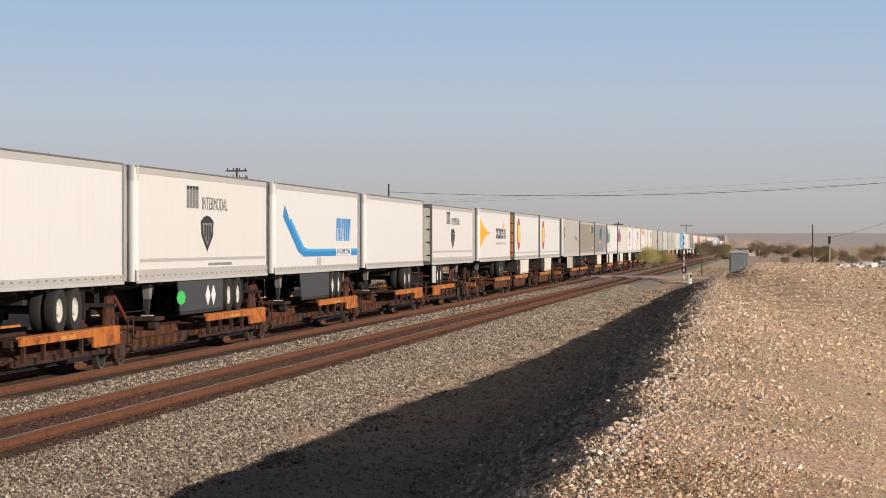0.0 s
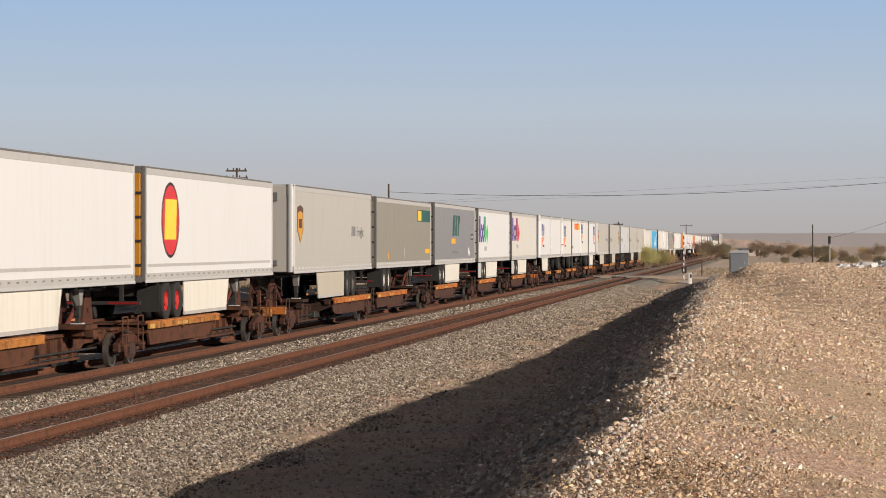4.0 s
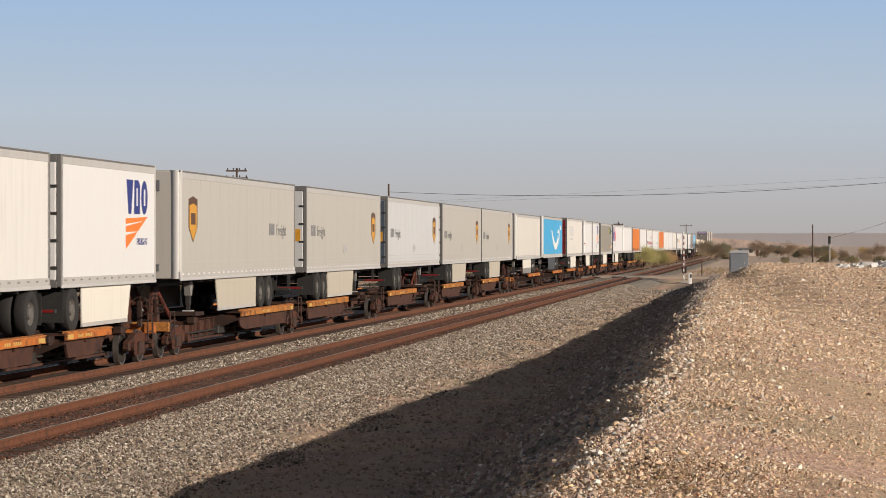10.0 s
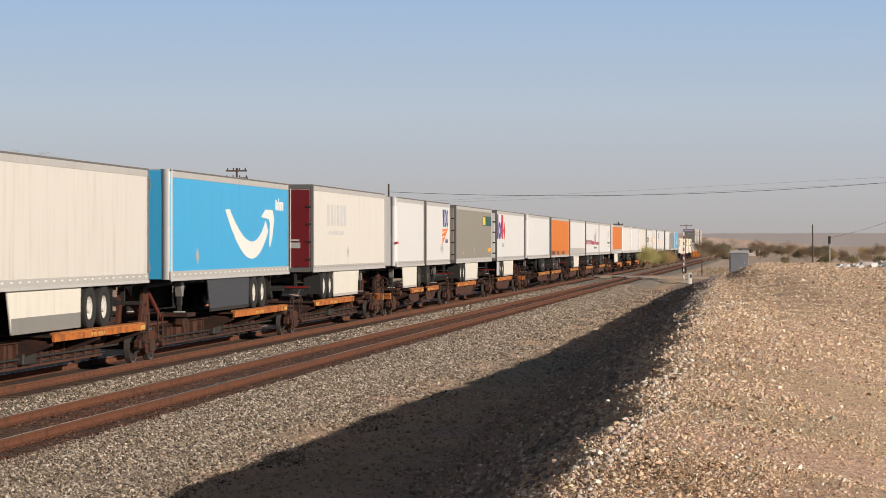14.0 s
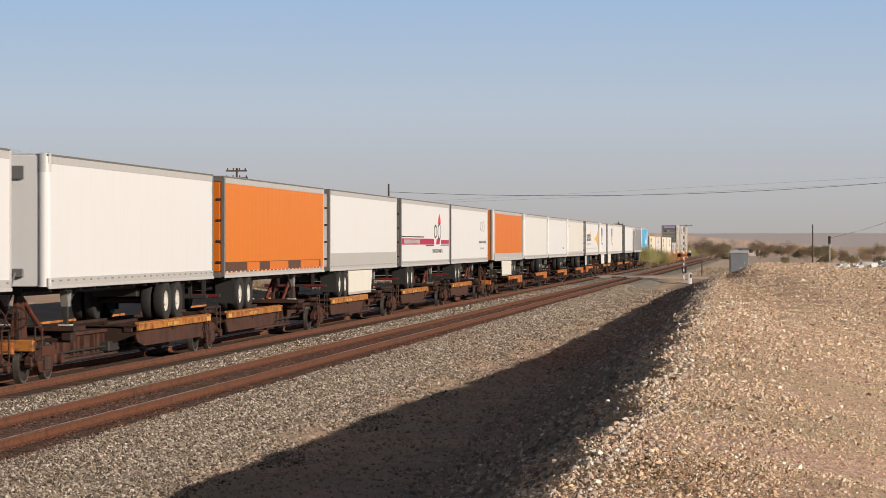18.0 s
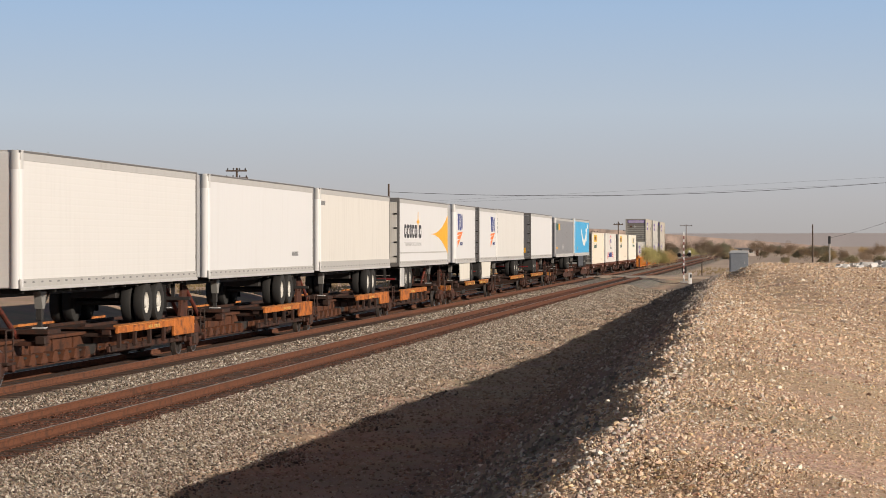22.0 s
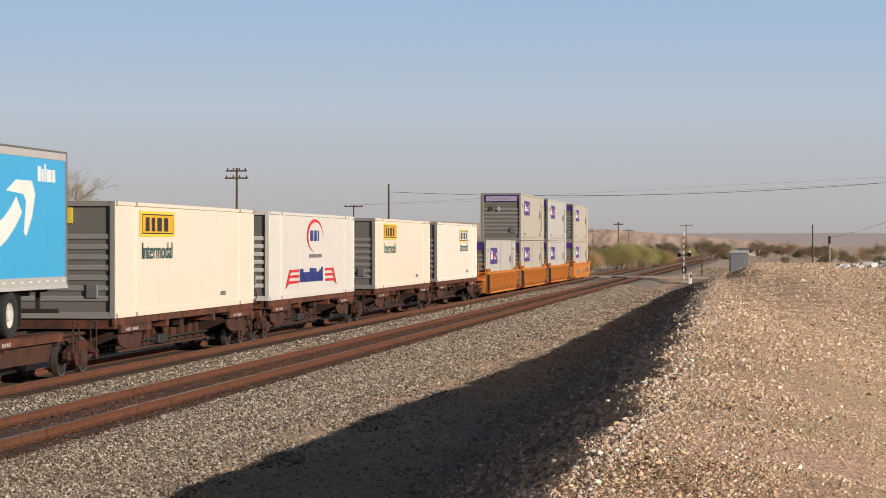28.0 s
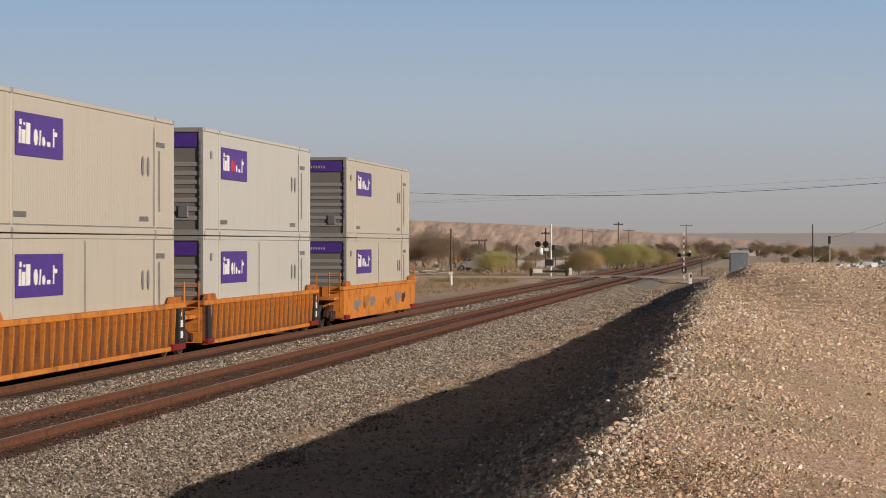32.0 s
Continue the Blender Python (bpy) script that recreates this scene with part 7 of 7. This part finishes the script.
def quick_mesh(s, name, mat):
    me = bpy.data.meshes.new(name)
    me.from_pydata(s.v, [], s.f)
    me.materials.append(mat)
    return me


def plant(name, label, seed, height, spread, depth, n, size, reach, leaf, thick=0.1, stems=1):
    rng = random.Random(seed)
    wood, tips = branches(rng, height, spread, depth, thick, stems)
    t = thing(name, label, "tree" if "tree" in name else "bush", pose(0, -300, 0))
    part("trunk", quick_mesh(wood, "trunk", BARK), t)
    part("crown", quick_mesh(crown(rng, tips, n, size, reach), "crown", leaf), t)
    return t


KINDS = [plant("desert_tree", "leafy spring-green desert tree beside the tracks", 1, 4.2, 0.85, 3, 17000, 0.055, 0.36, LEAF_GREEN, 0.045, 7),
         plant("desert_tree", "golden-brown desert tree in thin leaf", 2, 4.2, 0.85, 3, 17000, 0.05, 0.34, LEAF_GOLD, 0.045, 7),
         plant("bare_tree", "bare brown tree with fine twigs", 3, 5.2, 0.7, 4, 14000, 0.05, 0.34, LEAF_BROWN, 0.05, 5),
         plant("scrub_bush", "low olive desert scrub bush", 4, 2.0, 0.95, 3, 5200, 0.055, 0.24, LEAF_OLIVE, 0.04, 6),
         plant("evergreen_tree", "dark evergreen tree in the distance", 5, 5.6, 0.6, 3, 9000, 0.10, 0.42, LEAF_DARK, 0.1, 4),
         plant("budding_tree", "tall tree with bare limbs and first green leaves", 6, 8.2, 0.66, 5, 12000, 0.04, 0.10, LEAF_GREEN, 0.07, 4)]
USED = set()


def grow_at(k, deg, dist, scale, turn):
    x, y = bearing(deg, dist)
    src = KINDS[k]
    m = pose(x, y, on_ground(x, y) - 0.1, 0, 0, turn)
    if k not in USED:
        USED.add(k)
        src.matrix_basis = m
        ob = src
    else:
        ob = copy_thing(src, m)
    ob.scale = (scale, scale, scale * 0.92)
    tagged(ob, group="trees and scrub")


rng = random.Random(21)
for k, deg, dist, sc in ((1, -4.45, 262, 1.0), (1, -4.3, 266, 0.9), (0, -3.75, 300, 1.0), (0, -3.4, 305, 1.1), (0, -3.05, 310, 1.08), (0, -2.75, 330, 1.05), (0, -3.55, 312, 1.0), (0, -3.2, 318, 1.1), (0, -2.9, 322, 1.05), (1, -2.35, 350, 0.75), (0, -2.55, 345, 0.7),
                         (0, -6.45, 266, 0.95), (1, -6.2, 270, 0.85), (0, -6.32, 290, 0.8), (2, -7.1, 300, 0.9), (2, -7.45, 290, 1.05), (2, -7.75, 280, 1.15), (2, -8.1, 285, 1.2), (2, -8.45, 280, 1.15), (2, -7.95, 300, 1.2), (2, -7.6, 310, 1.1), (4, -8.35, 330, 0.75),
                         (2, -8.9, 290, 0.85), (1, -5.65, 280, 0.5), (2, -5.5, 340, 0.6), (4, -5.0, 430, 0.75), (4, -4.75, 440, 0.8), (4, -5.2, 450, 0.7), (4, -4.0, 420, 0.7), (4, -3.75, 380, 0.6),
                         (4, -2.2, 520, 0.7), (0, -1.8, 560, 0.8), (0, -1.55, 580, 0.9), (4, -1.4, 620, 0.8), (0, -1.2, 600, 0.8), (4, -0.95, 640, 0.8), (3, -0.75, 600, 1.2), (4, -0.3, 700, 0.7), (3, -0.1, 640, 1.3),
                         (4, 0.75, 520, 0.6), (2, 0.9, 480, 0.75), (4, 1.15, 560, 0.7), (2, 1.7, 420, 0.55), (3, 2.0, 400, 1.0), (2, 2.3, 380, 0.55), (3, 2.6, 390, 1.1), (3, 1.35, 420, 1.0), (4, 0.3, 640, 0.6),
                         (5, -17.2, 170, 1.5), (5, -18.1, 174, 1.4), (4, -13.65, 250, 1.2), (4, -13.25, 255, 1.05), (2, -17.7, 200, 1.3), (2, -17.2, 205, 1.35), (2, -16.7, 200, 1.3), (1, -16.2, 205, 1.25), (2, -15.7, 205, 1.4), (2, -15.2, 208, 1.25), (2, -12.9, 230, 0.85), (1, -12.4, 235, 0.75), (2, -12.0, 240, 0.8), (2, -11.6, 245, 0.75), (1, -11.2, 240, 0.7), (2, -10.7, 250, 0.7),
                         (1, -10.3, 255, 0.65), (2, -9.9, 260, 0.7), (2, -9.4, 270, 0.75), (1, -13.4, 225, 0.8)):
    grow_at(k, deg, dist, sc * rng.uniform(0.93, 1.07), rng.uniform(0, 360))
for j in range(44):
    deg = -8.8 + j * 0.27 + rng.uniform(-0.1, 0.1)
    grow_at(rng.choice((4, 2, 1, 3)), deg, rng.uniform(450, 760), rng.uniform(0.75, 1.1), rng.uniform(0, 360))
for _ in range(46):
    deg = rng.uniform(-12.5, 3.2)
    dist = rng.uniform(250, 620)
    if -3.3 < deg < 0.4 and dist < 420:
        deg += 3.6
    x, y = bearing(deg, dist)
    if -24 < x < -6:
        continue
    grow_at(3, deg, dist, rng.uniform(0.35, 0.8), rng.uniform(0, 360))

# dry grass tufts along the foot of the berm and by the crossing
tufts = Shape()
for _ in range(2200):
    if rng.random() < 0.5:
        y = rng.uniform(120, 330)
        x = rng.uniform(-45, -23) if y < 240 else rng.choice((rng.uniform(-45, -23), rng.uniform(-9, 4)))
    else:
        y, x = rng.uniform(262, 400), rng.uniform(-75, -22)
    z = on_ground(x, y)
    for _ in range(6):
        a, h, r = rng.uniform(0, math.tau), rng.uniform(0.15, 0.4), rng.uniform(0.05, 0.25)
        bx, by = x + r * math.cos(a), y + r * math.sin(a)
        tufts.add([(bx - 0.03, by, z - 0.02), (bx + 0.03, by, z - 0.02), (bx + r * math.cos(a), by + r * math.sin(a), z + h)], [(0, 1, 2)])
for _ in range(1500):
    y = rng.uniform(222, 262)
    x, _y = bearing(rng.uniform(-7.9, -5.7), y)
    if x > -23.5 or 228 < y < 238:
        continue
    z, k = on_ground(x, y), rng.uniform(0.15, 0.5)
    for _ in range(7):
        a, r = rng.uniform(0, math.tau), rng.uniform(0.05, 0.35)
        bx, by = x + r * math.cos(a), y + r * math.sin(a)
        tufts.add([(bx - 0.035, by, z - 0.02), (bx + 0.035, by, z - 0.02), (bx + 1.4 * r * math.cos(a), by + 1.4 * r * math.sin(a), z + k * rng.uniform(0.5, 1))], [(0, 1, 2)])
tagged(new("dry_grass", quick_mesh(tufts, "dry_grass", LEAF_GOLD)), "sparse tufts of dry yellow grass", "grass", kind="stuff")


# ---------------------------------------------------------------- buildings and clutter far off
WALL_PALE = plain("pale_stucco", (0.58, 0.52, 0.46), 0.85, 0, 3)
WALL_PINK = plain("dusty_pink_stucco", (0.46, 0.33, 0.28), 0.85, 0, 3)
ROOF_GREY = plain("grey_roof_sheet", (0.22, 0.21, 0.21), 0.7, 0, 4)
GLASS = plain("dark_window_glass", (0.03, 0.035, 0.04), 0.1)


def house(deg, dist, w, d, h, wall, label, pitch=0.8):
    x, y = bearing(deg, dist)
    t = thing("house", label, "house", pose(x, y, on_ground(x, y) - 0.1), "houses beyond the tracks")
    part("wall", Shape().box(-w / 2, w / 2, -d / 2, d / 2, 0, h), t, mat=wall)
    part("roof", Shape().slab([(-d / 2 - 0.4, h), (d / 2 + 0.4, h), (0, h + pitch)], -w / 2 - 0.3, w / 2 + 0.3), t, "low grey roof", mat=ROOF_GREY)
    for k in range(max(1, int(w / 3))):
        xx = -w / 2 + 1.4 + k * 3
        wd = part("window", Shape().box(xx - 0.5, xx + 0.5, -d / 2 - 0.03, -d / 2 + 0.02, 1.0, 2.0), t, "dark window", mat=GLASS)
        part("sill", Shape().box(xx - 0.6, xx + 0.6, -d / 2 - 0.1, -d / 2 - 0.03, 0.92, 1.0), wd, mat=M_WHITE)
    part("door", Shape().box(w / 2 - 1.3, w / 2 - 0.4, -d / 2 - 0.04, -d / 2 + 0.02, 0, 2.0), t, mat=M_BROWN)


house(-8.4, 340, 6.5, 6, 2.2, WALL_PINK, "low dusty pink house beyond the tracks", 0.6)
house(-7.15, 390, 5, 5, 2.0, WALL_PALE, "pale low house behind bushes", 0.5)
LUMBER = plain("weathered_lumber", (0.55, 0.48, 0.40), 0.85, 0, 6, 0.4)
WALL_GREY = plain("pale_grey_sheet", (0.55, 0.53, 0.50), 0.75, 0, 3)


x, y = bearing(-5.35, 345)
t = thing("yard_wall", "low pale grey sheet wall beyond the crossing", "wall", pose(x, y, on_ground(x, y)))
for k in range(7):
    part("panel", Shape().box(-5.0 + k * 1.45, -3.6 + k * 1.45, -0.04, 0.04, -0.1, 1.25, 0.01), t, mat=WALL_GREY)
    part("post", Shape().box(-5.06 + k * 1.45, -4.98 + k * 1.45, -0.08, 0.08, -0.2, 1.4, 0.01), t, mat=POLE_WOOD)
part("cap", Shape().box(-5.1, 5.2, -0.35, 0.3, 1.25, 1.33, 0.01), t, "pale sheet cap", mat=LUMBER)
x, y = bearing(-5.34, 400)
t = thing("water_tank", "small white water tank on a wooden stand", "tank", pose(x, y, on_ground(x, y)))
part("tank", Shape().tube((0, 0, 1.6), (0, 0, 2.7), 0.42, 16).tube((0, 0, 2.7), (0, 0, 2.85), 0.42, 16, 0.1), t, mat=M_WHITE)
for a, b in ((-0.3, -0.3), (0.3, -0.3), (-0.3, 0.3), (0.3, 0.3)):
    part("leg", Shape().tube((a, b, -0.2), (a, b, 1.6), 0.06, 8), t, mat=POLE_WOOD)
rng = random.Random(31)
for deg, dist, n in ((-8.1, 250, 9), (-7.85, 255, 7)):
    x, y = bearing(deg, dist)
    t = thing("lumber_pile", "untidy pile of pale weathered boards", "lumber", pose(x, y, on_ground(x, y)))
    for k in range(n):
        part("board", Shape().box(-1.4, 1.4, -0.12, 0.12, 0.0, 0.07, 0.01), t, at=pose(rng.uniform(-0.4, 0.4), rng.uniform(-0.4, 0.4), 0.1 * k, rng.uniform(-6, 6), rng.uniform(-9, 9), rng.uniform(-25, 25)), mat=LUMBER)
house(-0.45, 680, 7, 6, 1.8, WALL_PALE, "small pale house far off", 0.6)


def parked_vehicle(deg, dist, col, label, turn):
    x, y = bearing(deg, dist)
    t = thing("parked_van", label, "van", pose(x, y, on_ground(x, y), 0, 0, turn))
    part("body", Shape().slab([(-2.3, 0.4), (2.3, 0.4), (2.3, 1.0), (1.5, 1.15), (0.9, 1.9), (-2.2, 2.0)], -0.9, 0.9), t, mat=col)
    part("windscreen", Shape().slab([(1.45, 1.2), (0.95, 1.8), (0.2, 1.82), (0.2, 1.25)], -0.91, 0.91), t, "dark glass", mat=GLASS)
    for a in (-1.5, 1.5):
        for s in (-0.85, 0.85):
            w = part("wheel", Shape().lathe((s, a, 0.35), [(-0.11, 0.3), (-0.08, 0.35), (0.08, 0.35), (0.11, 0.3), (0.11, 0.0)], 16), t, mat=RUBBER)
            part("rim", Shape().lathe((s * 1.04, a, 0.35), [(-0.1, 0.2), (0.1, 0.2), (0.1, 0.0)], 12), w, mat=GALV)


parked_vehicle(-6.88, 300, WHITE, "white van parked beyond the tracks", 70)
parked_vehicle(-7.3, 350, AMBER, "orange pickup parked beyond the tracks", 20)
parked_vehicle(-6.6, 345, GREYISH, "pale grey van parked beyond the tracks", 85)
# broken concrete on the berm, and a pile of pale rock
rng = random.Random(8)
CONCRETE = plain("broken_concrete", (0.60, 0.59, 0.57), 0.9, 0, 8, 0.5)
for k in range(44):
    y = rng.uniform(150, 172)
    x, _ = bearing(1.6 + 1.4 * rng.random() ** 0.6, y)
    w = rng.uniform(0.1, 0.3) if x < 5 else rng.uniform(0.16, 0.42)
    b = Shape().box(-w, w, -w * 0.7, w * 0.7, -0.1, w * 0.7, w * 0.16)
    b.v = [(a + rng.uniform(-0.1, 0.1) * w * 2, c + rng.uniform(-0.1, 0.1) * w * 2, e * rng.uniform(0.7, 1.2)) for a, c, e in b.v]
    thing("concrete_lump", "pale lump of broken concrete on the berm", "rubble", pose(x, y, on_ground(x, y), rng.uniform(-15, 15), rng.uniform(-15, 15), rng.uniform(0, 360)), "broken concrete", b.mesh("concrete_lump", CONCRETE))


# ---------------------------------------------------------------- bluff on the skyline
def ridge(name, label, x0, x1, cols, y0, depth, heights, rows, gully, tones, seed):
    """An eroded slope: columns across, rows up; gullies cut into its face."""
    m, n, l, b = material(name + "_earth", 0.95)
    v = vec_scaled(n, l, (1.5, 0.1, 1.0))
    a = noise_tex(n, l, 0.09, 9, v, 0.72)
    r = ramp(n, [(0.36, tones[0]), (0.5, tones[1]), (0.66, tones[2])])
    l.new(a.outputs["Fac"], r.inputs[0])
    l.new(r.outputs[0], b.inputs["Base Color"])
    xs_ = np.linspace(x0, x1, cols)
    top = np.interp(xs_, np.linspace(x0, x1, len(heights)), heights)
    v_, f_ = [], []
    for i in range(rows + 2):
        u = min(i / rows, 1.0)
        for x_, t_ in zip(xs_, top):
            cut = math.sin(math.pi * min(u * 0.9 + 0.05, 1.0)) * gully
            g = abs(noise.noise(Vector((x_ * 0.09, u * 1.5, seed)))) * cut * 1.6 + abs(noise.noise(Vector((x_ * 0.25, u * 6, seed + 4)))) * cut * 1.2
            h = t_ * (1 + 0.02 * noise.noise(Vector((x_ * 0.012, 0, seed + 9)))) * u ** 0.85
            v_.append((x_, y0 + depth * u + g + (700 if i > rows else 0), -0.7 + h + 0.7 * u))
    for i in range(rows + 1):
        f_ += [(i * cols + j, i * cols + j + 1, (i + 1) * cols + j + 1, (i + 1) * cols + j) for j in range(cols - 1)]
    me = bpy.data.meshes.new(name)
    me.from_pydata(v_, [], f_)
    me.materials.append(m)
    me.polygons.foreach_set("use_smooth", [True] * len(me.polygons))
    tagged(new(name, me), label, "hill", kind="structure")


ridge("bluff", "eroded pinkish earth bluff on the skyline", -640, 40, 520, 1330, 55, [32, 30.5, 29, 27, 24.6, 22, 19.2, 16.8, 14.4, 11, 6, 1.5], 20, 3.6, ((0.38, 0.29, 0.24), (0.62, 0.46, 0.37), (0.76, 0.56, 0.445)), 2.0)
# hill tones lifted towards the sky: distance haze is put into the base colour
ridge("distant_hills", "low hills far across the plain, haze mixed into their colour", -1400, 1600, 300, 3100, 500, [18, 19, 18.5, 18, 18.5, 19, 18.5, 19, 19.5, 19, 18], 6, 12, ((0.60, 0.53, 0.51), (0.62, 0.55, 0.53), (0.61, 0.54, 0.52)), 7.0)


# ---------------------------------------------------------------- what moves
def motions():
    """The whole train rolls by at one speed."""
    for ob, y in MOVING:
        walk(ob, [(t, pose(TRAIN_X, y - SPEED * t, 0)) for t in (0.0, 8.0, 16.0, 24.0, 32.0)])


motions()
